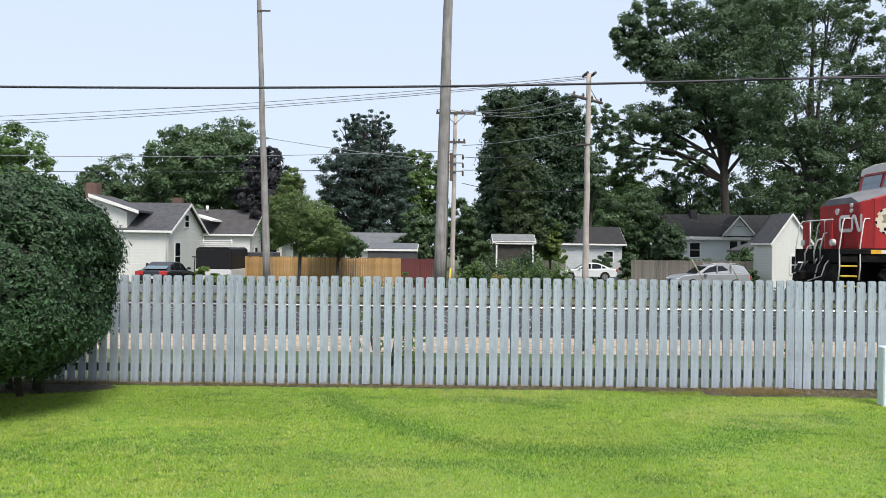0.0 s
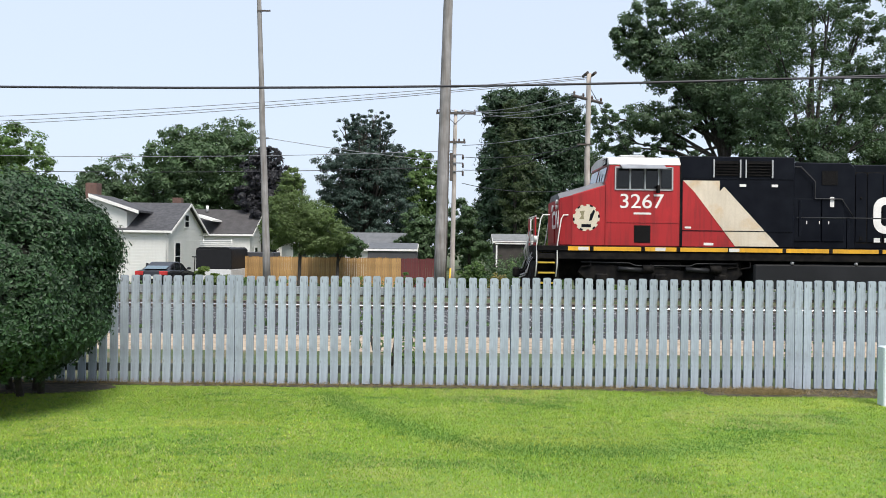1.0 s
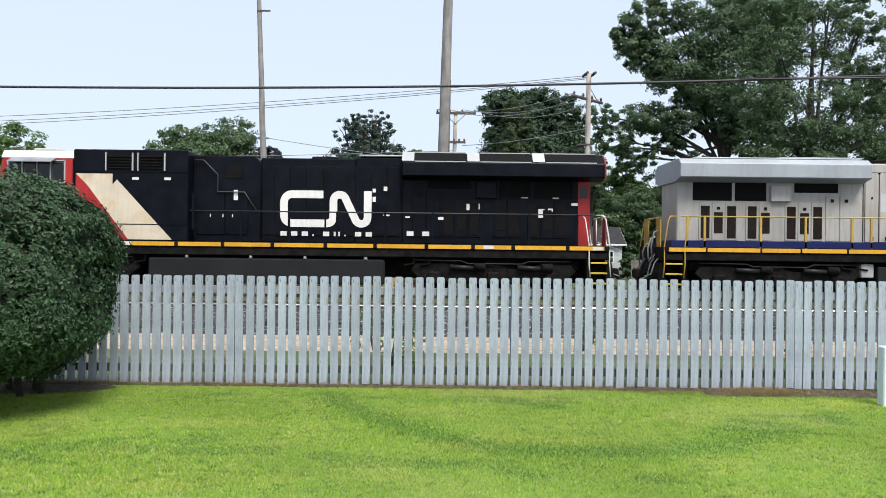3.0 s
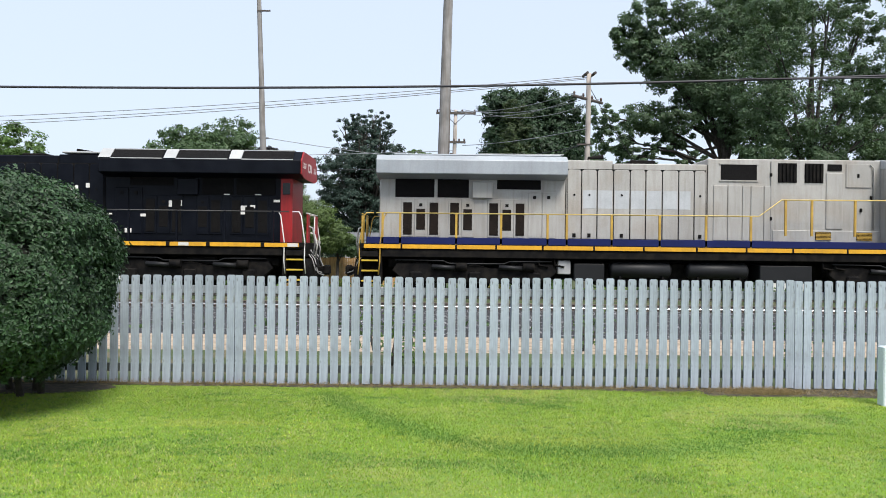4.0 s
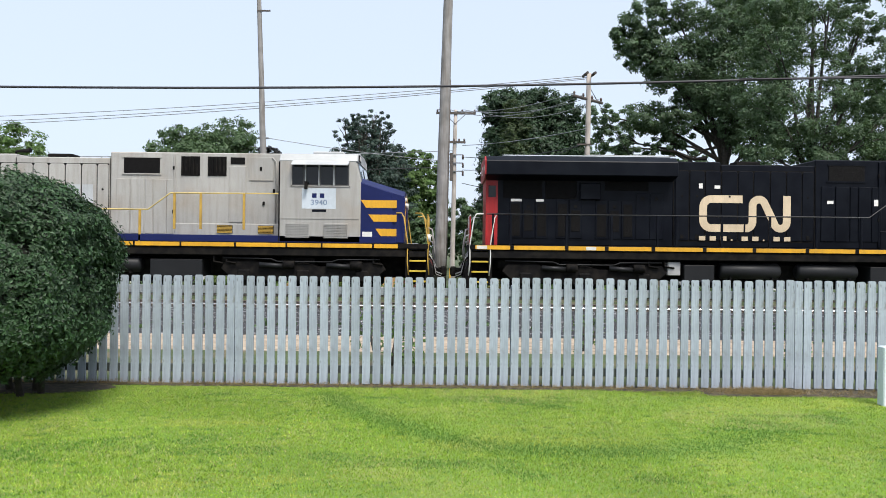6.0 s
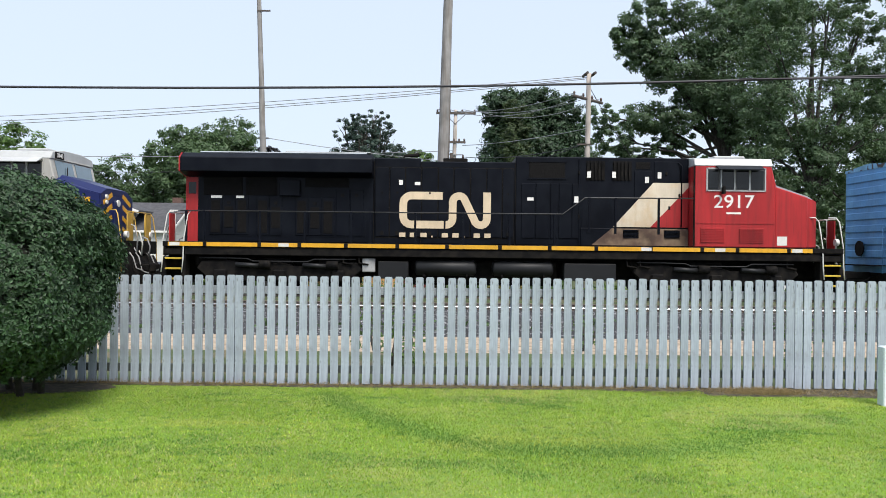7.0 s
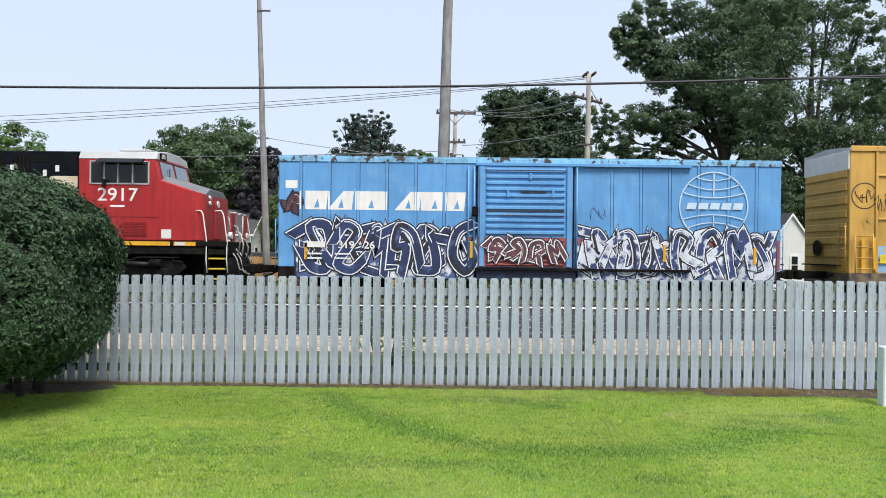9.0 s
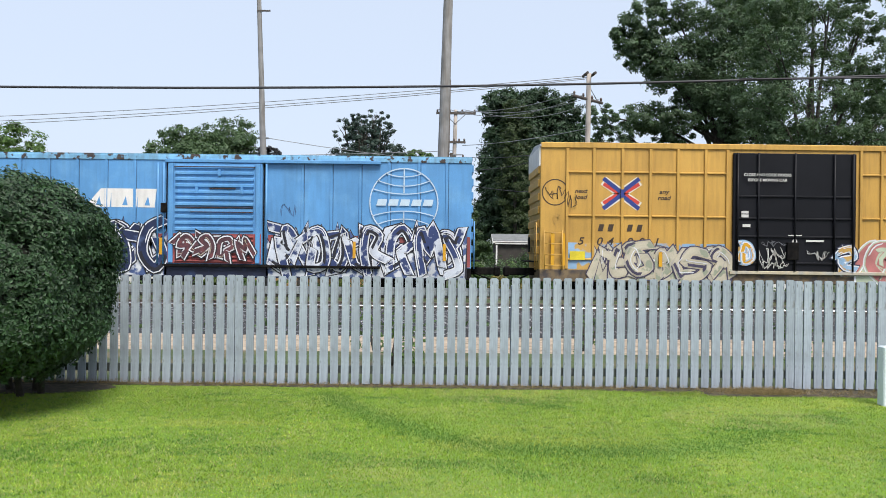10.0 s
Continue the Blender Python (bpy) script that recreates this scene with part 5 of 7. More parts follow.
    plate(rect(-6.95, -6.48, 1.28, 1.55), N - 0.06, mat("label_yellow", (0.75, 0.6, 0.03), rough=0.5, bump=0.0), c, "yellow_label")
    for a in (-7.75, -7.2):
        part("ladder_rail", tube([(a, N - 0.12, 0.95), (a, N - 0.12, 2.2)], 0.018, 6), car_yellow, c)
    for k in range(4):
        part("ladder_rung", tube([(-7.75, N - 0.12, 1.1 + 0.34 * k), (-7.2, N - 0.12, 1.1 + 0.34 * k)], 0.015, 6), car_yellow, c)
    for cx in (-5.75, 5.75):
        truck_two(c, cx)
    return c


MOVING.append((blue_car(), 88.47))
MOVING.append((yellow_car(), 106.32))

# ---- the picket fence ----
fence_mat = piece_mat("fence_paint", (0.335, 0.383, 0.448), 0.14, rough=0.75, vary=0.2, scale=4, bump=0.3, bscale=55, grain=(1.0, 1.0, 0.05), second=(0.235, 0.25, 0.265), cut=(0.56, 0.70), streak=0.32, fleck=0.75, soot=(0.12, 0.115, 0.10))
FENCE_Y = 8.72
# the lower rail is darker and a little greener than the upper one
low_rail_mat = mat("dark_rail_board", (0.075, 0.085, 0.075), rough=0.9, vary=0.4, scale=4, bump=0.4)
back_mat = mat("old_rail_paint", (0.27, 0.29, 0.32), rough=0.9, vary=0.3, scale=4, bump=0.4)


def picket_fence():
    fe = thing("picket_fence", pose(0, FENCE_Y, 0), "weathered grey-blue wooden picket fence with dog-eared boards", "fence")
    shapes = []
    rng = random.Random(4)
    for k in range(4):
        w = 0.0445 + rng.uniform(-0.002, 0.002)
        e1, e2 = 0.010 + rng.uniform(0, 0.007), 0.010 + rng.uniform(0, 0.007)
        bm = prism([(-w, 0), (w, 0), (w, 1.225 - e1 * 0.9), (w - e1, 1.225), (-w + e2, 1.225), (-w, 1.225 - e2 * 0.9)], -0.010, 0.010, "y")
        me = bpy.data.meshes.new("picket")
        bm.to_mesh(me)
        bm.free()
        me.materials.append(fence_mat)
        shapes.append(me)
    x, k = -7.46, 0
    seams = (-2.40, 4.06)
    while x < 7.4:
        ob = new("picket", shapes[rng.randrange(4)])
        ob.parent = fe
        ob.matrix_basis = pose(x, rng.uniform(-0.003, 0.003), 0.022 + rng.uniform(-0.008, 0.008) + 0.002 * x, 0, rng.uniform(-0.35, 0.35), rng.uniform(-1, 1))
        step = 0.1204
        if any(abs(x + 0.06 - q) < 0.06 for q in seams):
            step = 0.098
        x += step
        k += 1
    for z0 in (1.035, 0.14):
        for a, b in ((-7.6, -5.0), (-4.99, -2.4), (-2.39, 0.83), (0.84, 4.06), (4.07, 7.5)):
            part("fence_rail", box(a, b, 0.014, 0.052, z0, z0 + 0.09, 0.004), back_mat if z0 > 1 else low_rail_mat, fe)
    for a in (-5.0, -2.4, 0.83, 4.06, 7.2):
        part("fence_post", box(a - 0.045, a + 0.045, 0.054, 0.144, -0.05, 1.16, 0.006), fence_mat, fe)


picket_fence()
# soil colour, darkened so the strip also gives the shadow line below the pickets
soil = mat("shade_darkened_soil", (0.055, 0.045, 0.030), rough=0.95, vary=0.4, scale=6, bump=1.0, bscale=60, second=(0.13, 0.11, 0.06), cut=(0.5, 0.7))
v, f = grid_sheet(np.linspace(-8, 8, 81), [8.22, 8.3, 8.38, 8.45, 8.53, 8.6, 8.7, 8.85], lambda x, y: (0.018 + 0.02 * noise.noise((x * 3, y * 9, 0))) if y > (8.31 if x > 2.9 else 8.56) else -0.01)
tagged(mesh_part("soil_strip", v, f, soil), "strip of bare soil and dead grass, darkened for shade under the fence", "soil", kind="structure")


def dead_grass():
    """Tufts of dry grass on the bare soil under the fence."""
    rng = np.random.default_rng(17)
    k = 5200
    x = np.where(rng.random(k) < 0.35, rng.normal(3.55, 0.22, k), rng.uniform(-5.5, 5.6, k))
    y = np.where(x > 2.9, rng.uniform(8.36, 8.66, k), rng.uniform(8.58, 8.68, k))
    base = np.stack([x, y, np.full(k, 0.02)], 1)
    h = 0.02 + 0.05 * rng.random(k)
    tip = base + np.stack([rng.normal(0, 0.05, k), rng.normal(-0.02, 0.03, k), h], 1)
    side = np.stack([np.full(k, 0.0025), np.zeros(k), np.zeros(k)], 1)
    tri = np.stack([base - side, base + side, tip], 1)
    me = bpy.data.meshes.new("dead_grass")
    me.from_pydata(tri.reshape(-1, 3).tolist(), [], np.arange(3 * k).reshape(-1, 3).tolist())
    me.materials.append(leaf_mat("dry_straw", (0.26, 0.19, 0.10), 0.6, 0.2))
    tagged(new("dead_grass", me), "dry straw-coloured grass tufts under the fence", "dead grass", kind="stuff")


dead_grass()
bm = box(4.53, 4.66, 7.86, 7.98, 0, 0.62, 0.01)
tagged(part("marker_post", bm, mat("pale_post_paint", (0.66, 0.74, 0.78), rough=0.6, vary=0.1)), "pale painted wooden post standing on the lawn", "post")


# ---- leaves ----
def leaf_cloud(points, normals, size, seed, flat=0.5, fold=True):
    """One small bent leaf at each point. Returns vertices and faces."""
    rng = np.random.default_rng(seed)
    k = len(points)
    nrm = normals + rng.normal(0, flat, (k, 3))
    nrm /= np.linalg.norm(nrm, axis=1)[:, None] + 1e-9
    t = rng.normal(0, 1, (k, 3))
    t -= nrm * (t * nrm).sum(1)[:, None]
    t /= np.linalg.norm(t, axis=1)[:, None] + 1e-9
    b = np.cross(nrm, t)
    L = size * rng.uniform(0.6, 1.35, k)[:, None]
    W = L * 0.55
    p0, p2 = points - t * L * 0.5, points + t * L * 0.5
    p1, p3 = points + b * W * 0.5 + nrm * L * 0.12, points - b * W * 0.5 + nrm * L * 0.12
    if not fold:
        return np.stack([p0, points + b * W * 0.6, points + t * L * 0.55 - b * W * 0.4], 1).reshape(-1, 3).tolist(), np.arange(3 * k).reshape(-1, 3).tolist()
    verts = np.stack([p0, p1, p2, p3], 1).reshape(-1, 3)
    i = np.arange(k)[:, None] * 4
    faces = np.concatenate([i + np.array([[0, 1, 2]]), i + np.array([[0, 2, 3]])], 0)
    return verts.tolist(), faces.tolist()


def hedge():
    h = thing("hedge", pose(-4.55, 7.3, 0), "large rounded clipped hedge with small dark green leaves", "hedge")
    rng = np.random.default_rng(3)
    def shape(u, vv):
        a = u * 2 * math.pi
        z = 0.28 + 1.97 * vv
        tt = (z - 1.15) / 1.12
        r = np.power(np.clip(1 - np.abs(tt) ** 3.0, 0, 1), 1 / 2.3) * 1.34
        r = np.where(z < 0.9, np.minimum(r, 0.34 + 1.30 * z), r)
        lump = 1 + 0.035 * np.sin(3 * a + 4 * z) + 0.025 * np.sin(7 * a - 5 * z)
        return np.stack([np.cos(a) * r * lump, np.sin(a) * r * lump * 0.98, z], -1)
    n = 135000
    u, vv = rng.random(n), rng.random(n) ** 0.9
    p = shape(u, vv)
    c = np.array([0, 0, 1.1])
    out = p - c
    out /= np.linalg.norm(out, axis=1)[:, None]
    p = p - out * (rng.random(n) ** 2 * 0.16)[:, None] + out * (rng.random(n)[:, None] ** 6) * 0.07
    holes = np.array([noise.noise((q[0] * 3.6, q[1] * 3.6, q[2] * 4.4)) + 0.5 * noise.noise((q[0] * 9, q[1] * 9, q[2] * 9)) for q in p])
    p = p - out * np.clip(holes, -0.2, 0.6)[:, None] * 0.13
    keep = holes < 0.62
    v_, f_ = leaf_cloud(p[keep], out[keep] + np.array([0, 0, 0.25]), 0.043, 8, 0.36)
    gloss = leaf_mat("hedge_leaf", (0.026, 0.062, 0.022), 0.6, 0.10)
    gloss.node_tree.nodes["Principled BSDF"].inputs["Roughness"].default_value = 0.58
    gloss.node_tree.nodes["Principled BSDF"].inputs["Specular IOR Level"].default_value = 0.42
    mesh_part("leaves", v_, f_, gloss, h, kind="stuff")
    # a near-black shell stands in for the shaded twigs inside the hedge
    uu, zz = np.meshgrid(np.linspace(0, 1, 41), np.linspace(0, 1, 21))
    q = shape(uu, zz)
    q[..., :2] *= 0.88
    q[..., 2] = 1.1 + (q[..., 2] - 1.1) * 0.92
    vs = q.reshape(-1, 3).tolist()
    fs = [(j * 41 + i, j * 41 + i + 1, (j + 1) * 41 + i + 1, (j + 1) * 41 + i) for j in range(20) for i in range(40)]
    mesh_part("inner_core", vs, fs, mat("shaded_twig_core", (0.012, 0.014, 0.008), rough=0.9, vary=0.5, scale=8, bump=0.5), h)
    for k in range(7):
        a = k * 0.9
        part("stem", tube([(0.35 * math.cos(a), 0.75 + 0.2 * math.sin(a), -0.02), (0.5 * math.cos(a), 0.5 + 0.3 * math.sin(a), 0.6)], [0.04, 0.025], 6), mat("hedge_bark", (0.06, 0.05, 0.04), rough=0.9, vary=0.4, scale=5, bump=0.8, bscale=30), h)


hedge()
bm = prism([(-4.6 + 1.05 * math.cos(k * 0.4) * (1 + 0.08 * math.sin(5 * k)), 8.42 + 0.42 * math.sin(k * 0.4) * (1 + 0.06 * math.cos(3 * k))) for k in range(15)], -0.02, 0.012, "z")
tagged(part("hedge_bed", bm, soil), "bare dark soil and litter under the hedge", "soil", kind="structure")

# ---- poles and wires behind the line ----
pole_wood = mat("weathered_pole_wood", (0.27, 0.26, 0.25), rough=0.9, vary=0.3, scale=2, bump=0.8, bscale=30, grain=(1.0, 1.0, 0.04), streak=0.6)
pole_pale = mat("bleached_pole_wood", (0.46, 0.41, 0.37), rough=0.9, vary=0.2, scale=2, bump=0.5, bscale=30, grain=(1.0, 1.0, 0.04), streak=0.4)
arm_wood = mat("dark_arm_wood", (0.10, 0.085, 0.075), rough=0.9, vary=0.3, scale=3, bump=0.4)
wire_mat = mat("black_wire", (0.03, 0.03, 0.035), rough=0.6, vary=0.2, bump=0.0)
wire_pale = mat("aluminium_wire", (0.22, 0.23, 0.25), rough=0.5, vary=0.2, bump=0.0)
ceramic = mat("insulator_brown", (0.10, 0.07, 0.06), rough=0.25, vary=0.2, bump=0.0)


def round_pole(name, x, y, z0, z1, lean, r0, r1, wood, label):
    p = thing(name, pose(x, y, z0), label, "utility pole", "poles along the line")
    h = z1 - z0
    rng = random.Random(int(abs(x) * 10))
    path = [(lean * k / 8 + rng.uniform(-0.015, 0.015), 0, h * k / 8) for k in range(9)]
    path[0] = (0, 0, -0.3)
    part("pole", tube(path, [r0 + (r1 - r0) * k / 8 for k in range(9)], 14), wood, p)
    return p


lp = round_pole("utility_pole", -6.86, 30.0, -0.15, 12.6, -0.49, 0.155, 0.075, pole_wood, "slim weathered grey wooden pole, leaning a little")
part("cable_clamp", box(-0.5, 0.02, -0.09, -0.05, 10.9, 10.96), arm_wood, lp)
mp = round_pole("utility_pole", -0.13, 29.0, -0.05, 13.0, 0.25, 0.235, 0.165, pole_wood, "thick weathered grey wooden pole by the line")
part("cable_conduit", tube([(0.20, -0.05, -0.2), (0.235, -0.04, 2.5), (0.27, -0.03, 5.0), (0.30, -0.02, 8.0)], 0.06, 8), arm_wood, mp)
part("guy_guard", tube([(0.36, -0.1, -0.2), (0.42, -0.05, 0.9)], 0.035, 8), mat("guard_yellow", (0.70, 0.42, 0.03), rough=0.5), mp, "yellow guard at the pole's foot")
for z in (3.1, 4.7, 6.2):
    part("band", tube([(0.02 * z, 0, z), (0.02 * z, 0, z + 0.05)], 0.225 - 0.005 * z, 14), arm_wood, mp)

p3 = round_pole("utility_pole", 0.55, 47.0, -0.87, 10.1, 0.12, 0.16, 0.11, pole_pale, "pale wooden utility pole with two crossarms and fittings")
for z, a, b in ((10.75, -1.06, 1.36), (8.98, -0.35, 0.75)):
    part("crossarm", box(a, b, -0.16, -0.04, z - 0.07, z + 0.07, 0.01), arm_wood, p3)
    for k in range(4):
        x = a + 0.08 + (b - a - 0.16) * k / 3
        part("insulator", tube([(x, -0.1, z + 0.07), (x, -0.1, z + 0.13), (x, -0.1, z + 0.22)], [0.03, 0.07, 0.04], 8), ceramic, p3)
part("brace", tube([(-0.55, -0.12, 10.7), (0.1, -0.14, 10.1)], 0.02, 5), arm_wood, p3)
part("brace", tube([(0.75, -0.12, 10.7), (0.12, -0.14, 10.1)], 0.02, 5), arm_wood, p3)
for z in (8.2, 7.7, 7.2):
    part("bracket", box(-0.3, 0.62, -0.2, -0.12, z - 0.03, z + 0.03), wire_pale, p3)
    part("insulator", tube([(0.6, -0.16, z - 0.28), (0.6, -0.16, z)], 0.06, 8), ceramic, p3)
part("cable_box", box(-0.2, 0.0, -0.3, -0.14, 6.6, 8.3, 0.02), arm_wood, p3)

p4 = round_pole("utility_pole", 7.06, 38.0, -0.87, 10.35, 0.06, 0.165, 0.115, pole_pale, "pale peeling wooden utility pole with crossed arms")
part("crossarm", tube([(-0.78, -0.35, 10.05), (0.82, 0.35, 9.82)], 0.075, 6), arm_wood, p4)
for dx in (-0.12, 0.26):
    part("crossarm", tube([(dx - 0.05, -0.9, 11.05), (dx + 0.06, 0.9, 11.28)], 0.075, 6), arm_wood, p4)
for k in range(4):
    t = k / 3
    x, y, z = -0.7 + 1.44 * t, -0.31 + 0.62 * t, 10.1 - 0.21 * t
    part("insulator", tube([(x, y, z), (x, y, z + 0.08), (x, y, z + 0.18)], [0.03, 0.065, 0.04], 8), ceramic, p4)
part("bracket", box(-0.5, 0.2, -0.15, -0.05, 7.65, 7.72), arm_wood, p4)


def wire(a, b, sag, r, material, label, steps=24):
    a, b = Vector(a), Vector(b)
    pts = [a.lerp(b, k / steps) - Vector((0, 0, sag * 4 * (k / steps) * (1 - k / steps))) for k in range(steps + 1)]
    tagged(part("overhead_wire", tube(pts, r, 5), material), label, "wire", "overhead wires")


BLACK_W, PALE_W = "black overhead cable strung along the railway line", "thin grey overhead wire between utility poles"
wire((-32, 21.0, 6.22), (26, 21.0, 7.30), 0.80, 0.034, wire_mat, BLACK_W, 40)
wire((8.0, 20.9, 6.30), (26, 20.9, 7.35), 0.22, 0.022, wire_mat, BLACK_W)
for dz, dx in ((0.0, 0.0), (-0.45, 0.2), (-0.75, 0.35)):
    wire((-60, 46.5, 8.75 + dz), (7.1 + dx * 0.3, 38.0, 10.25 + dz * 0.2), 1.0, 0.018, wire_pale, PALE_W, 40)
for k in range(4):
    t = k / 3
    wire((-0.45 + 2.3 * t, 46.9, 10.1), (6.4 + 1.3 * t, 37.8 + 0.5 * t, 9.35 - 0.2 * t), 0.45 + 0.25 * (k % 2), 0.016, wire_pale, PALE_W)
for z0, z1, sg in ((7.9, 8.2, 0.15), (7.2, 7.45, 0.3), (6.4, 7.5, 0.4), (5.6, 5.2, 0.3)):
    wire((1.1, 46.8, z0), (7.0, 37.9, z1 - 0.6), sg, 0.02, wire_mat if sg > 0.2 else wire_pale, PALE_W)
wire((-60, 47, 8.2), (0.6, 47, 7.6), 0.9, 0.02, wire_pale, PALE_W, 40)
wire((-60, 50, 7.4), (0.6, 47, 6.6), 0.8, 0.022, wire_mat, PALE_W, 40)
wire((-10.3, 45, 7.95), (0.6, 46.9, 6.9), 0.12, 0.02, wire_pale, PALE_W)
wire((-10.3, 45, 7.95), (-10.9, 45, 7.98), 0.0, 0.06, wire_pale, "splice at the end of a service wire", 2)
wire((7.2, 38, 9.6), (17.0, 52, 2.2), 0.5, 0.018, wire_mat, PALE_W)
wire((7.2, 38, 4.2), (27.0, 60, 3.6), 0.5, 0.018, wire_mat, PALE_W)
for x0, x1 in ((14.9, 16.0), (17.2, 18.1)):
    bm = tube([(x0, 46.0, 1.15 if x0 < 16 else 0.95), (x1, 46.0, -0.75)], 0.032, 8)
    tagged(part("guy_guard", bm, mat("guard_pale_tan", (0.34, 0.30, 0.20), rough=0.5)), "slanting pale tan guard on a guy wire", "guy guard", "guy guards")

for px in (-32.0, 26.0):
    ep = round_pole("utility_pole", px, 21.0, 0.0, 7.9, 0.0, 0.15, 0.11, pole_wood, "grey wooden pole that carries the line-side cable")
    part("cable_clamp", box(-0.06, 0.06, -0.2, 0.1, 6.1 if px < 0 else 7.2, 6.35 if px < 0 else 7.45), arm_wood, ep)

# ---- fences, sheds and houses on the lots behind ----
LOT = -0.87
plank_orange = piece_mat("new_cedar_plank", (0.46, 0.27, 0.10), 0.2, rough=0.8, vary=0.25, scale=2, bump=0.2, bscale=20, grain=(1.0, 1.0, 0.06), streak=0.45, second=(0.24, 0.13, 0.05), cut=(0.58, 0.72))
plank_red = piece_mat("red_stained_plank", (0.13, 0.028, 0.028), 0.1, rough=0.8, vary=0.2, scale=4, bump=0.2)
plank_grey = piece_mat("grey_old_plank", (0.17, 0.155, 0.135), 0.2, rough=0.9, vary=0.25, scale=4, bump=0.3, streak=0.3)


def plank_fence(x0, x1, y, top, width, material, label, dip=0.0):
    fe = thing("plank_fence", pose(0, y, LOT), label, "fence")
    rng = random.Random(int(x0 * 7))
    h = top - LOT
    shapes = []
    for k in range(3):
        hh = h + (k - 1) * 0.02 - dip * k * 0.03
        bm = prism([(0.006, 0), (width - 0.006, 0), (width - 0.006, hh - 0.03), (width - 0.03, hh), (0.03, hh), (0.006, hh - 0.03)], -0.012, 0.012, "y")
        me = bpy.data.meshes.new("plank")
        bm.to_mesh(me)
        bm.free()
        me.materials.append(material)
        shapes.append(me)
    x = x0
    while x < x1:
        ob = new("plank", shapes[rng.randrange(3)])
        ob.parent = fe
        ob.location = (x, rng.uniform(-0.006, 0.006), 0)
        x += width
    for z in (0.3, h - 0.35):
        part("fence_rail", box(x0, x1, 0.014, 0.06, z, z + 0.09), material, fe)
    return fe


plank_fence(-12.3, -2.6, 46.0, 1.0, 0.14, plank_orange, "new orange cedar plank fence behind the tracks")
plank_fence(-2.58, -0.4, 46.0, 0.98, 0.14, plank_red, "dark red stained plank fence section")
plank_fence(13.5, 24.0, 55.0, 0.98, 0.14, plank_grey, "old grey plank fence behind the parked car", 1.0)
plank_fence(8.0, 10.2, 64.0, 0.7, 0.14, plank_grey, "old grey plank fence by the garage", 1.0)


def siding(name, base):
    m = mat(name, base, rough=0.7, vary=0.06, scale=0.5, bump=0.0, streak=0.06)
    n, l = m.node_tree.nodes, m.node_tree.links
    if "Wave Texture" not in n:
        tc, w, bp = n.new("ShaderNodeTexCoord"), n.new("ShaderNodeTexWave"), n.new("ShaderNodeBump")
        w.wave_type, w.bands_direction, w.wave_profile = "BANDS", "Z", "SAW"
        w.inputs["Scale"].default_value = 1.6
        bp.inputs["Strength"].default_value, bp.inputs["Distance"].default_value = 1.0, 0.03
        l.new(tc.outputs["Object"], w.inputs["Vector"])
        l.new(w.outputs[1], bp.inputs["Height"])
        l.new(bp.outputs[0], n["Principled BSDF"].inputs["Normal"])
    return m


white_siding = siding("white_siding", (0.83, 0.82, 0.78))
grey_siding = siding("pale_grey_siding", (0.66, 0.69, 0.71))
cream_siding = siding("cream_siding", (0.70, 0.67, 0.58))
shingle = mat("dark_shingle", (0.050, 0.050, 0.056), rough=0.9, vary=0.25, scale=2, bump=0.5, bscale=18, second=(0.075, 0.075, 0.08))
shingle_brown = mat("brown_shingle", (0.060, 0.056, 0.057), rough=0.9, vary=0.25, scale=2, bump=0.5, bscale=18)
shingle_black = mat("black_shingle", (0.022, 0.022, 0.024), rough=0.9, vary=0.3, scale=2, bump=0.5, bscale=18)
trim_white = mat("trim_white", (0.78, 0.77, 0.74), rough=0.6, vary=0.06, bump=0.0)
brick = mat("chimney_brick", (0.13, 0.075, 0.06), rough=0.9, vary=0.3, scale=8, bump=0.4)


def gable_roof(h, x0, x1, y0, y1, eave, ridge, axis, roof, over=0.3, thick=0.12):
    """Two roof slopes with fascia boards, as parts of h."""
    if axis == "x":
        mid, lo, hi, a0, a1 = (y0 + y1) / 2, y0, y1, x0 - over, x1 + over
    else:
        mid, lo, hi, a0, a1 = (x0 + x1) / 2, x0, x1, y0 - over, y1 + over
    k = (ridge - eave) / (mid - lo)
    for end in (lo - over, hi + over):
        z_end = eave - over * k
        r = part("roof", prism([(end, z_end), (mid, ridge), (mid, ridge + thick), (end, z_end + thick)], a0, a1, "x" if axis == "x" else "y"), roof, h)
        for a in (a0, a1):
            part("bargeboard", prism([(end, z_end - 0.10), (mid, ridge - 0.10), (mid, ridge + 0.08), (end, z_end + 0.08)], a - 0.03, a + 0.03, "x" if axis == "x" else "y"), trim_white, h)
        e0, e1 = sorted((end, end + (0.06 if end < mid else -0.06)))
        if axis == "x":
            part("gutter", box(a0, a1, e0 - 0.05, e1 + 0.05, z_end - 0.06, z_end + 0.08, 0.01), trim_white, r)
        else:
            part("gutter", box(e0 - 0.05, e1 + 0.05, a0, a1, z_end - 0.06, z_end + 0.08, 0.01), trim_white, r)


def window_on(h, face, u0, u1, z0, z1, at):
    """A framed window with two panes on a wall that looks along -y ('s') or +x ('e') or -x ('w')."""
    def bx(a, b, c0, c1, d0, d1):
        if face == "s":
            return box(a, b, at - d1, at - d0, c0, c1)
        s = 1 if face == "e" else -1
        return box(*sorted((at + s * d0, at + s * d1)), a, b, c0, c1)
    w = part("window", bx(u0 - 0.09, u1 + 0.09, z0 - 0.09, z1 + 0.09, -0.02, 0.05), trim_white, h)
    zm = (z0 + z1) / 2
    part("pane", bx(u0, u1, z0, zm - 0.03, 0.0, 0.06), glass, w)
    part("pane", bx(u0, u1, zm + 0.03, z1, 0.0, 0.06), glass, w)


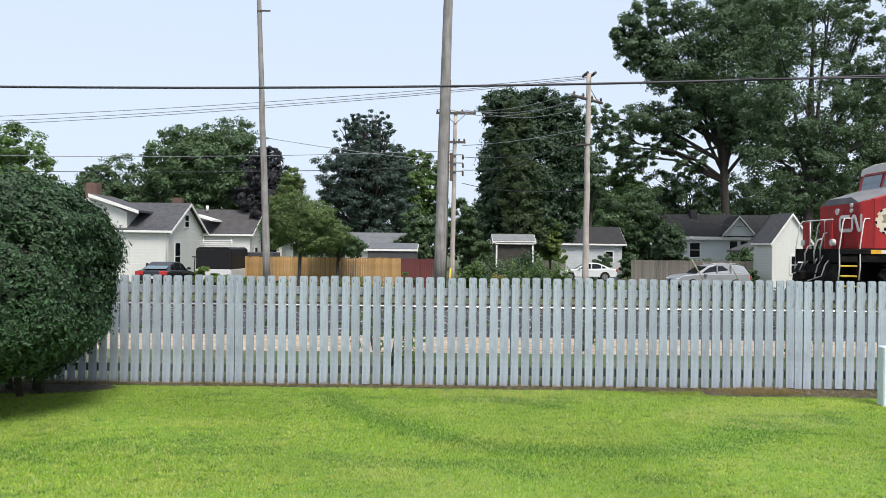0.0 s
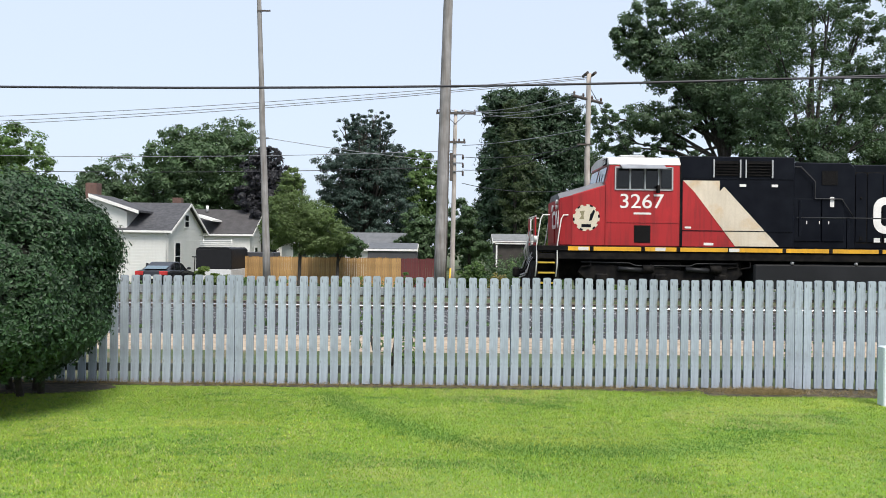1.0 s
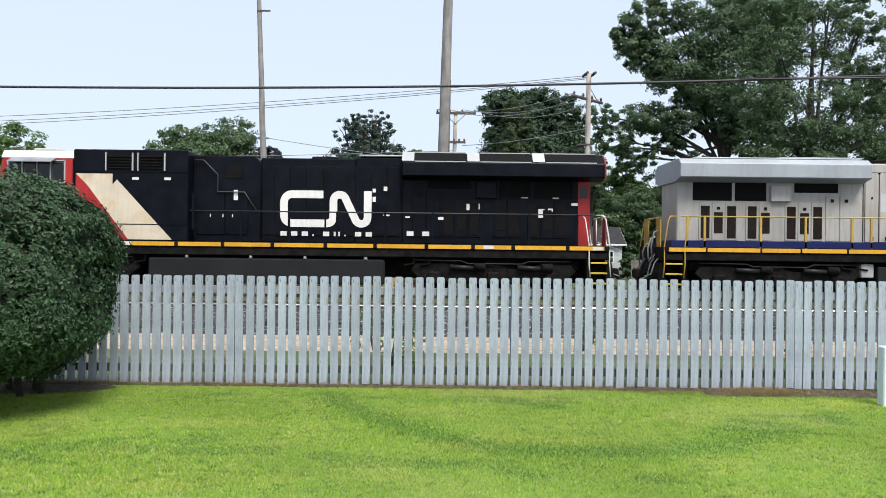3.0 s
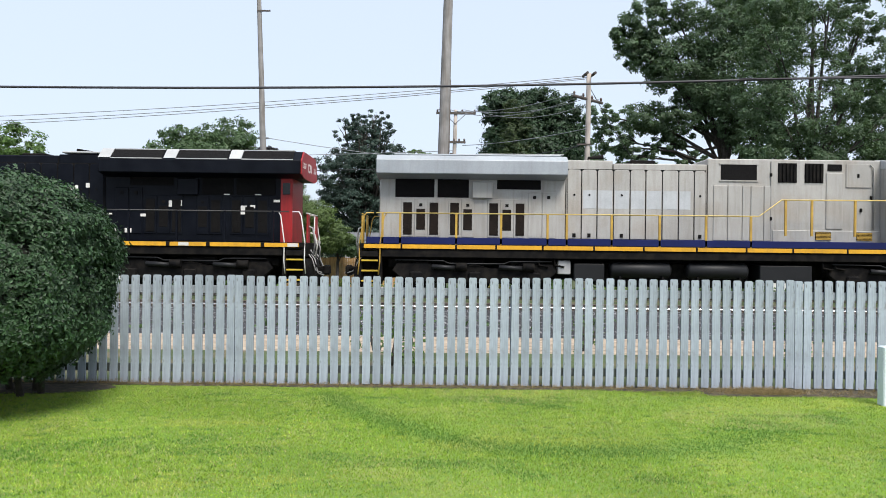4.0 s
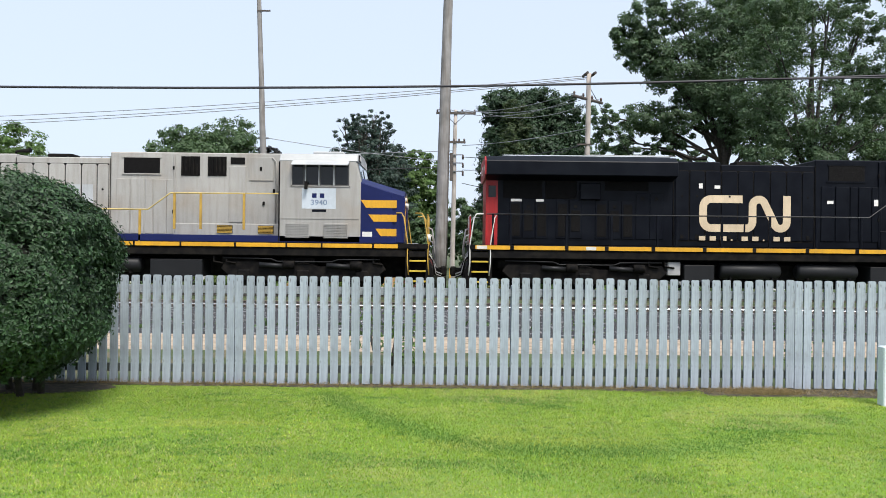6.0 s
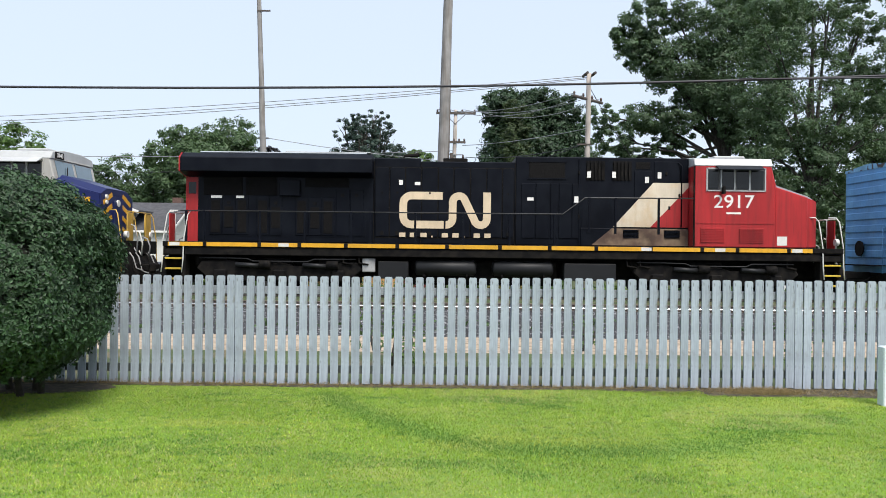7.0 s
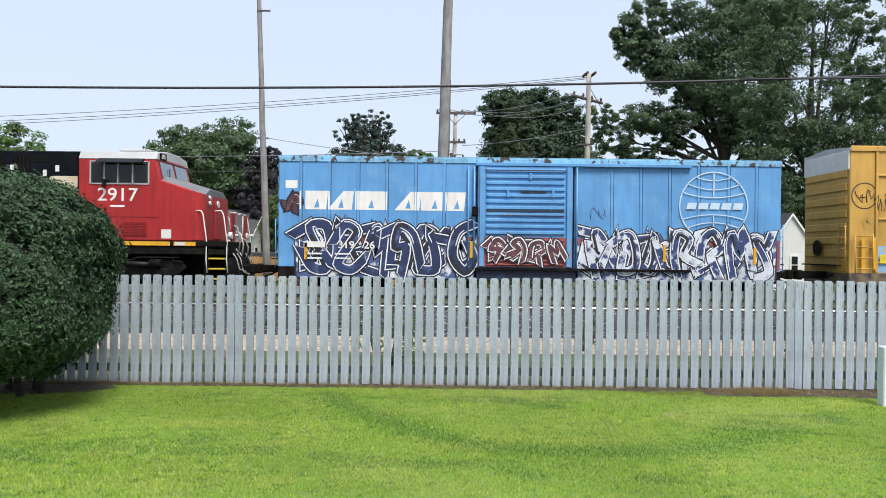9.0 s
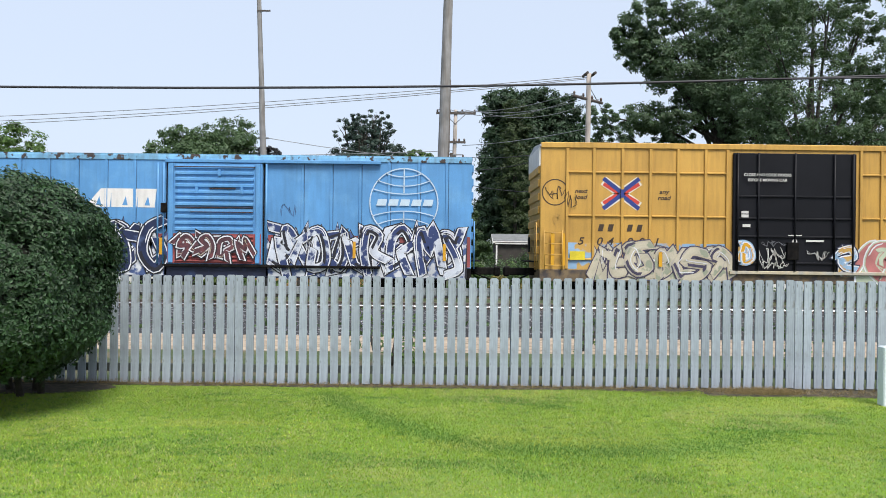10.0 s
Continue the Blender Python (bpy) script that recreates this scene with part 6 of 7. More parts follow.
def house(name, x0, x1, y0, y1, eave, ridge, axis, wall, roof, label, windows=(), over=0.3):
    h = thing(name, pose(0, 0, 0), label, "house" if name == "house" else name.replace("_", " "))
    if axis == "x":
        m = (y0 + y1) / 2
        part("wall", prism([(y0, LOT), (y1, LOT), (y1, eave), (m, ridge), (y0, eave)], x0, x1, "x"), wall, h)
    else:
        m = (x0 + x1) / 2
        part("wall", prism([(x0, LOT), (x1, LOT), (x1, eave), (m, ridge), (x0, eave)], y0, y1, "y"), wall, h)
    gable_roof(h, x0, x1, y0, y1, eave, ridge, axis, roof, over)
    for w in windows:
        window_on(h, *w)
    return h


h1 = house("house", -27.0, -17.9, 50.0, 57.2, 2.62, 4.45, "x", white_siding, shingle, "white clapboard house with dark shingle roof and brick chimneys",
           (("e", 51.2, 52.1, 0.0, 1.75, -17.9), ("e", 53.1, 53.8, 2.9, 3.7, -17.9)))
part("dormer_wall", prism([(-24.4, 2.5), (-20.6, 2.5), (-20.6, 3.75), (-22.9, 4.72), (-24.4, 4.1)], 49.95, 53.0, "y"), white_siding, h1)
part("dormer_roof", prism([(-22.95, 4.76), (-19.7, 3.72), (-19.7, 3.86), (-22.95, 4.92)], 49.6, 53.4, "y"), shingle, h1)
part("dormer_board", prism([(-22.95, 4.68), (-19.7, 3.62), (-19.7, 3.84), (-22.95, 4.90)], 49.54, 49.6, "y"), trim_white, h1)
part("chimney", box(-24.1, -23.35, 51.6, 52.4, 3.6, 5.75, 0.02), brick, h1)
part("chimney", box(-19.3, -18.7, 54.6, 55.2, 3.9, 5.0, 0.02), brick, h1)
part("downpipe", tube([(-18.1, 49.8, 2.45), (-17.98, 49.95, 2.2), (-17.98, 49.95, -0.6)], 0.05, 6), trim_white, h1)
h2 = house("house", -25.0, -15.6, 62.0, 69.0, 2.65, 4.60, "x", white_siding, shingle_brown, "white house with brown shingle roof and gable end",
           (("e", 63.5, 64.3, 0.0, 1.5, -15.6), ("e", 66.2, 67.0, 0.0, 1.5, -15.6)))
part("porch_roof", prism([(-19.9, 4.0), (-18.3, 3.55), (-18.3, 3.7), (-19.9, 4.16)], 61.0, 63.5, "y"), trim_white, h2)
part("roof_vent", tube([(-20.0, 65.0, 4.5), (-20.0, 65.0, 5.0)], 0.12, 8), trim_white, h2)
house("house", -22.0, -16.4, 78.0, 84.0, 2.2, 3.9, "y", white_siding, shingle, "small white house farther off", (("s", -17.6, -16.9, 0.4, 1.6, 78.0),))
house("house", -37.0, -29.5, 47.0, 54.0, 2.1, 3.4, "y", siding("mint_siding", (0.45, 0.62, 0.55)), shingle, "pale mint-green house beside the hedge")
house("shed", -7.9, -2.75, 62.0, 66.0, 1.55, 2.75, "x", white_siding, mat("grey_shingle", (0.13, 0.135, 0.145), rough=0.9, vary=0.2, scale=2, bump=0.4, bscale=20), "low white shed with grey shingle roof")
house("shed", -5.3, -1.85, 54.0, 57.0, 1.45, 1.85, "x", mat("dark_metal_siding", (0.055, 0.055, 0.06), rough=0.6, vary=0.2, streak=0.3), mat("grey_metal_roof", (0.12, 0.125, 0.135), rough=0.5, vary=0.2), "dark metal garden shed with low roof", (), 0.05)
house("garage", 10.1, 15.4, 66.0, 71.0, 2.25, 3.60, "x", grey_siding, shingle_black, "white single-storey garage with dark roof", (("s", 14.0, 14.6, 0.6, 1.5, 66.0),))
sm = house("shed", 3.45, 6.0, 51.0, 53.0, 2.12, 2.52, "x", mat("dark_board", (0.045, 0.04, 0.035), rough=0.9, vary=0.3, streak=0.2), mat("pale_metal_roof", (0.20, 0.21, 0.215), rough=0.5, vary=0.2), "lean-to shed with pale roof and white beam", (), 0.15)
part("beam", box(3.45, 6.05, 50.8, 50.88, 1.94, 2.08), trim_white, sm)
for x in (3.55, 5.95):
    part("post", box(x - 0.05, x + 0.05, 50.78, 50.88, LOT, 1.86), trim_white, sm)
hr = house("house", 21.2, 31.5, 71.5, 78.0, 3.05, 5.1, "x", grey_siding, shingle_black, "white bungalow with dark roof and gabled porch", (("s", 26.7, 27.4, 1.1, 2.6, 71.5), ("s", 27.7, 28.4, 1.1, 2.6, 71.5), ("s", 23.0, 23.9, 1.1, 2.4, 71.5)))
part("porch_gable", prism([(25.9, 3.1), (28.8, 3.1), (27.3, 4.75)], 70.9, 73.5, "y"), grey_siding, hr)
for a, b in ((25.7, 27.3), (28.9, 27.3)):
    part("porch_roof", prism([(a, 3.0), (b, 4.82), (b, 4.98), (a, 3.16)], 70.7, 73.6, "y"), shingle_black, hr)
    part("bargeboard", prism([(a, 2.95), (b, 4.77), (b, 4.96), (a, 3.14)], 70.62, 70.7, "y"), trim_white, hr)
part("chimney", box(23.9, 24.5, 74.0, 74.6, 4.2, 5.6, 0.02), mat("black_flue", (0.03, 0.03, 0.03), rough=0.7), hr)
part("eave_board", box(21.0, 31.6, 71.1, 71.25, 2.72, 3.0), trim_white, hr)
r2 = house("house", 21.45, 24.0, 50.0, 53.0, 2.30, 4.10, "y", white_siding, shingle, "narrow white clapboard house with steep gable", (("s", 22.70, 23.10, 0.25, 1.35, 50.0),), 0.12)
r3 = house("house", 25.3, 28.7, 61.0, 63.0, 2.40, 4.60, "y", grey_siding, shingle, "grey clapboard house behind the narrow one", (), 0.25)
lean_ = part("lean_to_roof", prism([(23.2, 1.62), (25.3, 2.42), (25.3, 2.54), (23.2, 1.74)], 59.0, 62.8, "y"), shingle, r3)
part("lean_to_wall", box(23.5, 25.3, 59.2, 62.6, LOT, 1.72), grey_siding, r3)


# ---- parked vehicles ----
tyre_mat = mat("tyre_rubber", (0.018, 0.018, 0.018), rough=0.85, vary=0.2)
rim_mat = mat("alloy_rim", (0.45, 0.45, 0.46), rough=0.35, metal=0.8, vary=0.1, bump=0.0)
lamp_red = mat("tail_lamp_red", (0.45, 0.03, 0.03), rough=0.25, vary=0.1, bump=0.0)
lamp_clear = mat("headlamp_clear", (0.7, 0.72, 0.74), rough=0.15, vary=0.05, bump=0.0)


def vehicle(m, kind, paint, label):
    """A parked car, nose towards -x. kind: sedan or wagon."""
    c = thing("car", m, label, "car", "parked cars")
    if kind == "sedan":
        L, top = 2.36, 1.45
        low = [(-2.36, 0.42), (-2.30, 0.66), (-1.25, 0.86), (-0.9, 0.92), (1.3, 0.98), (1.75, 1.02), (2.30, 0.96), (2.36, 0.55), (2.25, 0.30), (-2.2, 0.28)]
        cabin = [(-0.98, 0.90), (-0.30, 1.33), (0.10, 1.44), (0.85, 1.43), (1.35, 1.25), (1.85, 1.00)]
        glassp = [(-0.72, 0.95), (-0.22, 1.29), (0.10, 1.37), (0.82, 1.36), (1.22, 1.22), (1.55, 1.03)]
        bars = (0.30, 1.12)
        wheels = (-1.42, 1.38)
    else:
        L, top = 2.44, 1.69
        low = [(-2.44, 0.50), (-2.42, 0.78), (-2.15, 0.95), (-1.15, 1.06), (2.30, 1.12), (2.42, 0.95), (2.44, 0.55), (2.3, 0.36), (-2.3, 0.34)]
        cabin = [(-1.22, 1.03), (-0.42, 1.52), (0.1, 1.66), (1.5, 1.66), (2.05, 1.56), (2.36, 1.10)]
        glassp = [(-0.85, 1.10), (-0.32, 1.46), (0.10, 1.56), (1.45, 1.56), (1.85, 1.48), (2.05, 1.18)]
        bars = (0.18, 1.12)
        wheels = (-1.45, 1.45)
    b = part("body", prism(low, -0.90, 0.90, "y", 0.05), paint, c)
    own = prism(cabin, -0.80, 0.80, "y", 0.04)
    for v in own.verts:
        if v.co.z > 1.2:
            v.co.y *= 0.86
    part("cabin", own, paint, c)
    for sy in (-1, 1):
        gl = bmesh.new()
        pts = [gl.verts.new((x, sy * ((0.815 - 0.115 * max(0, (z - 0.98) / 0.5)) + 0.006), z)) for x, z in glassp]
        gl.faces.new(pts if sy < 0 else pts[::-1])
        part("side_window", gl, glass, c)
        for k in bars:
            part("window_pillar", box(k - 0.04, k + 0.04, *sorted((sy * 0.70, sy * 0.835)), 0.98, top - 0.08), paint, c)
        part("door_handle", box(0.15, 0.32, *sorted((sy * 0.90, sy * 0.925)), 0.82, 0.86), paint, c)
        part("door_mirror", box(-0.72, -0.55, *sorted((sy * 0.86, sy * 1.05)), 0.98, 1.12, 0.03), paint, c)
        part("headlamp", box(-L + 0.0, -L + 0.35, *sorted((sy * 0.50, sy * 0.89)), 0.62, 0.78, 0.03), lamp_clear, c)
        part("tail_lamp", box(L - 0.12, L + 0.03, *sorted((sy * 0.45, sy * 0.90)), 0.74, 0.96, 0.02), lamp_red, c)
        for wx in wheels:
            t = part("wheel", tube([(wx, sy * 0.70, 0.33), (wx, sy * 0.89, 0.33)], 0.33, 20), tyre_mat, c)
            part("rim", tube([(wx, sy * 0.88, 0.33), (wx, sy * 0.91, 0.33)], 0.22, 14), rim_mat, t)
            for k in range(5):
                a = k * 1.2566
                part("spoke_gap", box(wx + 0.13 * math.cos(a) - 0.035, wx + 0.13 * math.cos(a) + 0.035, *sorted((sy * 0.905, sy * 0.914)), 0.33 + 0.13 * math.sin(a) - 0.035, 0.33 + 0.13 * math.sin(a) + 0.035), tyre_mat, t)
            part("wheel_arch", tube([(wx, sy * 0.60, 0.36), (wx, sy * 0.903, 0.36)], 0.39, 20), mat("arch_dark", (0.012, 0.012, 0.012), rough=0.9), c)
    part("windscreen", prism([(cabin[0][0] + 0.06, cabin[0][1] + 0.06), (cabin[1][0] - 0.02, cabin[1][1] + 0.0), (cabin[1][0] - 0.04, cabin[1][1] + 0.02), (cabin[0][0] + 0.02, cabin[0][1] + 0.07)], -0.66, 0.66, "y"), glass, c)
    r0, r1 = cabin[-1], cabin[-2]
    # rear glass takes the pale base that imitates reflected sky
    part("rear_window", prism([(r0[0] - 0.03, r0[1] + 0.06), (r1[0] + 0.03, r1[1] - 0.02), (r1[0] + 0.05, r1[1] - 0.01), (r0[0] + 0.0, r0[1] + 0.07)], -0.62, 0.62, "y"), MATS["sky_glass"], c)
    part("grille", box(-L - 0.02, -L + 0.05, -0.4, 0.4, 0.52, 0.70, 0.01), tyre_mat, c)
    part("plate", box(L, L + 0.03, -0.26, 0.26, 0.55, 0.68), white_paint, c)
    if kind == "wagon":
        for sy in (-0.58, 0.58):
            part("roof_rail", tube([(-0.1, sy, 1.69), (0.2, sy, 1.73), (1.5, sy, 1.73), (1.8, sy, 1.67)], 0.02, 6), rim_mat, c)
    return c


paint_silver = mat("silver_car_paint", (0.34, 0.35, 0.37), rough=0.3, metal=0.3, vary=0.05, bump=0.0)
paint_white = mat("white_car_paint", (0.70, 0.73, 0.75), rough=0.3, vary=0.05, bump=0.0)
paint_dark = mat("black_car_paint", (0.018, 0.018, 0.022), rough=0.25, vary=0.1, bump=0.0)
vehicle(pose(16.95, 49.0, LOT, 0, 0, 8), "wagon", paint_silver, "silver crossover parked before the old plank fence")
vehicle(pose(11.8, 63.0, LOT, 0, 0, -4), "sedan", paint_white, "white sedan parked by the garage")
vehicle(pose(-15.9, 44.5, LOT + 0.08, 0, 0, -93), "sedan", paint_dark, "black sedan with red tail lamps parked by the house")


def trailer():
    c = thing("cargo_trailer", pose(-12.85, 43.0, LOT), "black cargo trailer with a white foot and ladder rack", "trailer")
    part("body", box(-1.0, 1.0, 0, 3.6, 1.15, 2.28, 0.04), mat("trailer_black", (0.010, 0.010, 0.012), rough=0.6, vary=0.2, spec=0.25), c)
    part("lower_panel", box(-1.0, 1.0, 0, 3.6, 0.45, 1.15, 0.02), mat("trailer_white", (0.62, 0.62, 0.62), rough=0.5, vary=0.1), c)
    part("roof_cap", prism([(-1.0, 2.28), (1.0, 2.28), (0.8, 2.40), (-0.8, 2.40)], 0, 3.6, "y", 0.02), mat("trailer_black", (0.012,) * 3), c)
    for z in (2.5, 2.62, 2.74):
        part("ladder", tube([(-0.95, 0.6, z), (0.9, 0.7, z + 0.02)], 0.025, 6), trim_white, c)
    for x in (-0.8, 0.8):
        part("rack_post", tube([(x, 0.7, 2.3), (x, 0.7, 2.85)], 0.025, 6), trim_white, c)
    for x in (-1.0, 1.0):
        part("wheel", tube([(x - 0.1, 1.9, 0.33), (x + 0.1, 1.9, 0.33)], 0.33, 16), tyre_mat, c)
    part("jack", tube([(0, -0.6, 0.0), (0, -0.6, 0.7)], 0.05, 8), under, c)
    part("drawbar", box(-0.05, 0.05, -0.9, 0.1, 0.4, 0.5), under, c)


trailer()
bm = box(-12.1, -10.3, 46.6, 48.6, LOT, 1.25, 0.04)
tagged(part("storage_box", bm, mat("dark_grey_cover", (0.05, 0.052, 0.06), rough=0.6, vary=0.2)), "dark grey covered box behind the cargo trailer", "storage box")
ut = thing("utility_cart", pose(-14.0, 45.5, LOT), "dark golf cart frame parked beside the trailer", "utility cart")
part("seat_box", box(-0.6, 0.6, -0.5, 0.5, 0.3, 0.85, 0.03), tyre_mat, ut)
part("roof", box(-0.7, 0.7, -0.6, 0.6, 1.78, 1.84, 0.02), tyre_mat, ut)
for x in (-0.6, 0.6):
    for y in (-0.5, 0.5):
        part("roof_post", tube([(x, y, 0.4), (x * 0.9, y, 1.8)], 0.03, 6), tyre_mat, ut)
        part("wheel", tube([(x - 0.08, y, 0.24), (x + 0.08, y, 0.24)], 0.24, 12), tyre_mat, ut)

# ---- trees and weeds ----
bark = mat("dark_bark", (0.050, 0.043, 0.036), rough=0.9, vary=0.4, scale=5, bump=0.8, bscale=30)
G_DARK = leaf_mat("leaf_dark", (0.072, 0.120, 0.062), 0.6, 0.3)
G_MID = leaf_mat("leaf_mid", (0.068, 0.118, 0.050), 0.45, 0.22)
G_LIGHT = leaf_mat("leaf_light", (0.085, 0.150, 0.040), 0.4, 0.25)
G_YELLOW = leaf_mat("leaf_yellow_green", (0.13, 0.19, 0.045), 0.4, 0.25)
G_BLUE = leaf_mat("needle_blue_green", (0.034, 0.062, 0.046), 0.4, 0.1)
G_PURPLE = leaf_mat("leaf_dark_purple", (0.030, 0.030, 0.036), 0.45, 0.15)


def crown_points(lobes, count, seed, clump=0.28):
    """Leaf places in clumps over a set of lobes (x, y, z, rx, ry, rz)."""
    rng = np.random.default_rng(seed)
    area = np.array([l[3] * l[5] + l[4] * l[5] + l[3] * l[4] for l in lobes])
    share = area / area.sum()
    P, Nn = [], []
    for lobe, sh in zip(lobes, share):
        k = max(40, int(count * sh))
        c, r = np.array(lobe[:3]), np.array(lobe[3:6])
        m = max(6, int(k / 75))
        d = rng.normal(0, 1, (m, 3))
        d /= np.linalg.norm(d, axis=1)[:, None]
        cen = c + d * r * (0.45 + 0.55 * rng.random(m)[:, None] ** 0.6)
        which = rng.integers(0, m, k)
        off = rng.normal(0, 1, (k, 3))
        off /= np.linalg.norm(off, axis=1)[:, None]
        rad = rng.random(k)[:, None] ** 0.5 * (clump * float(r.mean()) * (0.7 + 0.6 * rng.random(m))[which, None])
        off[:, 2] *= 0.62
        P.append(cen[which] + off * rad)
        Nn.append(off + d[which] * 0.6 + np.array([0, 0, 0.5]))
    return np.concatenate(P), np.concatenate(Nn)


def auto_lobes(R, z0, z1, n, seed, squash=0.85, taper=0.0):
    rng = np.random.default_rng(seed)
    zc, H = (z0 + z1) / 2, (z1 - z0) / 2
    out = [(0, 0, zc, R * 0.62, R * 0.6, H * 0.68)]
    for k in range(n):
        a = k * 2.399 + rng.uniform(-0.3, 0.3)
        h = -0.75 + 1.55 * (k + 0.5) / n
        w = math.sqrt(max(0.05, 1 - min(1, abs(h)) ** 2.2)) * (1 - taper * (h + 1) / 2)
        rr = R * (0.36 + 0.10 * rng.random()) * (1 - 0.45 * taper * (h + 1) / 2)
        out.append((math.cos(a) * R * 0.62 * w, math.sin(a) * R * 0.55 * w, zc + h * H * 0.78, rr, rr, rr * squash))
    return out


def pine_lobes(R, z0, z1, tiers, seed):
    """Flat tiers of boughs, wide below, a rounded head."""
    rng = np.random.default_rng(seed)
    out = [(0, 0, (z0 + z1) / 2, R * 0.5, R * 0.5, (z1 - z0) * 0.5)]
    for k in range(tiers):
        f = (k + 0.5) / tiers
        r = R * math.sqrt(max(0.0, 1 - f ** 2.4)) * rng.uniform(0.85, 1.1)
        for j in range(6):
            a = k * 0.9 + j * 1.047 + rng.uniform(-0.25, 0.25)
            q = r * rng.uniform(0.5, 0.72)
            out.append((math.cos(a) * q, math.sin(a) * q, z0 + (z1 - z0) * f + rng.uniform(-0.3, 0.3), max(0.9, r * 0.45), max(0.9, r * 0.45), 0.55 + 0.3 * f))
    return out


def tree(x, y, lobes, count, leaf, material, label, trunk_r, seed, name="tree", fork=0.45, trunk_lean=0.0, extra=(), z0=LOT, clump=0.28, top_r=0.35):
    t = thing(name, pose(x, y, z0), label, "tree" if name == "tree" else name.replace("_", " "))
    rng = random.Random(seed)
    top = max(l[2] + l[5] * 0.4 for l in lobes) - z0
    low = min(l[2] for l in lobes) - z0
    f = max(0.4, min(low * 1.05, top * fork))
    bm = tube([(0, 0, -0.2), (0.02, 0, 0.25), (trunk_lean * 0.5, 0, f * 0.6), (trunk_lean, 0, f), (trunk_lean * 1.2, 0.1, (f + top) / 2), (trunk_lean * 1.3, 0.1, top * 0.92)],
              [trunk_r * 1.35, trunk_r * 1.05, trunk_r * 0.9, trunk_r * 0.8, trunk_r * 0.42, trunk_r * 0.1], 9)
    part("trunk", bm, bark, t)
    for l in lobes[1:] if len(lobes) > 2 else lobes:
        s = Vector((trunk_lean, 0, f * rng.uniform(0.85, 1.25)))
        e = Vector((l[0], l[1], l[2] - z0 + 0.1 * l[5]))
        m = s.lerp(e, 0.5) + Vector((rng.uniform(-0.3, 0.3), rng.uniform(-0.2, 0.2), 0.10 * (e - s).length))
        limb = part("limb", tube([s, s.lerp(m, 0.5), m, m.lerp(e, 0.6), e], [trunk_r * 0.42, trunk_r * 0.36, trunk_r * 0.27, trunk_r * 0.16, trunk_r * 0.06], 6), bark, t)
        for k in range(3):
            q = m.lerp(e, rng.uniform(0.0, 0.8))
            tip = e + Vector((rng.uniform(-1, 1) * l[3] * 0.75, rng.uniform(-1, 1) * l[4] * 0.6, rng.uniform(-0.5, 0.8) * l[5]))
            part("twig", tube([q, q.lerp(tip, 0.5) + Vector((0, 0, 0.15)), tip], [trunk_r * 0.15, trunk_r * 0.09, trunk_r * 0.02], 5), bark, limb)
    for path, r in extra:
        part("limb", tube([Vector(p) for p in path], [r * (1 - 0.8 * k / (len(path) - 1)) for k in range(len(path))], 8), bark, t)
    P, Nn = crown_points([(l[0], l[1], l[2] - z0, *l[3:]) for l in lobes], int(count * 1.9), seed, clump)
    v_, f_ = leaf_cloud(P, Nn, leaf * 0.98, seed + 1, 0.6, False)
    mesh_part("crown", v_, f_, material, t)
    return t


def shrub(x, y, rx, ry, h, count, leaf, material, label, seed, z0=LOT, name="shrub", spiky=False):
    rng = np.random.default_rng(seed)
    t = thing(name, pose(x, y, z0), label, name)
    n = max(4, int(rx * 2.2))
    lobes = [(rng.uniform(-0.75, 0.75) * rx, rng.uniform(-0.6, 0.6) * ry, h * rng.uniform(0.3, 0.62), rx * 0.45 + 0.1, ry * 0.5, h * 0.36) for _ in range(n)]
    P, Nn = crown_points(lobes, count, seed, 0.4)
    P[:, 2] = np.abs(P[:, 2])
    if spiky:
        P[:, 2] *= (0.7 + 0.6 * rng.random(len(P)))
    v_, f_ = leaf_cloud(P, Nn, leaf, seed + 1, 0.6)
    mesh_part("foliage", v_, f_, material, t)
    for k in range(4):
        l = lobes[k % n]
        part("stem", tube([(l[0] * 0.4, l[1] * 0.4, -0.05), (l[0], l[1], l[2])], [0.03, 0.015], 5), bark, t)
    return t


# left to right along the lots
tree(-35.5, 60.0, auto_lobes(5.2, 1.0, 11.4, 12, 1), 18000, 0.32, G_LIGHT, "light green broad tree behind the houses", 0.25, 1)
tree(-32.6, 72.0, auto_lobes(3.4, 0.5, 10.4, 11, 2, taper=0.5), 12000, 0.30, G_DARK, "dark pointed tree behind the white house", 0.2, 2)
tree(-28.8, 76.0, auto_lobes(5.6, 0.5, 10.6, 14, 31), 16000, 0.32, G_MID, "green tree behind the white house", 0.22, 31)
tree(-23.4, 75.0, auto_lobes(6.4, 1.5, 14.9, 17, 3), 30000, 0.34, G_MID, "broad maple with mid-green crown behind the houses", 0.35, 3)
tree(-15.5, 66.0, auto_lobes(3.0, 1.0, 11.3, 11, 4, taper=0.3), 15000, 0.28, G_PURPLE, "dark purple-leaved tree beside the houses", 0.22, 4)
tree(-19.0, 80.0, auto_lobes(4.0, 2.5, 10.0, 9, 41), 9000, 0.34, G_DARK, "dark green tree behind the brown roof", 0.25, 41)
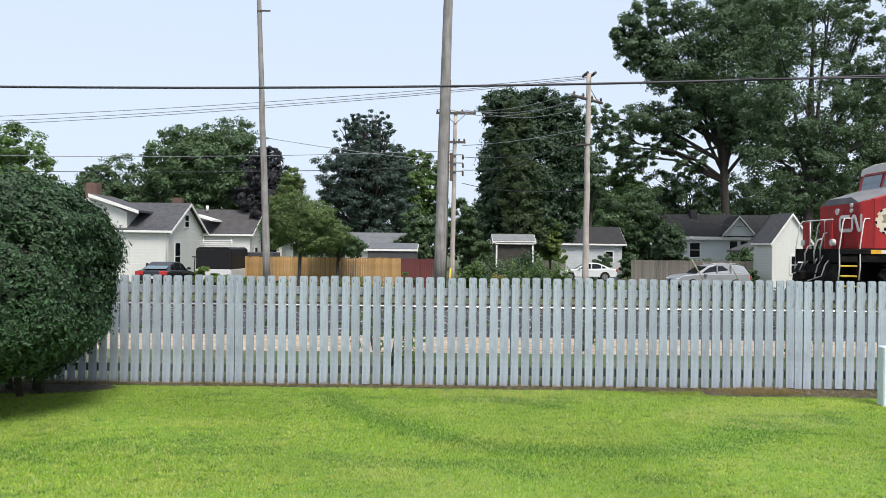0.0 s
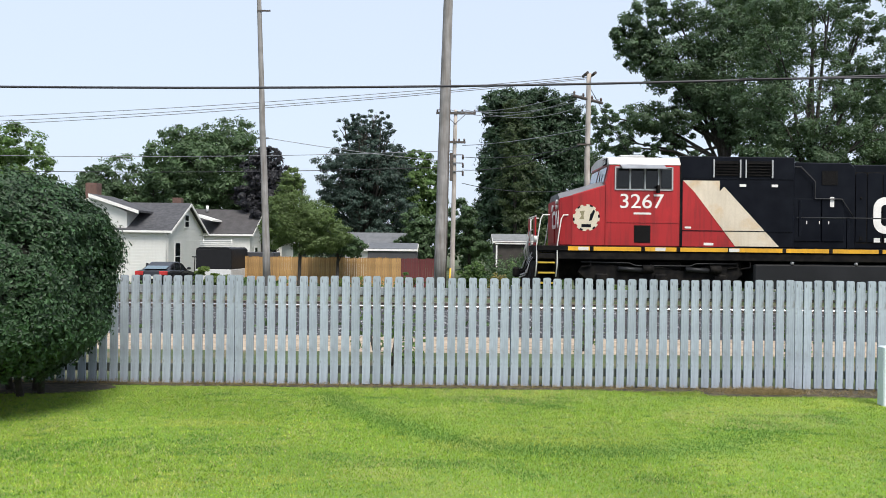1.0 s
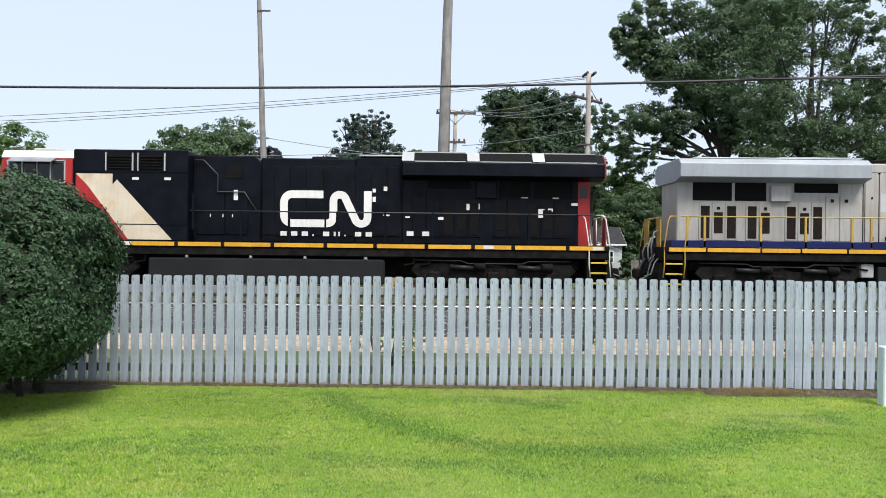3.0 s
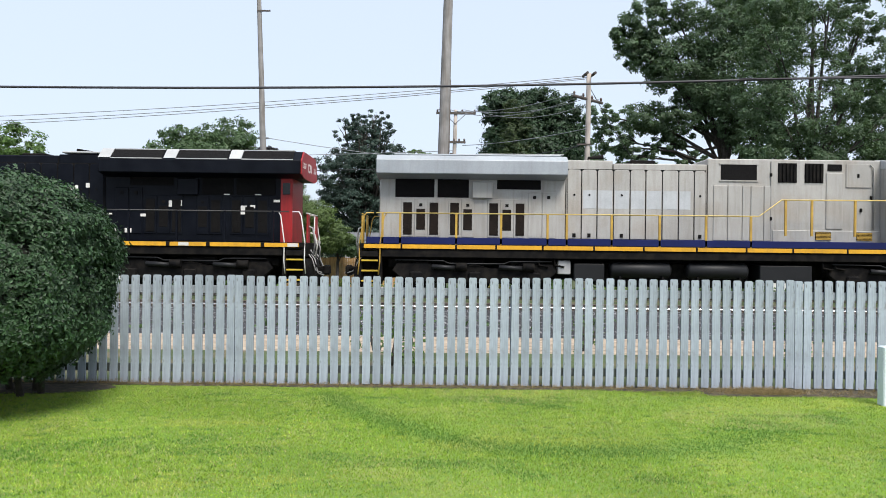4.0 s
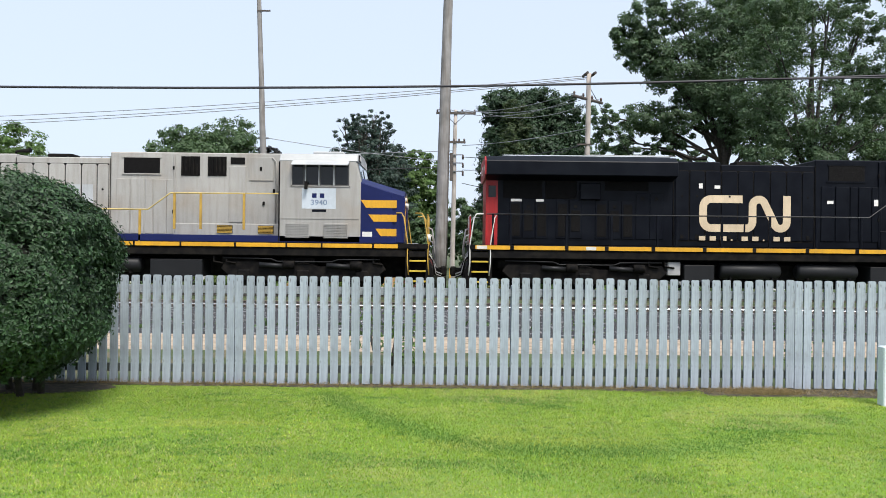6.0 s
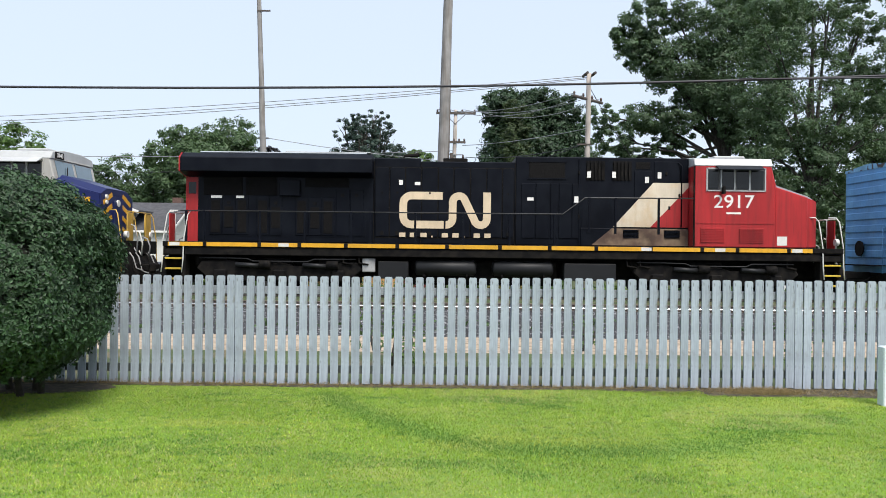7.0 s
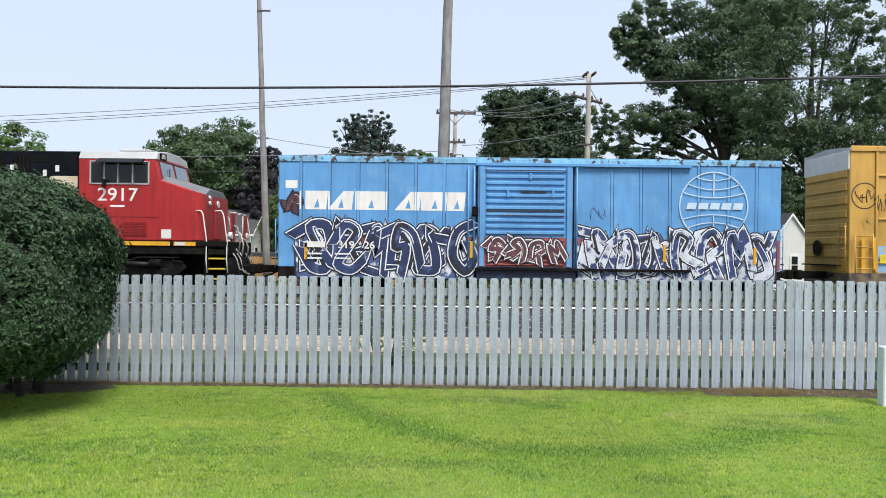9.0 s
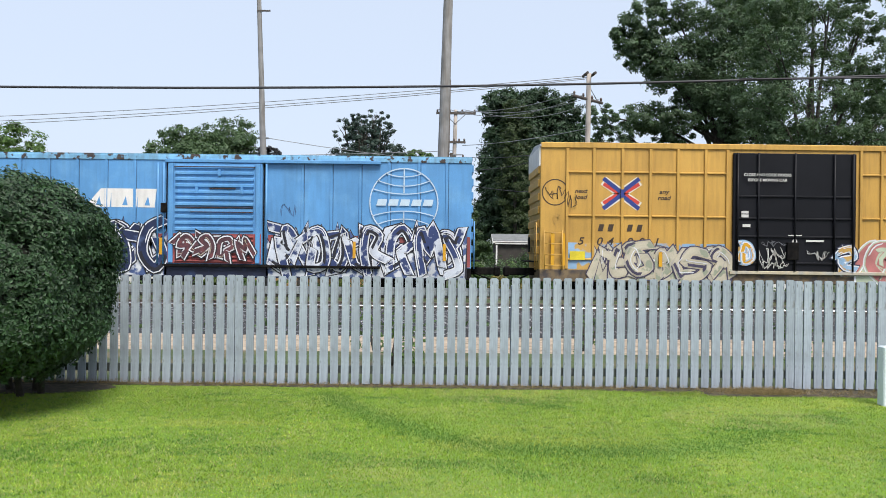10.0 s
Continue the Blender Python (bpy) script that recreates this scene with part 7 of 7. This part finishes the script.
tree(-7.6, 40.5, [(-0.3, 0, 3.2, 1.2, 1.2, 1.5), (-0.5, 0.2, 4.7, 0.7, 0.8, 0.9), (-0.45, 0.1, 5.3, 0.45, 0.5, 0.6), (-1.2, 0.1, 2.4, 0.9, 0.9, 1.0), (0.9, -0.1, 3.1, 1.0, 1.0, 1.0), (1.6, 0.3, 2.2, 1.1, 0.9, 0.9), (0.5, 0, 2.0, 1.1, 1.0, 0.8), (-0.9, 0, 3.6, 0.8, 0.8, 0.9)],
     34000, 0.115, leaf_mat("leaf_feathery", (0.095, 0.145, 0.042), 0.35, 0.2), "small feathery light green tree before the cedar fence", 0.10, 5, trunk_lean=0.1)
tree(-6.1, 44.5, [(0, 0, 2.0, 1.2, 1.0, 0.9), (0.6, 0, 1.7, 1.0, 0.9, 0.7), (-0.8, 0, 2.3, 0.9, 0.9, 0.8)], 7000, 0.2, G_MID, "low green tree leaning over the cedar fence", 0.1, 51)
tree(-7.3, 72.0, pine_lobes(5.9, 0.6, 13.9, 14, 6), 52000, 0.24, G_BLUE, "large dark blue-green pine behind the sheds", 0.38, 6, fork=0.3)
tree(-2.9, 80.0, auto_lobes(3.6, 2.0, 13.2, 11, 7), 14000, 0.34, G_LIGHT, "light green tree behind the pine", 0.25, 7)
tree(-1.7, 61.0, auto_lobes(2.2, -0.8, 5.4, 10, 8), 10000, 0.26, G_MID, "rounded green bush tree by the sheds", 0.12, 8)
tree(3.0, 88.0, auto_lobes(3.8, -0.8, 8.0, 10, 9), 11000, 0.34, G_MID, "distant green tree at the end of the lane", 0.2, 9)
tree(6.2, 56.0, [(0, 0, 7.5, 3.2, 2.8, 4.6), (-1.9, 0, 5.0, 1.9, 1.8, 2.2), (-1.6, 0.2, 8.6, 1.8, 1.7, 2.0), (-0.9, 0, 11.6, 1.7, 1.6, 1.9), (0.8, 0, 12.2, 1.4, 1.4, 1.2), (2.2, 0, 9.6, 1.8, 1.7, 2.0), (2.7, 0, 6.4, 1.6, 1.6, 2.0),
                  (2.4, 0, 3.8, 1.7, 1.6, 1.6), (-2.2, 0, 3.4, 1.5, 1.5, 1.4), (-2.6, 0, 7.0, 1.2, 1.2, 1.2), (3.3, 0, 8.2, 1.0, 1.0, 1.0), (0.2, -1.0, 3.6, 2.0, 1.4, 1.8), (-2.4, 0, 10.0, 1.0, 1.0, 1.0), (-2.2, 0, 11.9, 1.5, 1.4, 1.3), (2.4, 0, 11.7, 1.5, 1.4, 1.3), (3.2, 0, 10.4, 1.1, 1.0, 1.1)],
     64000, 0.26, leaf_mat("leaf_deep", (0.034, 0.068, 0.032), 0.5, 0.2), "tall dense dark green maple behind the lots", 0.4, 10, fork=0.3)
tree(5.0, 53.5, [(0, 0, 9.4, 1.3, 0.9, 2.4), (0.3, 0, 6.0, 1.6, 1.0, 2.6), (0.6, 0, 3.0, 1.7, 1.0, 1.8), (-0.2, 0, 11.4, 0.8, 0.7, 1.1)], 12000, 0.17, leaf_mat("leaf_olive", (0.048, 0.075, 0.026), 0.4, 0.2), "tall drooping olive-green tree in front of the maple", 0.18, 101, fork=0.2)
tree(7.7, 55.0, auto_lobes(1.4, 0.0, 4.4, 6, 102), 5000, 0.24, G_YELLOW, "yellow-green shrubby tree by the garage", 0.1, 102)
tree(13.8, 72.0, auto_lobes(2.0, 4.0, 13.0, 8, 11), 6000, 0.30, G_DARK, "dark leaning branches of an oak beyond the pole", 0.2, 11)
tree(17.2, 76.0, auto_lobes(5.2, -0.8, 8.2, 14, 12), 20000, 0.32, G_MID, "broad green bush trees behind the garage", 0.25, 12)
tree(19.2, 88.0, auto_lobes(5.2, 1.0, 12.4, 11, 121), 14000, 0.36, G_LIGHT, "pale green tree behind the garage", 0.25, 121)
tree(17.1, 58.0, auto_lobes(1.8, -0.2, 4.6, 12, 13, 0.5, 0.8), 10000, 0.18, leaf_mat("cedar_needle", (0.045, 0.080, 0.034), 0.4, 0.1), "drooping green cedar beside the plank fence", 0.12, 13, fork=0.2)
tree(13.6, 68.0, auto_lobes(1.6, -0.5, 3.6, 6, 14), 5000, 0.24, G_DARK, "dark shrubby tree beside the garage", 0.1, 14)

# the great oak and its neighbours
oak = [(1.0, 0, 13.0, 3.6, 3.2, 3.6), (-3.2, 0, 14.0, 2.6, 2.2, 1.9), (-5.2, 0.5, 14.9, 2.0, 1.8, 1.5), (-1.2, 0, 16.6, 2.8, 2.4, 2.0), (2.6, 0, 17.6, 3.0, 2.6, 2.4), (-5.6, 0, 10.6, 2.0, 1.8, 1.1), (-3.6, 0, 10.2, 1.8, 1.6, 1.3),
       (-7.6, 0, 9.0, 1.6, 1.4, 1.0), (-1.6, 0.3, 12.2, 2.2, 2.0, 1.6), (-6.2, 0, 7.9, 1.5, 1.2, 0.8), (-2.6, 0, 7.6, 1.2, 1.0, 0.9), (-4.2, 0, 8.8, 1.3, 1.1, 0.7), (1.8, -0.5, 9.0, 2.2, 1.8, 1.6), (-6.8, 0, 16.2, 1.2, 1.1, 1.0), (0.8, 0.3, 19.6, 2.2, 2.0, 1.6), (-0.2, 0, 10.0, 1.4, 1.2, 1.1),
       (-8.6, 0, 10.6, 1.2, 1.0, 0.9), (-5.5, 0, 17.2, 1.75, 1.5, 1.35), (-4.0, 0, 18.5, 1.75, 1.5, 1.25), (-6.2, 0, 15.2, 1.45, 1.3, 1.1)]
GROW = 1.5
oak = [tuple(q * GROW for q in (l[0], l[1])) + (1.57 + (l[2] - 1.57) * GROW,) + tuple(q * GROW for q in l[3:]) for l in oak]
tree(28.8, 78.0, oak, 60000, 0.34, G_DARK, "huge old oak with spreading limbs and dark leaves", 0.46, 15, fork=0.36, trunk_lean=-0.35, clump=0.27,
     extra=tuple(([(q[0] * GROW, q[1], q[2] * GROW) for q in path], r * 0.72) for path, r in (
         ([(-0.3, 0, 6.6), (-1.8, -0.1, 7.7), (-3.6, -0.2, 8.4), (-6.0, -0.2, 8.6), (-9.0, -0.3, 8.5)], 0.30), ([(-0.3, 0, 7.2), (-1.0, -0.1, 10.5), (-2.6, -0.1, 13.2), (-4.8, 0, 15.6)], 0.32),
         ([(-0.3, 0, 7.0), (0.8, -0.2, 11.0), (0.9, -0.2, 15.0), (1.8, 0, 19.0)], 0.34), ([(-0.3, 0, 6.6), (1.4, -0.2, 8.8), (3.4, -0.2, 12.0), (4.6, 0, 16.0)], 0.28), ([(-2.6, -0.1, 8.3), (-4.4, -0.1, 10.2), (-6.4, 0, 11.4)], 0.16))))
east = [(-3.0, 0, 19.5, 2.4, 2.2, 2.0), (1.8, 0, 20.4, 2.6, 2.2, 2.0), (0.6, 0.5, 8.0, 3.0, 2.4, 2.6), (4.6, 0, 15.4, 2.2, 2.0, 2.2), (0, 0, 12.0, 3.6, 3.0, 4.2), (-2.6, 0, 8.2, 2.4, 2.0, 2.4), (-2.2, 0, 16.8, 2.6, 2.2, 2.6), (2.6, 0, 8.6, 2.6, 2.2, 2.6), (3.4, 0, 13.6, 2.4, 2.0, 2.2), (0.6, 0, 17.6, 2.8, 2.4, 2.2), (4.2, 0, 18.2, 2.0, 2.0, 1.8), (-1.0, 0, 5.4, 2.2, 1.8, 1.6), (2.8, 0, 5.0, 2.0, 1.8, 1.6), (-3.4, 0, 12.4, 2.0, 1.8, 2.2), (5.4, 0, 10.6, 1.8, 1.6, 2.2)]
tree(29.2, 62.0, [tuple(q * 1.12 for q in l) for l in east], 34000, 0.27, G_DARK, "tall dense dark oak beside the great one", 0.42, 16, fork=0.4, trunk_lean=0.4, clump=0.24)
tree(38.5, 66.0, auto_lobes(5.0, 3.0, 19.0, 14, 17), 18000, 0.32, G_DARK, "dense dark tree at the end of the lots", 0.4, 17)
tree(35.6, 87.0, auto_lobes(6.5, -0.5, 11.0, 14, 181), 15000, 0.36, G_DARK, "dark green tree behind the narrow house", 0.3, 181)
tree(44.0, 88.0, auto_lobes(6.5, -0.5, 13.0, 14, 182), 14000, 0.36, G_DARK, "dark green tree at the end of the street", 0.3, 182)
tree(26.0, 82.0, auto_lobes(5.5, 1.0, 11.0, 10, 18), 12000, 0.36, G_DARK, "dark tree behind the bungalow", 0.3, 18)

# weeds and shrubs along the line
shrub(-10.6, 37.5, 1.5, 0.8, 1.75, 3500, 0.16, G_YELLOW, "yellow-green flowering weeds by the cedar fence", 20)
shrub(-8.6, 36.0, 1.6, 0.7, 1.2, 2500, 0.13, G_LIGHT, "low green weeds along the line", 21)
shrub(-4.6, 36.0, 2.4, 0.7, 1.05, 2500, 0.11, G_YELLOW, "low yellowish weeds along the line", 22)
shrub(-1.4, 36.0, 0.8, 0.6, 1.4, 1200, 0.13, G_LIGHT, "thin green weeds before the red fence", 23)
shrub(1.3, 38.0, 0.8, 0.8, 2.0, 3000, 0.16, G_LIGHT, "green weeds at the foot of the pole", 24)
shrub(3.4, 37.0, 1.6, 1.0, 2.0, 4500, 0.13, G_MID, "tall green weeds on the embankment", 25, spiky=True)
shrub(5.2, 42.0, 2.2, 1.0, 2.0, 5000, 0.14, G_LIGHT, "tangled green weeds on the embankment", 26, spiky=True)
shrub(2.9, 34.0, 0.9, 0.5, 1.5, 1800, 0.12, leaf_mat("leaf_tan_weed", (0.20, 0.17, 0.055), 0.4, 0.2), "dry tan weeds on the embankment", 27, spiky=True)
shrub(6.4, 34.0, 2.6, 0.6, 1.0, 4000, 0.12, G_YELLOW, "low leafy weeds along the line", 28)
shrub(10.6, 37.0, 2.6, 0.6, 0.75, 2500, 0.12, G_LIGHT, "low leafy weeds along the line", 29)
shrub(4.7, 48.6, 1.8, 0.7, 2.2, 4500, 0.16, G_DARK, "dark green weeds growing before the lean-to shed", 41, spiky=True)
shrub(13.4, 64.8, 1.2, 0.7, 2.4, 3500, 0.2, G_DARK, "dark green shrub before the garage", 30)
shrub(15.9, 64.8, 1.4, 0.8, 2.4, 4000, 0.2, G_DARK, "dark green shrub beside the garage", 33)
shrub(21.6, 57.0, 2.4, 1.0, 2.9, 7000, 0.2, G_MID, "mixed green shrubs behind the plank fence", 34)
shrub(18.2, 60.0, 1.4, 0.8, 3.0, 4000, 0.2, G_LIGHT, "light green shrub behind the plank fence", 35)
shrub(20.2, 50.8, 1.4, 0.7, 1.9, 4000, 0.17, G_MID, "green shrub beside the narrow white house", 36)
shrub(-0.75, 10.4, 0.45, 0.3, 1.02, 500, 0.07, G_LIGHT, "thin green weeds behind the picket fence", 37, z0=-0.03, spiky=True)
shrub(2.2, 12.0, 0.4, 0.3, 0.8, 200, 0.06, G_LIGHT, "thin green weeds behind the picket fence", 38, z0=-0.03, spiky=True)
shrub(4.8, 10.2, 0.5, 0.3, 0.9, 300, 0.07, G_LIGHT, "thin green weeds behind the picket fence", 39, z0=-0.03, spiky=True)


def far_woods():
    rng = np.random.default_rng(77)
    lobes = [(x + rng.uniform(-2, 2), 110 + rng.uniform(-6, 6), rng.uniform(0.5, 4.0), 5, 3, rng.uniform(2.0, 4.2)) for x in range(-110, 111, 4)]
    P, Nn = crown_points(lobes, 26000, 78, 0.35)
    v_, f_ = leaf_cloud(P, Nn, 0.7, 79, 0.5)
    tagged(mesh_part("far_woods", v_, f_, G_MID), "distant line of green woods beyond the lots", "woods", kind="stuff")


far_woods()


def embankment_weeds():
    """Low weeds over the far side of the line and between gravel and ballast."""
    rng = np.random.default_rng(91)
    k = 26000
    x = rng.uniform(-26, 26, k)
    y = np.where(rng.random(k) < 0.03, rng.uniform(13.6, 16.5, k), rng.uniform(30.5, 45, k))
    keep = np.array([noise.noise((a * 0.35, b * 0.35, 0)) for a, b in zip(x, y)]) > -0.12
    x, y = x[keep], y[keep]
    z = np.array([ground_z(a, b) for a, b in zip(x, y)]) + rng.random(len(x)) ** 2 * np.where(y < 22, 0.18, 0.55)
    v_, f_ = leaf_cloud(np.stack([x, y, z], 1), np.tile([0, 0, 1.0], (len(x), 1)), 0.16, 92, 0.8)
    tagged(mesh_part("low_weeds", v_, f_, G_MID), "low green weeds on the railway verge", "weeds", kind="stuff")


embankment_weeds()


def thicket():
    """A dense belt of bushes that closes the lots behind the sheds and houses."""
    rng = np.random.default_rng(55)
    lobes = [(x + rng.uniform(-1.5, 1.5), 92 + rng.uniform(-4, 4), rng.uniform(-0.5, 2.6), 3.2, 2.5, rng.uniform(1.6, 3.0)) for x in np.arange(-45, 48, 2.4)]
    P, Nn = crown_points(lobes, 30000, 56, 0.35)
    v_, f_ = leaf_cloud(P, Nn, 0.42, 57, 0.5)
    tagged(mesh_part("thicket", v_, f_, G_DARK), "dense dark green belt of bushes behind the houses", "thicket", kind="stuff")


thicket()


def motions():
    """The train rolls past; its wheels turn."""
    for ob, x in MOVING:
        walk(ob, [(k * 0.5, pose(x - run(k * 0.5), TRACK_Y, 0)) for k in range(21)])
    step = 2 / FPS
    for ob, r in ROLLING:
        x, y, z = ob.location
        walk(ob, [(k * step, pose(x, y, z) @ Matrix.Rotation(-run(k * step) / r, 4, "Y")) for k in range(151)])


motions()
